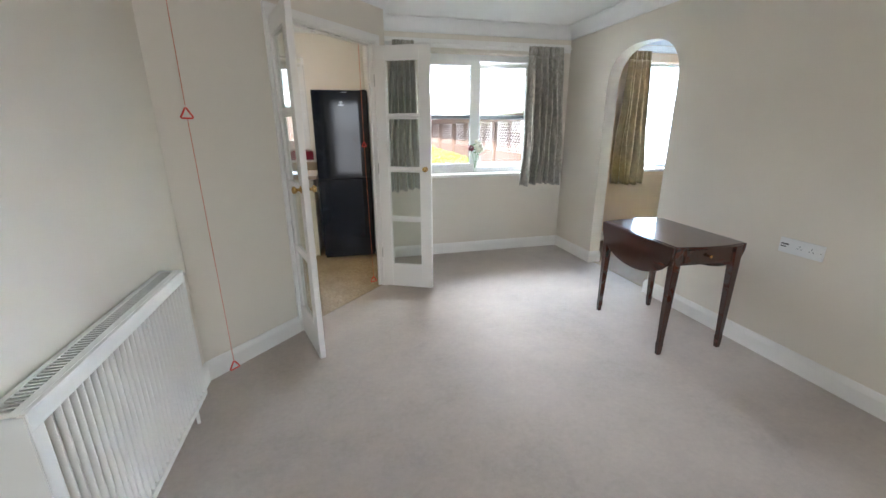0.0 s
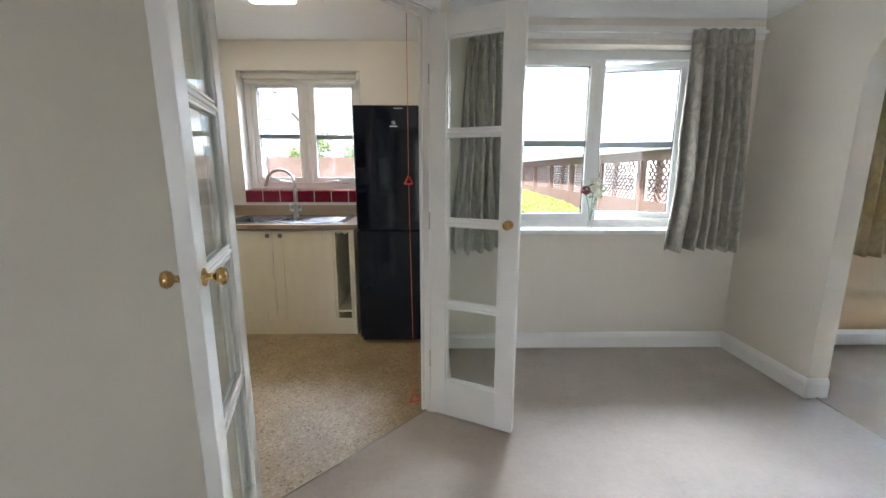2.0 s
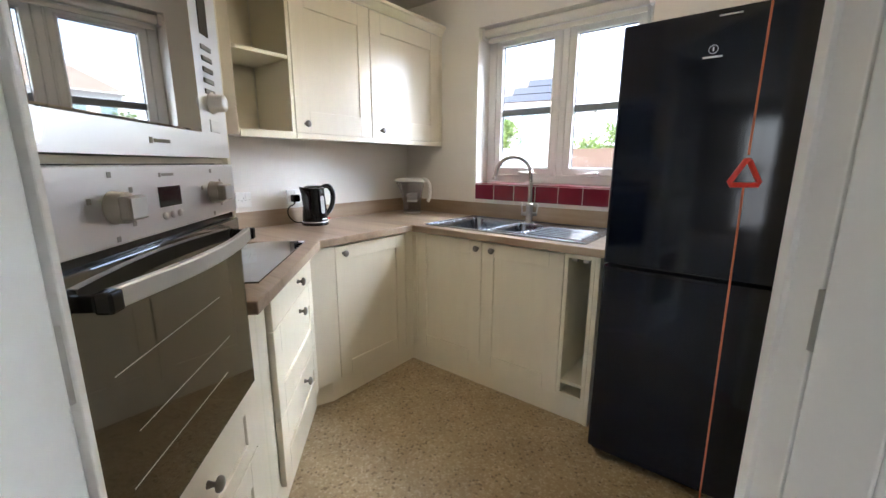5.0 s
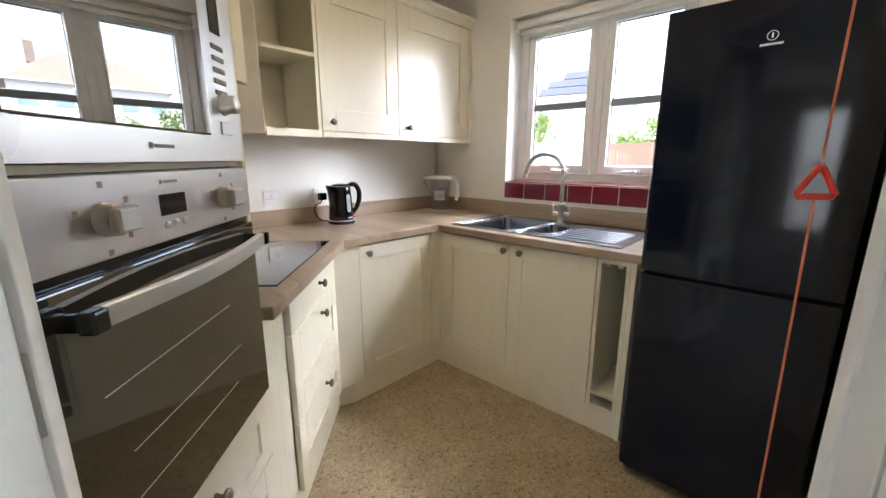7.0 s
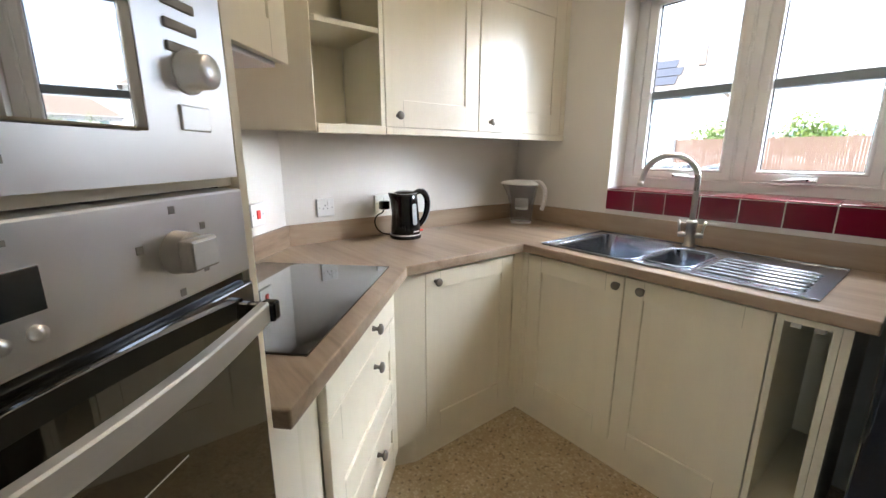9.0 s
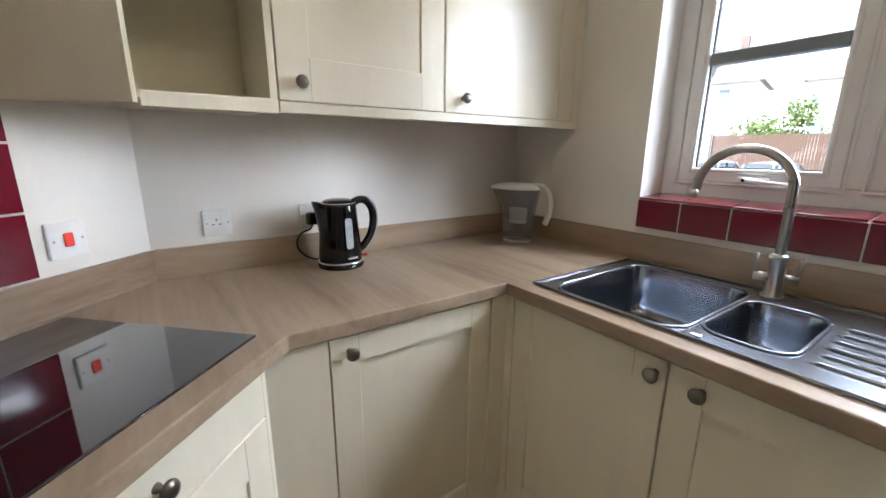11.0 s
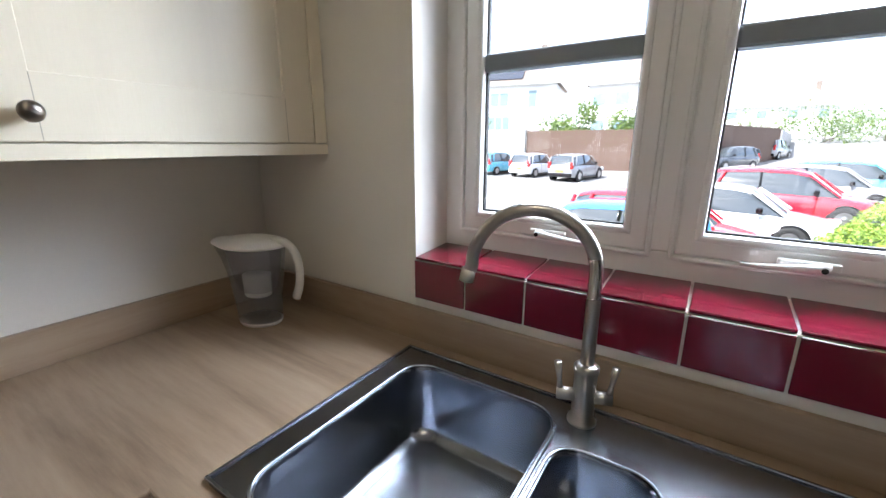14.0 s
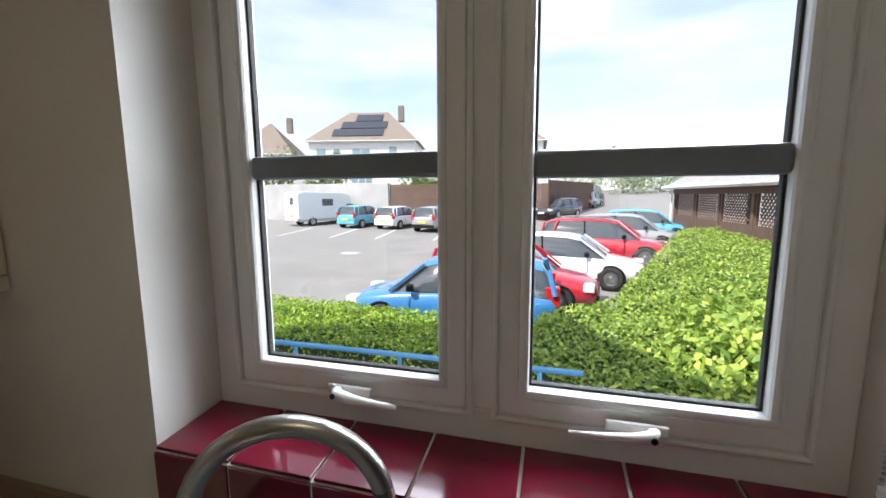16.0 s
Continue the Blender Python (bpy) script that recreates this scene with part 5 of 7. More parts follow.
for s in (-1, 1):
    arm = Vector((s * 0.82, 0.28 * s, 0)).normalized()
    lv = part("lever", tube([arm * 0.015 + Vector((0, 0, 0.055)), arm * 0.05 + Vector((0, 0, 0.055))], [0.0125, 0.0125], 14), M["nickel"], tp, smooth=True)
    part("lever_grip", tube([arm * 0.044 + Vector((0, 0, 0.06)), arm * 0.047 + Vector((0, 0, 0.085)), arm * 0.052 + Vector((0, 0, 0.12))], [0.006, 0.0045, 0.0075], 12), M["nickel"], lv, smooth=True)

# ---- oven tower ----
tw = diag(1.622, 2.112)
tower = thing("oven_tower", "tall cream housing holding oven and microwave", "cabinet", (tw.x, tw.y, 0), 135)
TW = 0.636
part("side_panel", boxes(((0, 0.0, 0.0), (0.018, 0.57, 2.17)), bev=0.001), M["cream"], tower)
part("side_panel", boxes(((TW - 0.018, 0.0, 0.0), (TW, 0.57, 2.17)), bev=0.001), M["cream"], tower)
part("shelf", boxes(((0.018, 0.02, 0.668), (TW - 0.018, 0.56, 0.684))), M["creamin"], tower)
part("shelf", boxes(((0.018, 0.012, 1.268), (TW - 0.018, 0.56, 1.279))), M["cream"], tower)
part("shelf", boxes(((0.018, 0.02, 1.695), (TW - 0.018, 0.56, 1.713))), M["creamin"], tower)
part("back", boxes(((0.018, 0.55, 0.0), (TW - 0.018, 0.565, 2.17))), M["creamin"], tower)
part("plinth_board", boxes(((0.018, 0.04, 0.0), (TW - 0.018, 0.055, 0.126))), M["cream"], tower)
part("top", boxes(((0.0, 0.0, 2.17), (TW, 0.57, 2.188)), bev=0.001), M["cream"], tower)
shaker(tower, "drawer_front", 0.004, TW - 0.004, 0.47, 0.664, (0.33, 0.60), rail=0.05)
shaker(tower, "drawer_front", 0.004, TW - 0.004, DZ0, 0.466, (0.33, 0.41))
shaker(tower, "door", 0.004, TW - 0.004, 1.716, 2.166, (0.06, 1.77))

ov = thing("oven", "built-in brushed steel oven with dark glass door", "oven", (tw.x, tw.y, 0), 135)
OX0, OX1 = 0.024, 0.594
part("body", boxes(((0.022, 0.03, 0.686), (TW - 0.022, 0.52, 1.272))), M["blackplastic"], ov)
part("control_panel", boxes(((OX0, -0.018, 1.154), (OX1, 0.03, 1.266)), bev=0.003), M["steel"], ov)
dg = part("oven_door", boxes(((OX0, -0.02, 0.69), (OX1, 0.028, 1.138)), bev=0.003), M["darkglass"], ov, "dark reflective glass oven door")
part("vent_gap", boxes(((OX0 + 0.004, -0.008, 1.139), (OX1 - 0.004, 0.028, 1.153))), M["blackplastic"], ov)
hz = 1.098
hb_ = bmesh.new()
rows = []
for i in range(17):
    f = i / 16
    x, yb = 0.088 + (0.582 - 0.088) * f, -0.050 - 0.026 * math.sin(math.pi * f)
    rows.append([hb_.verts.new((x, yb + dy, hz + dz)) for dy, dz in ((0.012, -0.013), (0.0015, -0.0145), (0.0, -0.012), (0.0, 0.012), (0.002, 0.0145), (0.014, 0.0135))])
for r0, r1 in zip(rows, rows[1:]):
    for i in range(6):
        hb_.faces.new((r0[i], r0[(i + 1) % 6], r1[(i + 1) % 6], r1[i]))
hb_.faces.new(rows[0][::-1])
hb_.faces.new(rows[-1])
bmesh.ops.recalc_face_normals(hb_, faces=hb_.faces[:])
part("handle", hb_, M["satin"], dg, "curved satin steel bar handle")
for x, e in ((0.074, 0.014), (0.588, 0.006)):
    part("handle_end", boxes(((x - 0.012, -0.058, hz - 0.0145), (x + e, -0.036, hz + 0.0145)), ((x - 0.012, -0.04, hz - 0.011), (x + 0.004, -0.018, hz + 0.011)), bev=0.004), M["blackplastic"], dg, "black handle bracket")
for x in (0.157, 0.470):
    kn = part("dial", lathe([(0, 0), (0.0235, 0), (0.0235, 0.003), (0.0225, 0.005), (0.0222, 0.018), (0.021, 0.020), (0, 0.020)], 28, pose(x, -0.018, 1.208, 90)), M["dial"], ov, "round steel dial", smooth=True)
    part("dial_grip", boxes(((x - 0.0215, -0.052, 1.208 - 0.017), (x + 0.0215, -0.036, 1.208 + 0.017)), bev=0.004), M["dial"], kn)
    part("dial_face", boxes(((x - 0.018, -0.0526, 1.208 - 0.0135), (x + 0.018, -0.0518, 1.208 + 0.0135))), M["satin"], kn)
    for dx, dz in ((0, 0.045), (-0.045, 0.012), (0.042, 0.022), (0.04, -0.028), (0, -0.045)):
        part("dial_mark", boxes(((x + dx - 0.004, -0.0188, 1.208 + dz - 0.004), (x + dx + 0.004, -0.0182, 1.208 + dz + 0.004))), M["radin"], ov)
part("display", boxes(((0.269, -0.0195, 1.196), (0.338, -0.0175, 1.230)), bev=0.0005), M["screen"], ov, "dark clock display")
for i in range(3):
    part("button", lathe([(0, 0), (0.0062, 0), (0.0062, 0.005), (0, 0.006)], 14, pose(0.279 + i * 0.024, -0.018, 1.181, 90)), M["steel"], ov, smooth=True)
part("brand_mark", boxes(((0.276, -0.0188, 1.246), (0.282, -0.0182, 1.253)), ((0.285, -0.0188, 1.2475), (0.322, -0.0182, 1.252))), M["radin"], ov)
for za, k in ((0.80, 0.0), (0.875, 0.03), (0.98, 0.0)):
    part("rack_line", boxes(((0.10 + k, -0.0204, za), (0.44 + k, -0.0199, za + 0.0015))), M["steel"], ov)

mw = thing("microwave", "built-in steel microwave with a mirrored dark window", "microwave", (tw.x, tw.y, 0), 135)
MZ0, MZ1 = 1.281, 1.692
part("body", boxes(((0.022, 0.03, MZ0), (TW - 0.022, 0.42, MZ1 - 0.004))), M["blackplastic"], mw)
GX1 = 0.462
b = prism([(OX0, MZ0), (OX1, MZ0), (OX1, MZ1), (OX0, MZ1)], -0.03, 0.014, [rounded(OX0 + 0.03, GX1, MZ0 + 0.05, MZ1 - 0.038, 0.012, 4)])
bmesh.ops.transform(b, matrix=Matrix(((1, 0, 0, 0), (0, 0, -1, 0), (0, 1, 0, 0), (0, 0, 0, 1))), verts=b.verts[:])
part("facia", b, M["steel"], mw)
part("window", boxes(((OX0 + 0.028, -0.016, MZ0 + 0.05), (GX1 + 0.002, 0.028, MZ1 - 0.038)), bev=0.004), M["mirrorglass"], mw, "dark mirrored glass window")
part("display", boxes(((0.503, -0.0155, MZ1 - 0.16), (0.543, -0.013, MZ1 - 0.055)), bev=0.001), M["screen"], mw)
for i in range(5):
    z = MZ1 - 0.185 - 0.022 * i
    part("button", boxes(((0.500, -0.017, z - 0.005), (0.546, -0.013, z + 0.005)), bev=0.0015), M["radin"], mw)
part("dial", lathe([(0, 0), (0.023, 0), (0.023, 0.003), (0.019, 0.006), (0.018, 0.026), (0.016, 0.028), (0, 0.028)], 28, pose(0.527, -0.014, 1.397, 90)), M["steel"], mw, "round steel dial", smooth=True)
part("button", boxes(((0.506, -0.0165, 1.335), (0.552, -0.013, 1.362)), bev=0.0015), M["steel"], mw)
part("brand_mark", boxes(((0.272, -0.0148, 1.301), (0.281, -0.0142, 1.311)), ((0.285, -0.0148, 1.303), (0.335, -0.0142, 1.309))), M["radin"], mw)

# ---- wall cabinets ----
UZ0, UZ1 = 1.425, 2.15
for nm, yy, ww in (("a", 3.835, 0.522), ("b", 4.359, 0.675)):
    uc = thing("wall_cabinet", "cream single-door wall cabinet above the worktop", "cabinet", (-1.665, yy, 0), 90, group="wall cabinets")
    carcass(uc, 0, ww, 0.022, 0.353, UZ0 - 0.002, UZ1)
    shaker(uc, "door", 0.002, ww - (0.002 if nm == "a" else 0.03), UZ0, UZ1 - 0.002, (0.058 if nm == "a" else 0.075, 1.472), stile=0.085, rail=0.11)
    if nm == "b":
        part("filler", boxes(((ww - 0.028, 0.0, UZ0), (ww + 0.013, 0.018, UZ1)), bev=0.001), M["cream"], uc)
op = thing("open_shelf_unit", "cream open shelf unit with an angled end, empty", "shelf unit")
foot = [(-1.668, 3.54), (-1.668, 3.834), (-2.018, 3.834), (-2.018, 3.508), (-1.80, 3.292)]
for za, zb in ((1.41, 1.428), (2.13, 2.15)):
    part("board", prism(foot, za, zb), M["cream"], op)
inner = [(-1.672, 3.56), (-1.672, 3.816), (-2.0, 3.816), (-2.0, 3.53), (-1.80, 3.33)]
part("shelf", prism(inner, 1.775, 1.793), M["creamin"], op)
d_ = Vector((-1.80 + 1.668, 3.292 - 3.54, 0))
b = boxes(((0, 0, 1.398), (d_.length, 0.018, 2.15)), bev=0.001)
sp = part("side_panel", b, M["cream"], op)
sp.matrix_basis = pose(-1.668, 3.54, 0, 0, 0, math.degrees(math.atan2(d_.y, d_.x)) ) 
part("side_panel", boxes(((-2.0, 3.816, 1.428), (-1.668, 3.834, 2.13))), M["creamin"], op)
part("back", boxes(((-2.018, 3.51, 1.428), (-2.008, 3.816, 2.13))), M["creamin"], op)
part("pelmet", boxes(((-1.685, 3.545, 1.392), (-1.664, 3.834, 1.4245)), bev=0.001), M["cream"], op)
pm = thing("pelmet", "cream light pelmet under the wall cabinets", "pelmet")
part("board", boxes(((-1.683, 3.836, 1.395), (-1.662, 5.046, 1.4225)), bev=0.001), M["cream"], pm)
cn = thing("cornice", "cream moulded cornice along the top of the wall cabinets", "cornice")
part("moulding", run_profile([(-1.668, 3.54), (-1.668, 5.046)], [(0, 2.151), (0.006, 2.151), (0.012, 2.165), (0.03, 2.19), (0.04, 2.196), (0.04, 2.212), (0, 2.212)]), M["cream"], cn)
# hood cabinet above the hob
hc_ = diag(1.40, 2.752)
hc = thing("hood_cabinet", "cream wall cabinet over the hob hiding the extractor", "cabinet", (hc_.x, hc_.y, 0), 135)
carcass(hc, 0, 0.60, 0.022, 0.345, 1.56, 2.15)
shaker(hc, "door", 0.002, 0.598, 1.555, 2.148, None, stile=0.085, rail=0.09)
part("extractor_panel", boxes(((0.02, 0.03, 1.545), (0.58, 0.33, 1.56)), bev=0.002), M["steel"], hc)

# ---- fridge freezer ----
fr = thing("fridge_freezer", "tall glossy black fridge freezer against the wall", "fridge")
FX0, FX1, FYF, FYB = -0.197, 0.352, 4.237, 4.84
part("cabinet_body", boxes(((FX0 + 0.004, FYF + 0.06, 0.03), (FX1 - 0.004, FYB, 1.745)), bev=0.004), M["fridge"], fr)
for nm, za, zb in (("freezer_door", 0.055, 0.872), ("fridge_door", 0.886, 1.748)):
    t_ = prism(rounded(FX0, FX1, FYF, FYF + 0.058, 0.014, 4), za, zb)
    soften(part(nm, t_, M["fridge"], fr, smooth=False), 0.004)
part("seal", boxes(((FX0 + 0.006, FYF + 0.056, 0.06), (FX1 - 0.006, FYF + 0.062, 1.742))), M["rubber"], fr)
part("handle_groove", boxes(((FX0 + 0.06, FYF - 0.004, 0.858), (FX1 - 0.16, FYF + 0.03, 0.873)), bev=0.003), M["blackplastic"], fr)
part("handle_groove", boxes(((FX0 + 0.06, FYF - 0.003, 0.884), (FX1 - 0.16, FYF + 0.03, 0.892)), bev=0.002), M["blackplastic"], fr)
for x in (FX0 + 0.04, FX1 - 0.04):
    part("foot", lathe([(0, 0), (0.018, 0), (0.018, 0.02), (0.01, 0.03), (0, 0.03)], 14, pose(x, FYF + 0.1, 0.001)), M["rubber"], fr)
    part("foot", lathe([(0, 0), (0.018, 0), (0.018, 0.02), (0.01, 0.03), (0, 0.03)], 14, pose(x, FYB - 0.06, 0.001)), M["rubber"], fr)
part("kick_plate", boxes(((FX0 + 0.01, FYF + 0.05, 0.012), (FX1 - 0.01, FYF + 0.06, 0.055))), M["blackplastic"], fr)
lg = part("brand_mark", lathe([(0.0115, 0), (0.0135, 0), (0.0135, 0.0008), (0.0115, 0.0008), (0.0115, 0)], 28, pose(0.085, FYF, 1.632, 90)), M["steel"], fr, "round silver mark with a bar below")
part("brand_bar", boxes(((0.083, FYF - 0.0008, 1.626), (0.087, FYF, 1.639)), ((0.058, FYF - 0.0008, 1.606), (0.112, FYF, 1.612))), M["steel"], lg)
part("hinge_cover", boxes(((FX1 - 0.07, FYF + 0.01, 1.748), (FX1 - 0.01, FYF + 0.08, 1.758)), bev=0.003), M["blackplastic"], fr)
part("badge", boxes(((0.09, FYF - 0.001, 1.727), (0.15, FYF, 1.731))), M["steel"], fr)

# ---- kettle ----
kt = thing("kettle", "glossy black jug kettle on its base", "kettle", (-1.868, 4.052, WT), 78)
part("base", lathe([(0, 0), (0.078, 0), (0.080, 0.006), (0.078, 0.016), (0, 0.018)], 32), M["blackplastic"], kt, smooth=True)
part("trim_ring", lathe([(0.0765, 0.0175), (0.0785, 0.019), (0.0785, 0.022), (0.0765, 0.0235)], 32), M["steel"], kt, smooth=True)
b = bmesh.new()
rows = []
for z, r in ((0.018, 0.074), (0.05, 0.0745), (0.12, 0.069), (0.19, 0.063), (0.215, 0.061), (0.224, 0.058)):
    row = []
    for i in range(36):
        a = 2 * math.pi * i / 36
        sp_ = max(0, math.cos(a - math.pi)) ** 14
        k = max(0, (z - 0.15) / 0.074)
        row.append(b.verts.new(((r + 0.03 * sp_ * k) * math.cos(a), (r + 0.03 * sp_ * k) * math.sin(a), z + 0.008 * sp_ * k)))
    rows.append(row)
for a_, c_ in zip(rows, rows[1:]):
    for i in range(36):
        b.faces.new((a_[i], a_[(i + 1) % 36], c_[(i + 1) % 36], c_[i]))
b.faces.new(rows[-1])
part("body", b, M["blackplastic"], kt, smooth=True)
part("lid", lathe([(0.056, 0.223), (0.054, 0.23), (0.04, 0.236), (0.015, 0.239), (0, 0.239)], 28), M["blackplastic"], kt, smooth=True)
hp_ = [(0.05, 0, 0.222), (0.075, 0, 0.232), (0.10, 0, 0.225), (0.118, 0, 0.195), (0.120, 0, 0.15), (0.108, 0, 0.105), (0.085, 0, 0.07), (0.068, 0, 0.055)]
kh = bend(hp_)
part("handle", tube(kh, [0.0125 - 0.0028 * i / len(kh) for i in range(len(kh))], 14, 1.35), M["blackplastic"], kt, smooth=True)
part("grip_strip", tube([p + (p - Vector((0.06, 0, 0.14))).normalized() * 0.0098 for p in kh[8:-6]], 0.0065, 10, 1.5), M["greystrip"], kt, "grey strip along the handle", smooth=True)
part("lid_ring", tube([(0.0575 * math.cos(radians(a)), 0.0575 * math.sin(radians(a)), 0.2245) for a in range(0, 361, 12)], 0.0014, 8), M["steel"], kt, "thin bright ring round the lid", smooth=True)
wg = part("water_gauge", prism(rounded(-0.0125, 0.0125, 0.072, 0.178, 0.0105, 6), 0.0, 0.004), M["gauge"], kt, "pale water gauge window", smooth=False)
wg.matrix_basis = pose(0, 0, 0, 0, 0, -72) @ Matrix(((0, -0.084, 1, 0.0775), (1, 0, 0, 0), (0, 1, 0, 0), (0, 0, 0, 1)))
part("switch", boxes(((0.075, -0.01, 0.028), (0.095, 0.01, 0.036)), bev=0.003), M["redplastic"], kt, "small red switch")
mk = part("brand_mark", boxes(((0.0, -0.012, 0.036), (0.0012, 0.024, 0.042))), M["steel"], kt)
mk.matrix_basis = pose(0, 0, 0, 0, 0, -70) @ pose(0.0745, 0, 0)
cb = thing("kettle_lead", "black kettle lead with plug in the wall socket", "cable")
part("cable", tube(bend([(-1.94, 4.02, WT + 0.008), (-1.965, 3.975, WT + 0.015), (-1.96, 3.935, WT + 0.05), (-1.965, 3.93, WT + 0.085), (-1.975, 3.95, WT + 0.11), (-1.985, 3.985, WT + 0.12), (-1.98, 4.0, WT + 0.15)]), 0.0035, 8), M["blackplastic"], cb, smooth=True)
part("plug", boxes(((-2.006, 3.975, 1.035), (-1.968, 4.025, 1.08)), bev=0.008), M["blackplastic"], cb)

# ---- filter jug ----
jg = thing("filter_jug", "smoky clear water filter jug with white lid and handle", "jug", (-1.812, 4.872, WT), 20)


def oval_body(rows_, seg=28, spout=0.0):
    b = bmesh.new()
    rr = []
    for z, rx, ry, s in rows_:
        row = []
        for i in range(seg):
            a = 2 * math.pi * i / seg
            k = max(0, -math.cos(a)) ** 8 * s
            row.append(b.verts.new(((rx + k) * math.cos(a), ry * math.sin(a), z)))
        rr.append(row)
    for a_, c_ in zip(rr, rr[1:]):
        for i in range(seg):
            b.faces.new((a_[i], a_[(i + 1) % seg], c_[(i + 1) % seg], c_[i]))
    b.faces.new(rr[0][::-1])
    b.faces.new(rr[-1])
    bmesh.ops.recalc_face_normals(b, faces=b.faces[:])
    return b


part("outer_jug", oval_body([(0.012, 0.066, 0.052, 0), (0.10, 0.074, 0.058, 0), (0.16, 0.084, 0.063, 0.008), (0.20, 0.091, 0.066, 0.022), (0.238, 0.097, 0.068, 0.042)]), M["jug"], jg, smooth=True)
part("inner_funnel", oval_body([(0.10, 0.046, 0.036, 0), (0.115, 0.060, 0.047, 0), (0.17, 0.074, 0.055, 0), (0.232, 0.084, 0.060, 0)]), M["jug"], jg, smooth=True)
part("filter_cartridge", oval_body([(0.085, 0.036, 0.030, 0), (0.09, 0.040, 0.033, 0), (0.15, 0.042, 0.035, 0)]), M["plastic"], jg, smooth=True)
part("lid", oval_body([(0.237, 0.099, 0.070, 0.043), (0.245, 0.100, 0.071, 0.043), (0.256, 0.092, 0.064, 0.030), (0.264, 0.060, 0.042, 0)]), M["plastic"], jg, "white plastic lid", smooth=True)
part("base_ring", oval_body([(0.0, 0.062, 0.049, 0), (0.012, 0.067, 0.053, 0)]), M["plastic"], jg, smooth=True)
part("handle", tube(bend([(0.07, 0, 0.254), (0.108, 0, 0.252), (0.136, 0, 0.225), (0.146, 0, 0.18), (0.142, 0, 0.13), (0.128, 0, 0.09)]), 0.0115, 10, 1.35), M["plastic"], jg, "white curved handle", smooth=True)

# knife rack on the tiles
kr = diag(1.058, 3.46)
kn_ = thing("knife_rack", "black magnetic knife strip on the red tiles", "knife rack", (kr.x, kr.y, 1.472), 135)
part("bar", boxes(((-0.45, -0.020, -0.018), (0.0, -0.002, 0.018)), bev=0.004), M["blackplastic"], kn_)
part("magnet_strip", boxes(((-0.44, -0.022, -0.009), (-0.012, -0.019, -0.004)), ((-0.44, -0.022, 0.004), (-0.012, -0.019, 0.009))), M["hinge"], kn_)
part("screw", lathe([(0, 0), (0.005, 0), (0.004, 0.003), (0, 0.003)], 12, pose(-0.012, -0.02, 0, 90)), M["hinge"], kn_)

# ceiling lamp, lit
kl = thing("ceiling_lamp", "lit square white glass kitchen ceiling lamp", "lamp", (-0.62, 3.95, H))
part("shade", boxes(((-0.14, -0.14, -0.085), (0.14, 0.14, -0.012)), bev=0.02), M["lampglow"], kl, "glowing frosted glass shade")
part("base", boxes(((-0.11, -0.11, -0.014), (0.11, 0.11, 0)), bev=0.003), M["plastic"], kl)


# ---- outside ----
def ground_z(y):
    return -1.25 if y < 8 else (-1.25 + 0.03 * (y - 8) if y < 32 else -0.53 + 0.06 * (y - 32) if y < 80 else 2.35)


M["asphalt"] = surface("pale_worn_asphalt", (0.22, 0.21, 0.20), 0.9, vary=0.18, scale=0.6, fine=60, relief=0.3)
M["line"] = surface("worn_white_line", (0.62, 0.62, 0.60), 0.8, vary=0.2, scale=8)
M["brick"] = surface("pale_render", (0.66, 0.63, 0.57), 0.85, vary=0.08, scale=1.5, fine=30, relief=0.2)
M["white"] = surface("white_render", (0.78, 0.78, 0.76), 0.8, vary=0.05, scale=1.0)
M["roof"] = surface("brown_roof_tiles", (0.21, 0.17, 0.14), 0.85, vary=0.25, scale=2, fine=12, relief=0.4)
M["slate"] = surface("grey_roof_tiles", (0.30, 0.29, 0.28), 0.85, vary=0.25, scale=3, fine=14, relief=0.4)
M["solar"] = surface("solar_panel", (0.03, 0.033, 0.045), 0.15, vary=0.2, coat=0.5)
M["brownwood"] = surface("brown_stained_wood", (0.125, 0.078, 0.056), 0.75, vary=0.25, scale=2.5, fine=20, relief=0.2, stretch=(6, 6, 1))
M["greywall"] = surface("weathered_grey_wall", (0.42, 0.41, 0.40), 0.9, vary=0.2, scale=1.2, fine=15, relief=0.3)
M["bluerail"] = surface("blue_painted_steel", (0.10, 0.33, 0.62), 0.4, vary=0.08)
M["hedge"] = leaf_material("hedge_leaves", (0.10, 0.22, 0.02), (0.56, 0.70, 0.08))
M["hedge2"] = leaf_material("privet_leaves", (0.11, 0.22, 0.03), (0.52, 0.62, 0.11))
M["tree"] = leaf_material("tree_leaves", (0.05, 0.10, 0.02), (0.22, 0.30, 0.06))
M["bark"] = surface("bark", (0.10, 0.075, 0.05), 0.9, vary=0.3, scale=8)
# dark colour standing in for the shade deep in a hedge
M["hedgeshade"] = surface("hedge_shade", (0.022, 0.045, 0.012), 0.95, vary=0.3, scale=6)
M["carglass"] = surface("car_glass", (0.05, 0.06, 0.068), 0.05, vary=0.05, relief=0, coat=1.0)
M["tyre"] = surface("tyre_rubber", (0.02, 0.02, 0.02), 0.8, vary=0.1)
M["rim"] = surface("alloy_rim", (0.5, 0.5, 0.51), 0.3, metal=1.0, vary=0.1)
M["redlamp"] = surface("red_tail_lamp", (0.45, 0.02, 0.02), 0.15, vary=0.1, coat=0.8)
M["clearlamp"] = surface("clear_head_lamp", (0.7, 0.72, 0.74), 0.1, vary=0.1, coat=0.8)
M["plate_y"] = surface("yellow_plate", (0.75, 0.6, 0.08), 0.4, vary=0.05)
M["housewindow"] = surface("house_window_glass", (0.20, 0.28, 0.32), 0.08, vary=0.2, coat=0.6)

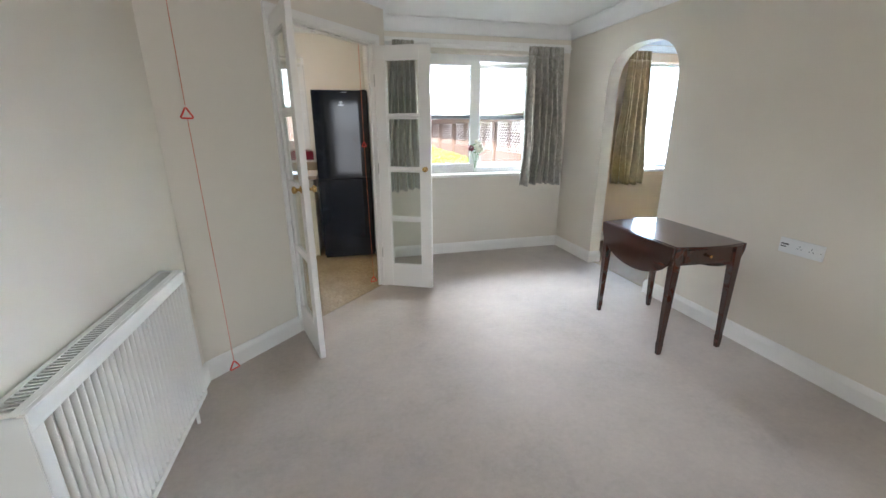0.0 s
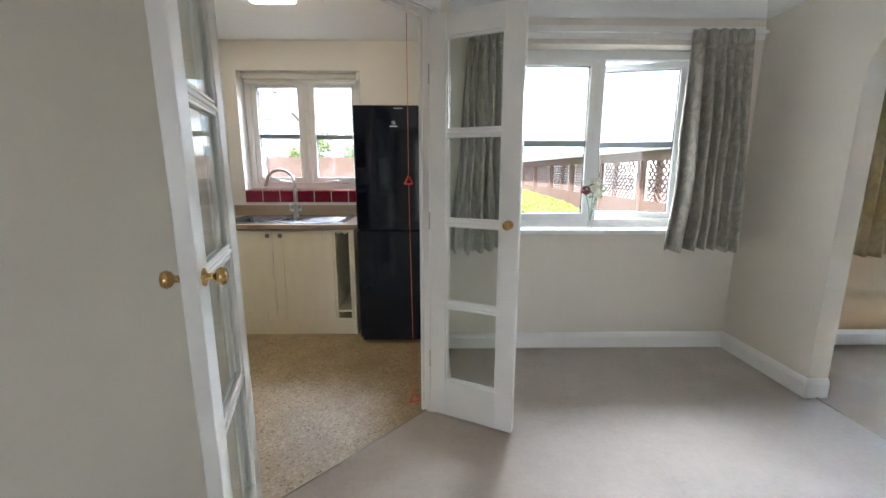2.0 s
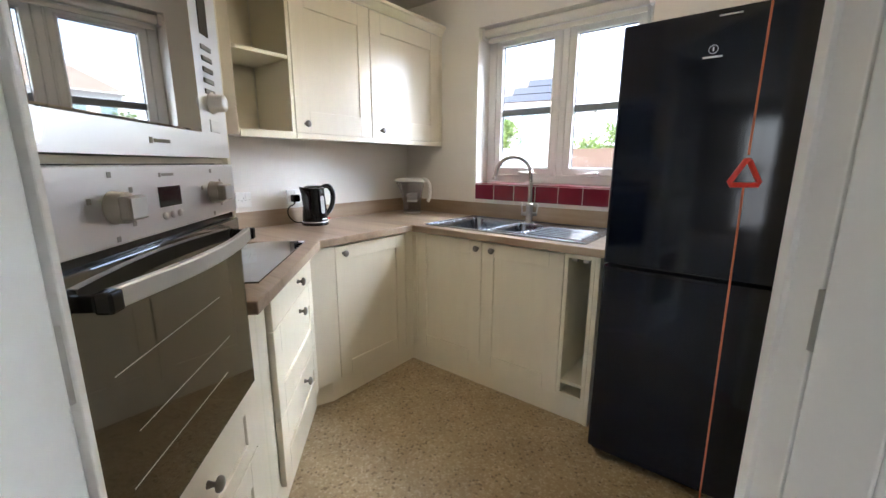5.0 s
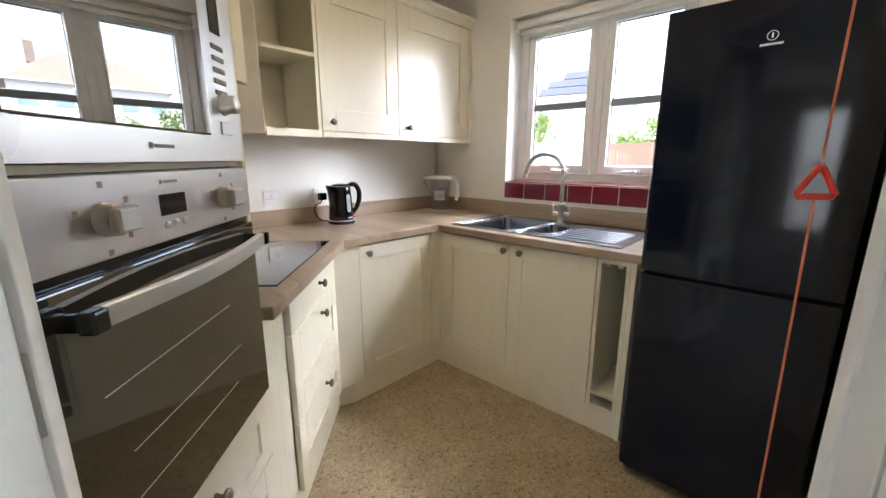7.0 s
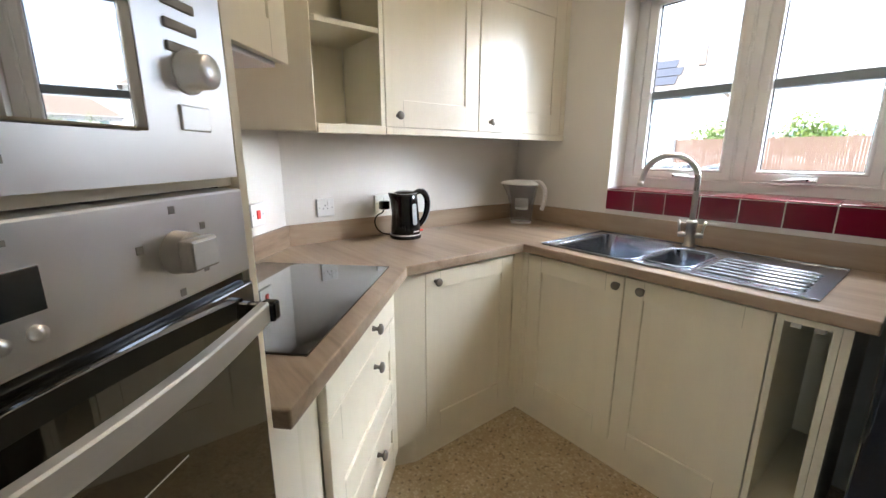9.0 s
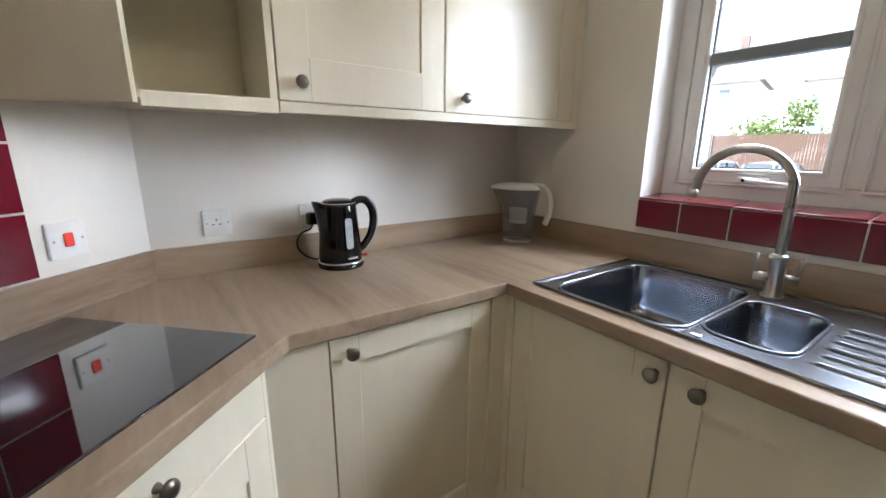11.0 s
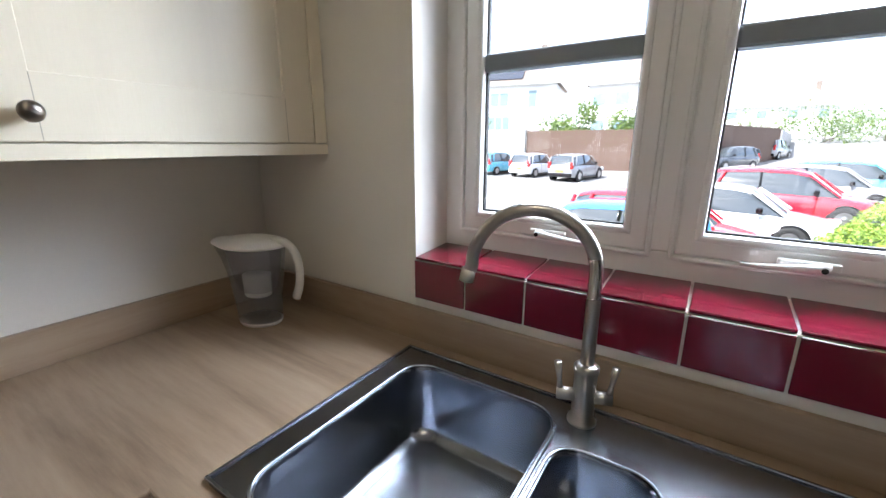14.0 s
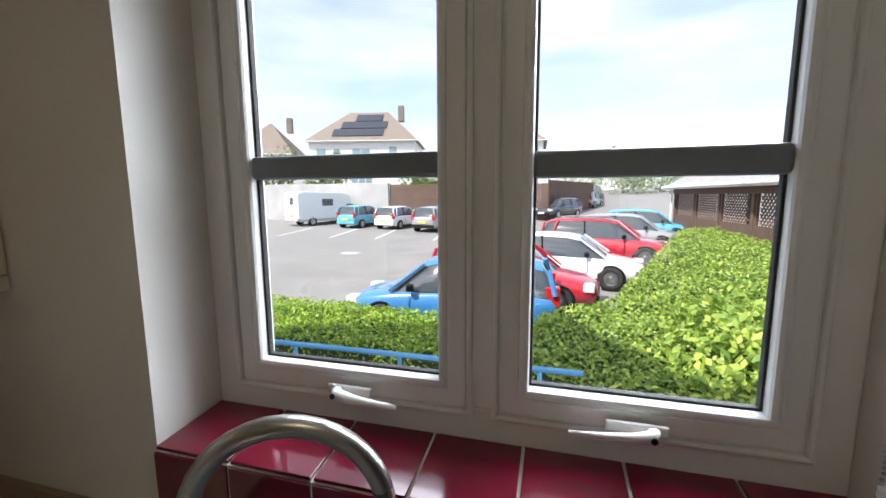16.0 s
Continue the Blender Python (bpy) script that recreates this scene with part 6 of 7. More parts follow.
# ground sheet
bm = bmesh.new()
rows = []
for y in (-400, -60, 0, 8, 14, 20, 26, 32, 45, 60, 80, 160, 900):
    rows.append([bm.verts.new((x, y, ground_z(y))) for x in (-900, -60, -20, 0, 20, 60, 900)])
for a_, c_ in zip(rows, rows[1:]):
    for i in range(6):
        bm.faces.new((a_[i], a_[i + 1], c_[i + 1], c_[i]))
solid("ground", bm, M["asphalt"], "pale sunlit tarmac of the car park", "car park", "structure")
solid("building_base", boxes(((-2.2, -3.7, -1.3), (5.5, 4.40, -0.121)), ((-2.12, 4.40, -1.3), (KE + 0.07, 5.31, -0.121))), M["brick"], "rendered foot of the building", "wall", "structure")
# unseen block over the flat, added to keep sun off hedge and south opening
solid("upper_shade_block", boxes(((-14, -6.2, H + 0.151), (5.6, 4.43, 5.4))), M["brick"], "unseen rendered block added to shade the hedge and the south opening", "wall", "structure")
# unseen sloped block, its outline set by the shadow edge wanted on the hedge
gb = prism([(-9.3, H + 0.151), (KE + 0.07, H + 0.151), (KE + 0.07, 2.9), (-0.6, 2.95), (-5.0, 7.94), (-9.3, 3.05)], 0, 0.88)
bmesh.ops.transform(gb, matrix=Matrix(((1, 0, 0, 0), (0, 0, 1, 4.431), (0, 1, 0, 0), (0, 0, 0, 1))), verts=gb.verts[:])
bmesh.ops.recalc_face_normals(gb, faces=gb.faces[:])
solid("sloped_shade_block", gb, M["brick"], "unseen sloped block added to cast the slanting shadow on the hedge", "wall", "structure")
for i, x in enumerate((-16.2, -12.7, -9.9, -6.6)):
    bm = bmesh.new()
    vs = [bm.verts.new((x + dx + (yy - 24) * -0.12, yy, ground_z(yy) + 0.004)) for yy in (24.5, 25.5, 26.5, 27.5, 28.5, 29.0) for dx in (0, 0.12)]
    for k in range(5):
        bm.faces.new((vs[2 * k], vs[2 * k + 1], vs[2 * k + 3], vs[2 * k + 2]))
    solid("bay_line", bm, M["line"], "worn white parking bay line", "road marking", "structure")
mh = thing("manhole_cover", "dark round manhole cover in the tarmac", "manhole", (-9.05, 20.1, ground_z(20.1)))
part("lid", lathe([(0, 0.008), (0.42, 0.008), (0.44, 0.0), (0, 0)], 28), M["greywall"], mh)


# ---- cars ----
def car(name, label, paint, at, heading, L=4.1, W=1.75, Ht=1.5, kind="hatch", lines=None):
    """A parked car: local x runs from tail to nose, on the ground at z 0."""
    c = thing(name, label, "car", at, heading, group="parked cars")
    h = W / 2
    belt = Ht * 0.60
    st = [(0.0, 0.42, belt * 0.93, 0.80), (0.02, 0.30, belt * 0.98, 0.90), (0.10, 0.24, belt, 0.97), (0.30, 0.22, belt * 0.99, 1.0), (0.55, 0.22, belt * 0.97, 1.0), (0.70, 0.22, belt * 0.95, 0.99), (0.80, 0.23, belt * 0.90, 0.97), (0.92, 0.25, belt * 0.80, 0.91), (0.985, 0.28, belt * 0.68, 0.80), (1.0, 0.36, belt * 0.58, 0.70)]
    b = bmesh.new()
    rows = []
    for t, zb, zt, k in st:
        w = h * k
        half = [(0, zb), (w * 0.90, zb), (w * 0.98, zb + 0.12), (w, zb + (zt - zb) * 0.55), (w * 0.96, zt - 0.05), (w * 0.88, zt), (w * 0.45, zt + 0.035), (0, zt + 0.045)]
        full = half + [(-y, z) for y, z in half[-2:0:-1]]
        rows.append([b.verts.new((t * L, y, z)) for y, z in full])
    n = len(rows[0])
    for r0, r1 in zip(rows, rows[1:]):
        for i in range(n):
            b.faces.new((r0[i], r0[(i + 1) % n], r1[(i + 1) % n], r1[i]))
    b.faces.new(rows[0])
    b.faces.new(rows[-1])
    bmesh.ops.recalc_face_normals(b, faces=b.faces[:])
    body = part("body", b, paint, c, smooth=True)
    # greenhouse
    gs = [(0.015, belt * 0.99, 0.86, 0.0), (0.07, Ht * 0.93, 0.80, 1), (0.14, Ht * 0.975, 0.78, 1), (0.35, Ht, 0.77, 1), (0.52, Ht * 0.985, 0.76, 1), (0.60, Ht * 0.94, 0.76, 1), (0.76, belt * 0.96, 0.84, 0)]

    def cabin(grow, which):
        g = bmesh.new()
        rr = []
        for t, z, k, top in gs:
            w1, w0 = h * k + grow, h * 0.90 + grow
            if not top:
                row = [(w1, belt * 0.9), (w1, z - 0.01), (w1 * 0.8, z + grow), (0, z + 0.01 + grow)]
            else:
                row = [(w0, belt * 0.95), (w1 * 0.95, z - 0.07), (w1 * 0.82, z - 0.01 + grow), (0, z + 0.015 + grow)]
            full = row + [(-y, q) for y, q in row[-2::-1]]
            rr.append([g.verts.new((t * L, y, q)) for y, q in full])
        for i0, (r0, r1) in enumerate(zip(rr, rr[1:])):
            for i in range(6):
                if which == "roof" and (i in (0, 5) or i0 in (0, len(gs) - 2)):
                    continue
                g.faces.new((r0[i], r0[i + 1], r1[i + 1], r1[i]))
        bmesh.ops.recalc_face_normals(g, faces=g.faces[:])
        return g
    part("windows", cabin(0.0, "all"), M["carglass"], c, "dark car window glass", smooth=True)
    part("roof", cabin(0.008, "roof"), paint, c, smooth=True)
    for s in (-1, 1):
        y1, y0 = s * h * 0.77, s * h * 0.905
        for ta, za, tb, zb, r in ((0.60, Ht * 0.93, 0.765, belt * 0.97, 0.028), (0.36, Ht * 0.955, 0.37, belt * 0.98, 0.03), (0.05, Ht * 0.90, 0.02, belt, 0.05), (0.16, Ht * 0.94, 0.11, belt, 0.045)):
            part("pillar", tube([(ta * L, y1 * (0.97 if za > belt else 1), za), (tb * L, y0, zb)], r, 6), paint if r != 0.03 else M["blackplastic"], c)
        wx = (0.195 * L, 0.80 * L)
        for x in wx:
            wr = 0.31 if kind != "suv" else 0.345
            ar = part("wheel_arch", lathe([(wr + 0.05, -0.02), (wr + 0.055, 0.0), (wr + 0.03, 0.012), (0, 0.012)], 24, pose(x, s * (h - 0.035), wr, -90 * s)), M["blackplastic"], c)
            wl = part("wheel", lathe([(wr * 0.55, 0.0), (wr * 0.62, 0.02), (wr * 0.95, 0.022), (wr, 0.0), (wr, -0.16), (wr * 0.6, -0.16)], 24, pose(x, s * (h - 0.005), wr, -90 * s)), M["tyre"], c, smooth=True)
            b = lathe([(0, 0.012), (0.05, 0.014), (0.06, 0.006), (wr * 0.62, 0.012), (wr * 0.66, 0.02), (wr * 0.66, 0.0)], 20, pose(x, s * (h - 0.005), wr, -90 * s))
            part("rim", b, M["rim"], wl, "alloy rim", smooth=True)
        part("door_mirror", (lambda q: q)(boxes(((0.655 * L - 0.07, s * (h + 0.02) - 0.07, belt + 0.0), (0.655 * L + 0.06, s * (h + 0.02) + 0.07, belt + 0.14)), bev=0.03)), M["blackplastic"], c)
        part("head_lamp", boxes(((0.925 * L, s * h * 0.72 - 0.16, belt * 0.60), (0.985 * L, s * h * 0.72 + 0.14, belt * 0.80)), bev=0.03), M["clearlamp"], c, "clear head lamp")
        part("tail_lamp", boxes(((-0.01, s * h * 0.78 - 0.10, belt * 0.78), (0.06 * L, s * h * 0.80 + 0.07, belt * 1.18 if kind != "saloon" else belt)), bev=0.03), M["redlamp"], c, "red tail lamp")
        part("door_line", boxes(((0.37 * L - 0.004, s * (h - 0.002) - 0.006, 0.35), (0.37 * L + 0.004, s * (h - 0.002) + 0.006, belt * 0.95)), ((0.66 * L - 0.004, s * (h - 0.006) - 0.006, 0.35), (0.66 * L + 0.004, s * (h - 0.006) + 0.006, belt * 0.93))), M["blackplastic"], c)
        part("door_handle", boxes(((0.40 * L, s * h - 0.01, belt * 0.80), (0.445 * L, s * h + 0.018, belt * 0.83)), bev=0.006), paint, c)
        part("sill", boxes(((0.28 * L, s * h * 0.97 - 0.02, 0.19), (0.72 * L, s * h * 0.97 + 0.012, 0.28)), bev=0.01), M["blackplastic"], c)
    part("rear_bumper", boxes(((-0.03, -h * 0.86, 0.30), (0.10, h * 0.86, 0.50)), bev=0.04), M["blackplastic"] if kind == "suv" else paint, c)
    part("front_bumper", boxes(((L * 0.965, -h * 0.72, 0.24), (L + 0.03, h * 0.72, 0.45)), bev=0.04), M["blackplastic"], c)
    part("number_plate", boxes(((-0.042, -0.26, belt * 0.60), (-0.005, 0.26, belt * 0.60 + 0.11))), M["plate_y"], c, "yellow plate")
    part("number_plate", boxes(((L + 0.02, -0.26, 0.36), (L + 0.034, 0.26, 0.47))), M["plastic"], c, "white plate")
    if lines:
        for s in (-1, 1):
            part("roof_rail", tube([(0.12 * L, s * h * 0.66, Ht * 0.985), (0.2 * L, s * h * 0.66, Ht + 0.03), (0.5 * L, s * h * 0.66, Ht + 0.025), (0.56 * L, s * h * 0.66, Ht * 0.97)], 0.018, 6), M["rim"], c)
    return c


def paint(name, color, rough=0.25):
    return surface(name, color, rough, vary=0.04, relief=0.0, coat=1.0)


P_blue, P_red, P_white = paint("metallic_blue_paint", (0.05, 0.20, 0.45)), paint("red_car_paint", (0.45, 0.012, 0.03)), paint("white_car_paint", (0.75, 0.76, 0.78))
P_sky, P_silver, P_dark = paint("light_blue_paint", (0.10, 0.38, 0.52)), paint("silver_grey_paint", (0.30, 0.30, 0.31)), paint("charcoal_paint", (0.05, 0.055, 0.065))
gz = ground_z
car("parked_car", "blue hatchback parked beyond the hedge", P_blue, (-0.55, 12.5, gz(12.5)), 183, 4.15, 1.76, 1.50)
car("parked_car", "bright red hatchback with its bonnet towards the hedge", P_red, (-3.55, 14.75, gz(14.6)), -8, 4.0, 1.74, 1.46)
car("parked_car", "white saloon parked between red cars", P_white, (-2.35, 17.3, gz(17)), -10, 4.3, 1.78, 1.44)
car("parked_car", "red estate with roof rails and chrome trim", P_red, (-1.0, 20.6, gz(20.5)), -12, 4.5, 1.82, 1.60, "suv", True)
car("parked_car", "silver-blue hatchback at the end of the row", P_silver, (0.6, 24.2, gz(24)), -12, 4.2, 1.78, 1.50)
car("parked_car", "pale blue hatchback at the end of the row", P_sky, (2.0, 27.2, gz(27)), -12, 4.1, 1.76, 1.50)
car("parked_car", "light blue hatchback parked at the far fence", P_sky, (-14.1, 28.9, gz(29)), 80, 3.8, 1.72, 1.56)
car("parked_car", "white hatchback parked at the far fence", P_white, (-11.2, 28.6, gz(28.6)), 80, 3.8, 1.70, 1.52)
car("parked_car", "silver-grey crossover parked at the far fence", P_silver, (-8.2, 27.5, gz(27.5)), 78, 4.1, 1.78, 1.58, "suv")
car("parked_car", "charcoal hatchback standing at the far side", P_dark, (1.0, 38.3, gz(38.3)), 235, 4.2, 1.78, 1.50)
car("parked_car", "grey crossover standing on the rising road", P_silver, (2.2, 45.5, gz(45.5)), 70, 4.3, 1.80, 1.62, "suv")


def camper(at, heading):
    c = thing("camper_van", "white coach-built camper van parked by the wall", "camper van", at, heading)
    wt_ = P_white
    side = [(0, 0.55), (0.0, 2.30), (0.25, 2.48), (3.6, 2.42), (4.3, 2.25), (4.45, 1.75), (3.95, 1.6), (3.9, 0.5), (0.2, 0.45)]
    b = prism(side, -1.05, 1.05)
    bmesh.ops.transform(b, matrix=Matrix(((1, 0, 0, 0), (0, 0, 1, 0), (0, 1, 0, 0), (0, 0, 0, 1))), verts=b.verts[:])
    bmesh.ops.recalc_face_normals(b, faces=b.faces[:])
    soften(part("body", b, wt_, c), 0.06, 3)
    cab = [(3.85, 0.35), (3.85, 1.7), (4.35, 1.72), (4.95, 1.15), (5.5, 1.0), (5.6, 0.6), (5.5, 0.35)]
    b = prism(cab, -0.95, 0.95)
    bmesh.ops.transform(b, matrix=Matrix(((1, 0, 0, 0), (0, 0, 1, 0), (0, 1, 0, 0), (0, 0, 0, 1))), verts=b.verts[:])
    bmesh.ops.recalc_face_normals(b, faces=b.faces[:])
    soften(part("cab", b, wt_, c), 0.05, 3)
    for s in (-1, 1):
        part("side_window", boxes(((1.9, s * 1.05 - 0.02, 1.45), (2.8, s * 1.05 + 0.02, 1.95)), bev=0.015), M["carglass"], c)
        part("cab_window", boxes(((4.05, s * 0.95 - 0.015, 1.1), (4.7, s * 0.95 + 0.015, 1.55)), bev=0.012), M["carglass"], c)
        part("skirt", boxes(((0.1, s * 1.0 - 0.03, 0.32), (3.85, s * 1.0 + 0.03, 0.62)), bev=0.02), M["greywall"], c)
        for x in (1.1, 4.8):
            w = part("wheel", lathe([(0.18, 0.0), (0.2, 0.02), (0.31, 0.02), (0.33, 0.0), (0.33, -0.18), (0.2, -0.18)], 22, pose(x, s * 1.03, 0.33, -90 * s)), M["tyre"], c, smooth=True)
            part("rim", lathe([(0, 0.015), (0.05, 0.015), (0.19, 0.008), (0.2, 0.02)], 18, pose(x, s * 1.03, 0.33, -90 * s)), M["rim"], w, smooth=True)
    part("rear_window", boxes(((-0.03, -0.35, 1.55), (0.02, 0.15, 2.05)), bev=0.015), M["carglass"], c)
    part("rear_bumper", boxes(((-0.08, -0.95, 0.35), (0.08, 0.95, 0.55)), bev=0.03), M["greywall"], c)
    part("number_plate", boxes(((-0.095, -0.26, 0.72), (-0.0, 0.26, 0.84))), M["plate_y"], c, "yellow plate")


camper((-18.9, 29.8, gz(30)), 62)


# ---- hedges, trees ----
def leaves_object(name, label, category, points, normals, size, material, seed, kind="stuff", core=None):
    rs = np.random.RandomState(seed)
    p, nrm = np.asarray(points), np.asarray(normals)
    n = len(p)
    d = nrm + rs.normal(0, 0.75, (n, 3))
    d /= np.linalg.norm(d, axis=1)[:, None]
    ref = rs.normal(0, 1, (n, 3))
    s = np.cross(d, ref)
    s /= np.linalg.norm(s, axis=1)[:, None]
    u = np.cross(d, s)
    k = (size * rs.uniform(0.6, 1.35, n))[:, None]
    v = np.stack([p - u * k, p + s * k * 0.55, p + u * k, p - s * k * 0.55], 1).reshape(-1, 3)
    f = np.arange(4 * n).reshape(-1, 4)
    me = bpy.data.meshes.new(name)
    me.from_pydata(v.tolist(), [], f.tolist())
    me.materials.append(material)
    ob = new(name, me)
    return tagged(ob, label, category, kind=kind)


def hedge(name, label, outline, z0, top, n, size, material, seed):
    """A clipped hedge over a polygon on the plan; top(x, y) is its height."""
    rs = np.random.RandomState(seed)
    o = np.array(outline)
    xs, ys = o[:, 0], o[:, 1]
    out_p, out_n = [], []
    count = 0
    nxt = np.roll(o, -1, 0)

    def inside(x, y):
        r = False
        for (ax, ay), (bx, by) in zip(o, nxt):
            if (ay > y) != (by > y) and x < (bx - ax) * (y - ay) / (by - ay) + ax:
                r = not r
        return r
    while count < n * 0.68:
        x, y = rs.uniform(xs.min(), xs.max()), rs.uniform(ys.min(), ys.max())
        if rs.uniform() > min(1.0, (9.5 / max(y, 5)) ** 2.2 + 0.12):
            continue
        if inside(x, y):
            b = 0.09 * noise.noise(Vector((x * 1.7, y * 1.7, seed))) + 0.05 * noise.noise(Vector((x * 6, y * 6, seed)))
            out_p.append((x, y, top(x, y) + b + rs.uniform(-0.07, 0.05)))
            out_n.append((0, 0, 1))
            count += 1
    per = np.linalg.norm(nxt - o, axis=1)
    while count < n:
        i = rs.choice(len(o), p=per / per.sum())
        t = rs.uniform()
        x, y = o[i] + (nxt[i] - o[i]) * t
        nx, ny = (nxt[i] - o[i])[1] / per[i], -(nxt[i] - o[i])[0] / per[i]
        tz = top(x, y)
        z = z0 + (tz - z0) * rs.uniform(0.0, 1.03) ** 0.7
        b = 0.08 * noise.noise(Vector((x * 2, y * 2, z * 2))) + rs.uniform(-0.06, 0.04)
        out_p.append((x + nx * b, y + ny * b, z))
        out_n.append((nx, ny, 0.3))
        count += 1
    ob = leaves_object(name, label, "hedge", out_p, out_n, size, material, seed)
    # solid filler under the leaves, coloured dark for the shade between them
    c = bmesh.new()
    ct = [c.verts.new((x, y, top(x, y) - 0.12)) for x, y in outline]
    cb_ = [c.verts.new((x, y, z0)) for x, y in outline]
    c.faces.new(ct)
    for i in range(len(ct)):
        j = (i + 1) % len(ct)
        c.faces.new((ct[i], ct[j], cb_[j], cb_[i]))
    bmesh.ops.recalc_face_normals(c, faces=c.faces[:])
    core = part("hedge_shade_core", c, M["hedgeshade"], ob)
    return ob


hedge("hedge_low", "low clipped green hedge behind the blue rail", [(-9.0, 8.75), (-0.9, 8.75), (-0.7, 10.1), (-4.0, 10.4), (-9.0, 10.5)], -1.25, lambda x, y: -0.24 - 0.012 * x, 36000, 0.027, M["hedge"], 11)
hedge("hedge_tall", "bushy sunlit yellow-green hedge running away from the window", [(-0.95, 8.35), (0.2, 7.75), (2.2, 7.4), (3.7, 9.0), (4.4, 14.0), (4.55, 20.0), (3.6, 19.6), (0.2, 10.6), (-0.8, 10.0)], -1.25, lambda x, y: -0.04 + 0.11 * max(0, min(3, x + 0.4)) + 0.012 * (y - 8), 60000, 0.029, M["hedge2"], 12)
rnd = np.random.RandomState(3)
pp, nn = [], []
for i in range(3200):
    a, r = rnd.uniform(0, 6.28), rnd.uniform(0, 1) ** 0.5
    x, y = 1.15 + 0.75 * r * math.cos(a), 8.5 + 1.7 * r * math.sin(a)
    pp.append((x, y, 0.1 + 0.42 * (1 - r * r) + rnd.uniform(-0.3, 0.08) + 0.12 * noise.noise(Vector((x * 3, y * 3, 1)))))
    nn.append((math.cos(a) * r, math.sin(a) * r, 0.8))
leaves_object("shrub", "loose sunlit shrub growing out of the hedge", "shrub", pp, nn, 0.05, M["hedge2"], 13)

rl = thing("handrail", "blue painted steel handrail along the path", "railing")
part("top_rail", tube([(-9, 7.7, 0.18), (-0.42, 7.7, 0.18)], 0.024, 10), M["bluerail"], rl, smooth=True)
for x in (-8.6, -7.2, -5.8, -4.4, -3.0, -1.95, -0.75):
    part("post", tube([(x, 7.7, -1.26), (x, 7.7, 0.17)], 0.02, 8), M["bluerail"], rl, smooth=True)


def tree(at, height, spread, seed, material, n=2600):
    rs = np.random.RandomState(seed)
    t = thing("tree", "leafy garden tree in the distance", "tree", at, group="trees")
    part("trunk", tube([(0, 0, -0.3), (0.05, 0.02, height * 0.3), (0.0, 0.1, height * 0.55)], [0.14, 0.1, 0.06], 8), M["bark"], t)
    pts, nrm = [], []
    for k in range(9):
        a = rs.uniform(0, 6.28)
        e = Vector((math.cos(a) * spread * rs.uniform(0.2, 0.75), math.sin(a) * spread * rs.uniform(0.2, 0.75), height * rs.uniform(0.5, 0.95)))
        part("limb", tube([(0, 0.05, height * rs.uniform(0.25, 0.5)), e * 0.6 + Vector((0, 0, height * 0.12)), e], [0.05, 0.03, 0.012], 6), M["bark"], t)
        r = spread * rs.uniform(0.3, 0.5)
        for q in range(n // 9):
            d = rs.normal(0, 1, 3)
            d /= np.linalg.norm(d)
            pts.append(np.array(e) + d * r * rs.uniform(0.5, 1.05))
            nrm.append(d)
    ob = leaves_object("crown", "", "", pts, nrm, 0.13, material, seed, kind="")
    ob.parent = t
    return t


tree((-27.5, 39.0, -0.4), 6.5, 3.2, 21, M["tree"])
tree((-20.5, 38.0, -0.3), 5.6, 2.8, 22, M["tree"])
tree((-11.5, 40.0, -0.4), 5.0, 2.6, 23, M["tree"])
tree((-7.0, 42.5, -0.4), 4.6, 2.6, 24, M["tree"])
tree((9.5, 70.0, 0.2), 4.6, 5.0, 25, M["tree"])
tree((15.0, 72.0, 0.0), 5.0, 5.5, 26, M["tree"])
tree((4.0, 78.0, 0.4), 4.8, 5.0, 27, M["tree"])
tree((22.0, 60.0, 0.0), 5.0, 5.0, 28, M["tree"])

# ---- fences and walls of the car park ----
def board_fence(name, label, p0, p1, z0, z1, material, pitch=0.15):
    p0, p1 = Vector(p0), Vector(p1)
    d = p1 - p0
    n = int(d.length / pitch)
    f = thing(name, label, "fence", (p0.x, p0.y, 0), math.degrees(math.atan2(d.y, d.x)))
    rs = random.Random(n)
    me = None
    protos = []
    for k in range(3):
        b = boxes(((0.006, -0.012, 0), (pitch - 0.004, 0.012, z1 - z0 - 0.05 * k / 3)), bev=0.003)
        me = bpy.data.meshes.new("board")
        b.to_mesh(me)
        b.free()
        me.materials.append(material)
        protos.append(me)
    for i in range(n):
        ob = new("board", protos[rs.randrange(3)])
        ob.parent = f
        ob.matrix_basis = pose(i * pitch, rs.uniform(-0.006, 0.006), z0)
    for k in range(0, n, 12):
        part("post", boxes(((k * pitch - 0.05, 0.01, z0), (k * pitch + 0.05, 0.11, z1 + 0.06)), bev=0.005), material, f)
    part("rail", boxes(((0, 0.012, z0 + 0.4), (d.length, 0.05, z0 + 0.5)), ((0, 0.012, z1 - 0.5), (d.length, 0.05, z1 - 0.4))), material, f)
    return f


board_fence("board_fence", "tall brown close-boarded fence behind the parked cars", (-13.0, 34.2), (-0.9, 35.6), -0.45, 2.45, M["brownwood"])
board_fence("board_fence", "dark brown close-boarded fence along the rising road", (-0.9, 35.7), (3.2, 46.5), -0.3, 2.7, M["brownwood"])
solid("boundary_wall", boxes(((-34, 34.0, -0.8), (-13.1, 34.3, 2.55)), bev=0.01), M["greywall"], "weathered grey boundary wall of the car park", "wall", "structure")
solid("kerb_wall", wall_mesh((3.3, 46.6), (6.5, 70.0), 0.3, -0.3, 2.6), M["greywall"], "low grey wall along the rising road", "wall", "structure")


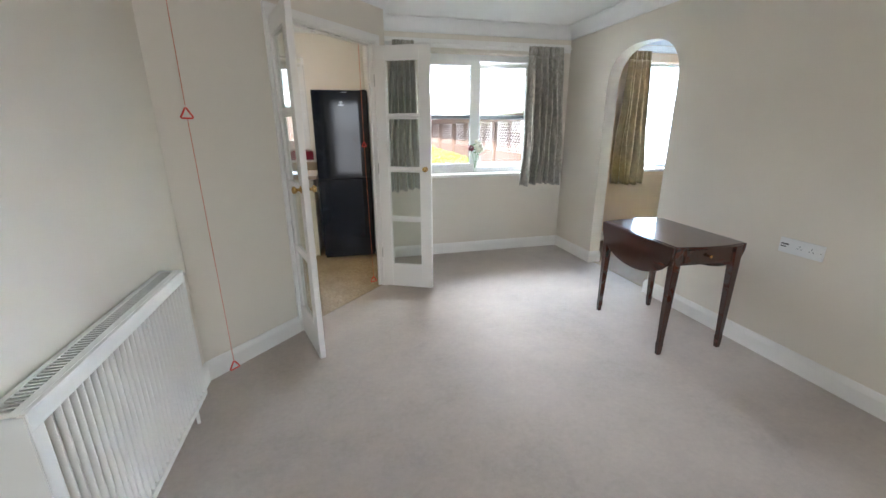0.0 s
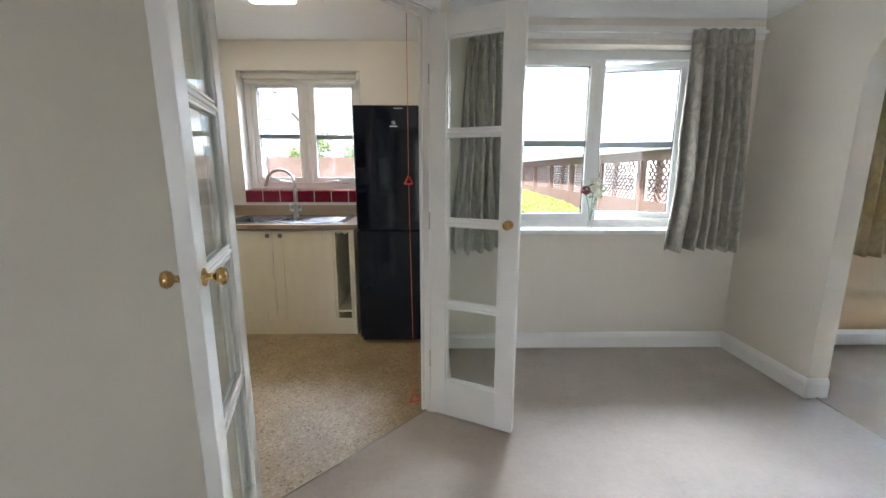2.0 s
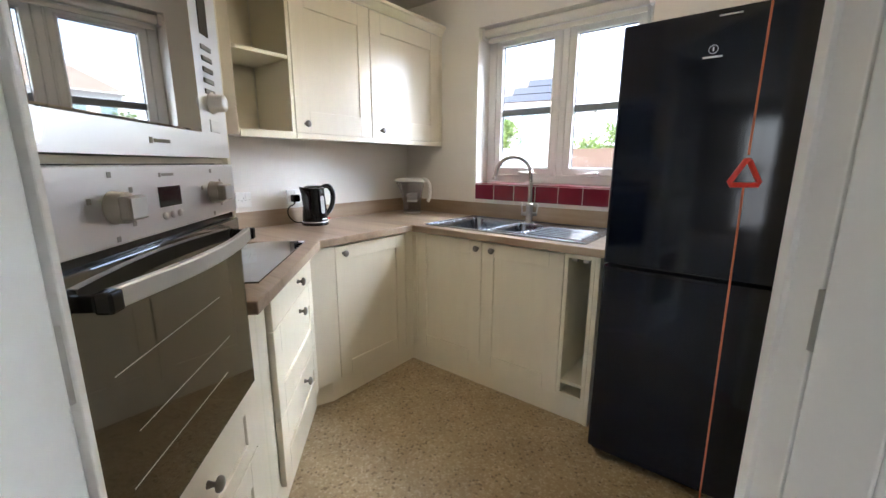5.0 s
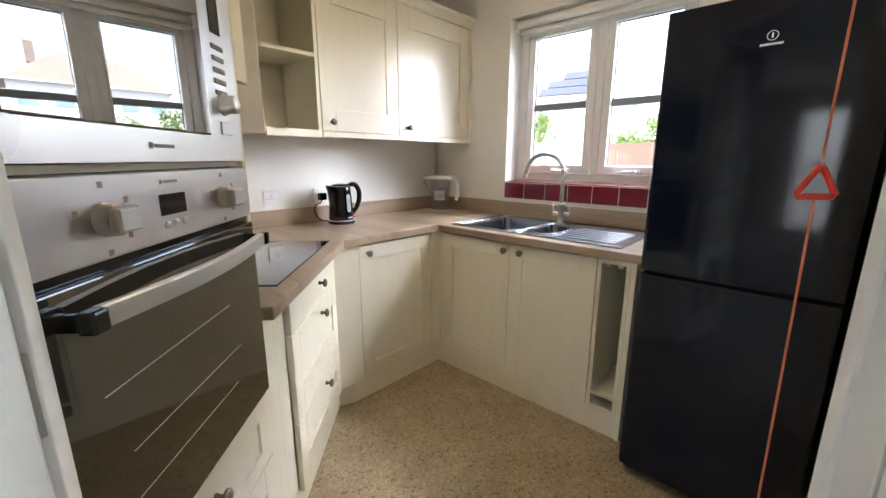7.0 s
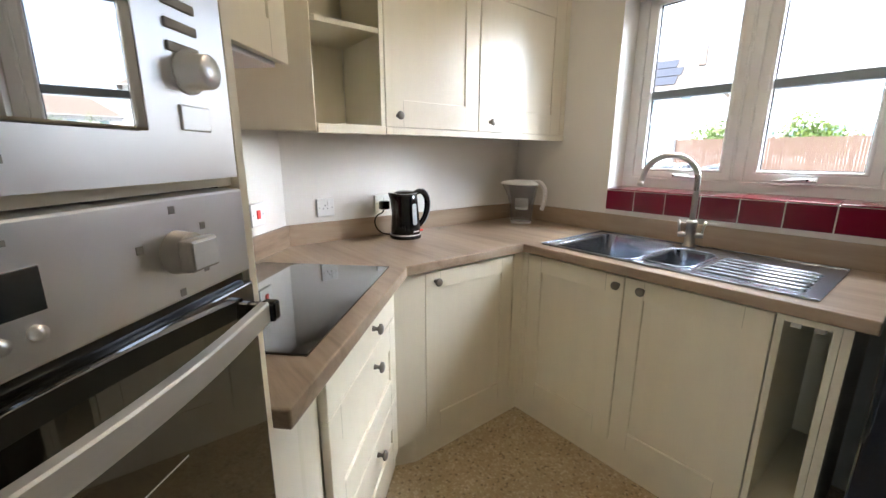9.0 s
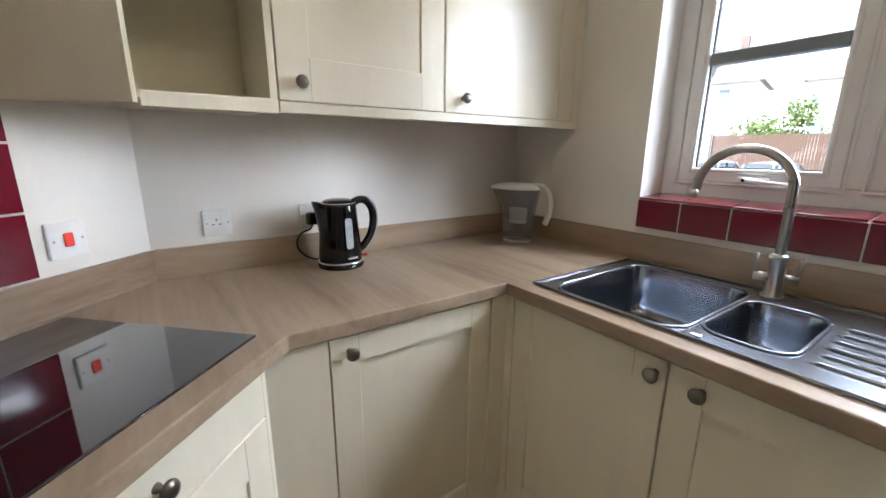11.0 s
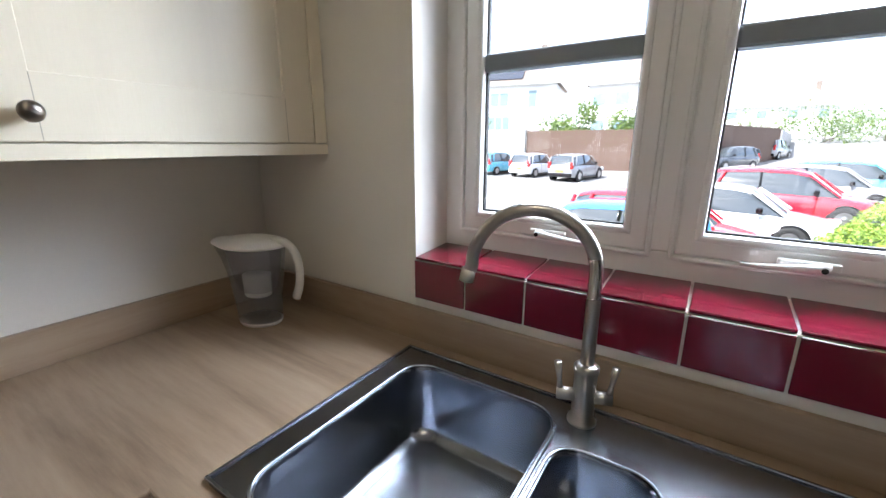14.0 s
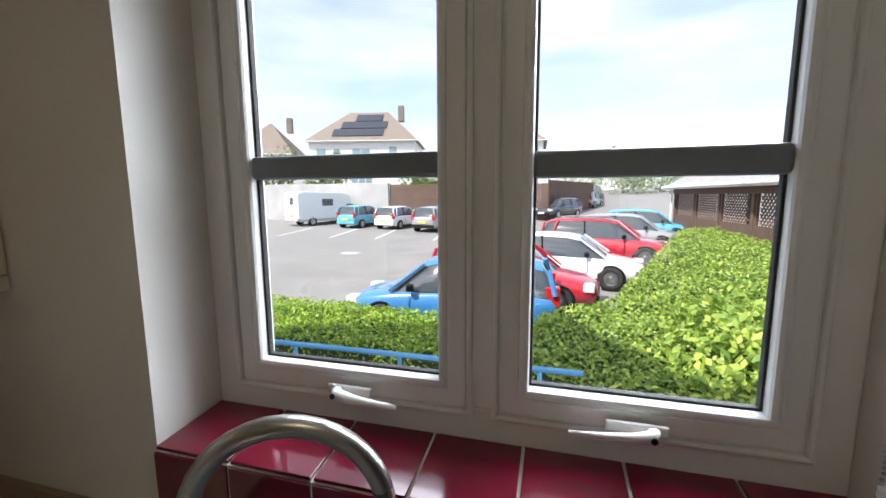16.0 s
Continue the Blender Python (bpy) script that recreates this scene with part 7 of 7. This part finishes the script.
def house(name, label, at, rot, w, d, eave, ridge, roofmat, wins, solar=False):
    hs = thing(name, label, "house", at, rot, group="houses")
    part("wall", boxes(((0, 0, -4), (w, d, eave))), M["white"], hs)
    b = bmesh.new()
    o = 0.45
    e = [b.verts.new(v) for v in ((-o, -o, eave - 0.1), (w + o, -o, eave - 0.1), (w + o, d + o, eave - 0.1), (-o, d + o, eave - 0.1))]
    r = [b.verts.new((d * 0.42, d / 2, ridge)), b.verts.new((w - d * 0.42, d / 2, ridge))]
    for fc in ((e[0], e[1], r[1], r[0]), (e[1], e[2], r[1]), (e[2], e[3], r[0], r[1]), (e[3], e[0], r[0]), (e[3], e[2], e[1], e[0])):
        b.faces.new(fc)
    rf = part("roof", b, roofmat, hs)
    part("gutter", boxes(((-o, -o - 0.08, eave - 0.16), (w + o, -o, eave - 0.06))), M["white"], hs)
    if solar:
        sl = math.atan2(ridge - eave + 0.1, d / 2 + o)
        for row, (xa, xb) in enumerate(((0.22, 0.70), (0.28, 0.72), (0.40, 0.66))):
            q = boxes(((w * xa, 0.9 + row * 1.65, 0.06), (w * xb, 2.4 + row * 1.65, 0.12)), bev=0.01)
            bmesh.ops.transform(q, matrix=pose(0, -o, eave - 0.1, math.degrees(sl)), verts=q.verts[:])
            part("solar_panel", q, M["solar"], rf, "dark solar panel")
    for fx, z, ww, hh in wins:
        wn = part("window", boxes(((fx * w - ww / 2, -0.04, z), (fx * w + ww / 2, 0.02, z + hh))), M["white"], hs)
        k = max(1, int(ww / 0.8))
        for i in range(k):
            xa = fx * w - ww / 2 + 0.07 + i * (ww - 0.07) / k
            part("pane", boxes(((xa, -0.05, z + 0.08), (xa + (ww - 0.07) / k - 0.07, -0.03, z + hh - 0.08))), M["housewindow"], wn)
    part("chimney", boxes(((w * 0.8, d * 0.5 - 0.4, ridge - 1.2), (w * 0.8 + 0.7, d * 0.5 + 0.4, ridge + 0.7)), bev=0.02), M["roof"], hs)
    return hs


house("house", "white house with brown hipped roof and solar panels", (-28.5, 47.0, 2.0), 12, 12.5, 9.0, 6.0, 10.0, M["roof"], [(0.12, 3.6, 1.2, 1.5), (0.27, 3.6, 0.9, 1.5), (0.5, 3.6, 2.2, 1.5), (0.8, 3.4, 1.0, 1.9), (0.5, 1.0, 2.6, 1.6)], True)
house("house", "small white gabled house beyond the wall", (-38.5, 46.0, 1.8), 20, 7.0, 8.0, 5.0, 9.2, M["roof"], [(0.5, 3.4, 1.4, 1.3)])
house("house", "long white terrace with brown roof on the hill", (-2.0, 92.0, 2.4), -3, 16.0, 9.0, 5.2, 8.4, M["roof"], [(0.15, 3.2, 1.4, 1.3), (0.4, 3.2, 1.4, 1.3), (0.65, 3.2, 1.4, 1.3), (0.88, 3.2, 1.4, 1.3)])
house("house", "white house with pale brown roof up the road", (24.0, 52.0, 2.0), -15, 14.0, 9.0, 5.0, 8.6, M["slate"], [(0.2, 3.0, 1.6, 1.3), (0.5, 3.0, 1.6, 1.3), (0.8, 3.0, 1.6, 1.3)])
house("house", "white two-storey terrace with brown roof behind the fence", (-13.4, 52.0, 1.8), 2, 11.6, 9.0, 6.0, 9.2, M["roof"], [(0.1 + 0.2 * i, z, 1.5, 1.4) for i in range(5) for z in (0.9, 3.7)])


# ---- shelter with lattice ----
def shelter():
    s = thing("garden_shelter", "brown wooden shelter with lattice sides and grey roof", "shelter", (5.3, 27.0, -0.98), -88)
    L, D, E = 17.5, 3.2, 2.8
    for i in range(8):
        x = i * L / 7
        part("post", boxes(((x - 0.09, -0.09, 0), (x + 0.09, 0.09, E)), bev=0.008), M["brownwood"], s)
    part("beam", boxes(((-0.2, -0.10, E - 0.24), (L + 0.2, 0.10, E)), bev=0.008), M["brownwood"], s)
    part("fascia", boxes(((-0.45, -0.50, E - 0.02), (L + 0.45, -0.44, E + 0.16)), bev=0.006), M["white"], s)
    part("gutter", tube([(-0.45, -0.56, E + 0.08), (L + 0.45, -0.56, E + 0.08)], 0.06, 8), M["white"], s)
    part("downpipe", tube([(-0.3, -0.52, E + 0.06), (-0.15, -0.18, E - 0.25), (-0.15, -0.16, 0.0)], 0.045, 8), M["white"], s)
    for i in range(6):
        x = i * L / 5
        part("post", boxes(((x - 0.08, D - 0.08, 0), (x + 0.08, D + 0.08, E + 0.1)), bev=0.008), M["brownwood"], s)
    b = bmesh.new()
    vs = [b.verts.new(v) for v in ((-0.5, -0.5, E + 0.12), (L + 0.5, -0.5, E + 0.12), (L - 0.8, D / 2, E + 1.35), (0.8, D / 2, E + 1.35), (-0.5, D + 0.5, E + 0.12), (L + 0.5, D + 0.5, E + 0.12))]
    for f in ((0, 1, 2, 3), (1, 5, 2), (5, 4, 3, 2), (4, 0, 3), (0, 4, 5, 1)):
        b.faces.new([vs[i] for i in f])
    part("roof", b, M["slate"], s, "grey tiled roof")
    for i in range(7):
        x0, x1 = i * L / 7 + 0.35, (i + 1) * L / 7 - 0.35
        fr_ = part("panel_frame", (lambda q: (frame_rect(q, x0 - 0.26, x1 + 0.26, 0.05, E - 0.14, 0.07, -0.03, 0.03), q)[1])(bmesh.new()), M["brownwood"], s)
        part("board", boxes(((x0 - 0.25, -0.02, 0.05), (x1 + 0.25, 0.02, 1.55))), M["brownwood"], fr_)
        q = bmesh.new()
        za, zb = 1.55, E - 0.24
        hgt = zb - za
        step = 0.19
        k = -hgt
        while k < (x1 - x0):
            for sgn in (1, -1):
                xa, xb = k, k + hgt
                ca, cb2 = max(0, xa), min(x1 - x0, xb)
                if cb2 - ca > 0.05:
                    z_a, z_b = za + (ca - k), za + (cb2 - k)
                    if sgn < 0:
                        z_a, z_b = zb - (ca - k), zb - (cb2 - k)
                    join(q, tube([(x0 + ca, 0.008 * sgn, z_a), (x0 + cb2, 0.008 * sgn, z_b)], 0.022, 4))
            k += step
        part("lattice", q, M["brownwood"], fr_, "crossed brown lattice")
    return s


shelter()

# ---- red wall tiles, one by one ----
def tile_mesh(w, h, name):
    b = boxes(((0.0016, -0.006, 0.0016), (w - 0.0016, 0, h - 0.0016)), bev=0.0012)
    me = bpy.data.meshes.new(name)
    b.to_mesh(me)
    b.free()
    me.materials.append(M["tile"])
    return me


tm = tile_mesh(0.152, 0.152, "tile")
spl = thing("tile_splashback", "dark red glazed tile splashback behind the hob", "tiles", tuple(diag(1.05, 2.752, WT + 0.098)), 135, kind="structure")
part("grout", boxes(((0.0, -0.0035, 0.0), (0.855, -0.0005, 0.62))), M["grout"], spl)
for i in range(6):
    for j in range(4):
        x = 0.855 - (i + 1) * 0.1535
        if x < -0.01:
            tmm = tile_mesh(0.152 + x, 0.152, "tile")
            ob = new("tile", tmm)
            ob.matrix_basis = pose(0, -0.002, 0.005 + j * 0.1545)
        else:
            ob = new("tile", tm)
            ob.matrix_basis = pose(max(0, x), -0.002, 0.005 + j * 0.1545)
        ob.parent = spl
sil = thing("tile_sill", "red glazed tiles on the sill below the kitchen window", "tiles", (KW[0], KNORTH, 0), kind="structure")
fm = tile_mesh(0.1535, 0.106, "tile")
sm = tile_mesh(0.1535, 0.150, "tile")
SZ = KW[2] + 0.016
part("grout", boxes(((0.0, -0.0045, WT + 0.099), (1.13, -0.0005, SZ - 0.007)), ((0.002, 0.0, KW[2] + 0.0005), (1.068, 0.148, SZ - 0.010))), M["grout"], sil)
g = part("grout", boxes(((0.002, -0.002, -0.005), (1.068, 0.148, -0.0016))), M["grout"], sil)
g.matrix_basis = pose(0, -0.003, SZ - 0.0055, 4.0)
for i in range(7):
    x = i * 0.1555
    ob = new("tile", fm)
    ob.matrix_basis = pose(x, -0.003, SZ - 0.1125)
    ob.parent = sil
    ob = new("tile", sm if i < 6 else tile_mesh(1.068 - 6 * 0.1555, 0.150, "tile"))
    ob.matrix_basis = pose(x, -0.005, SZ - 0.0055, 4.0) @ Matrix(((1, 0, 0, 0), (0, 0, 1, 0), (0, -1, 0, 0), (0, 0, 0, 1)))
    ob.parent = sil
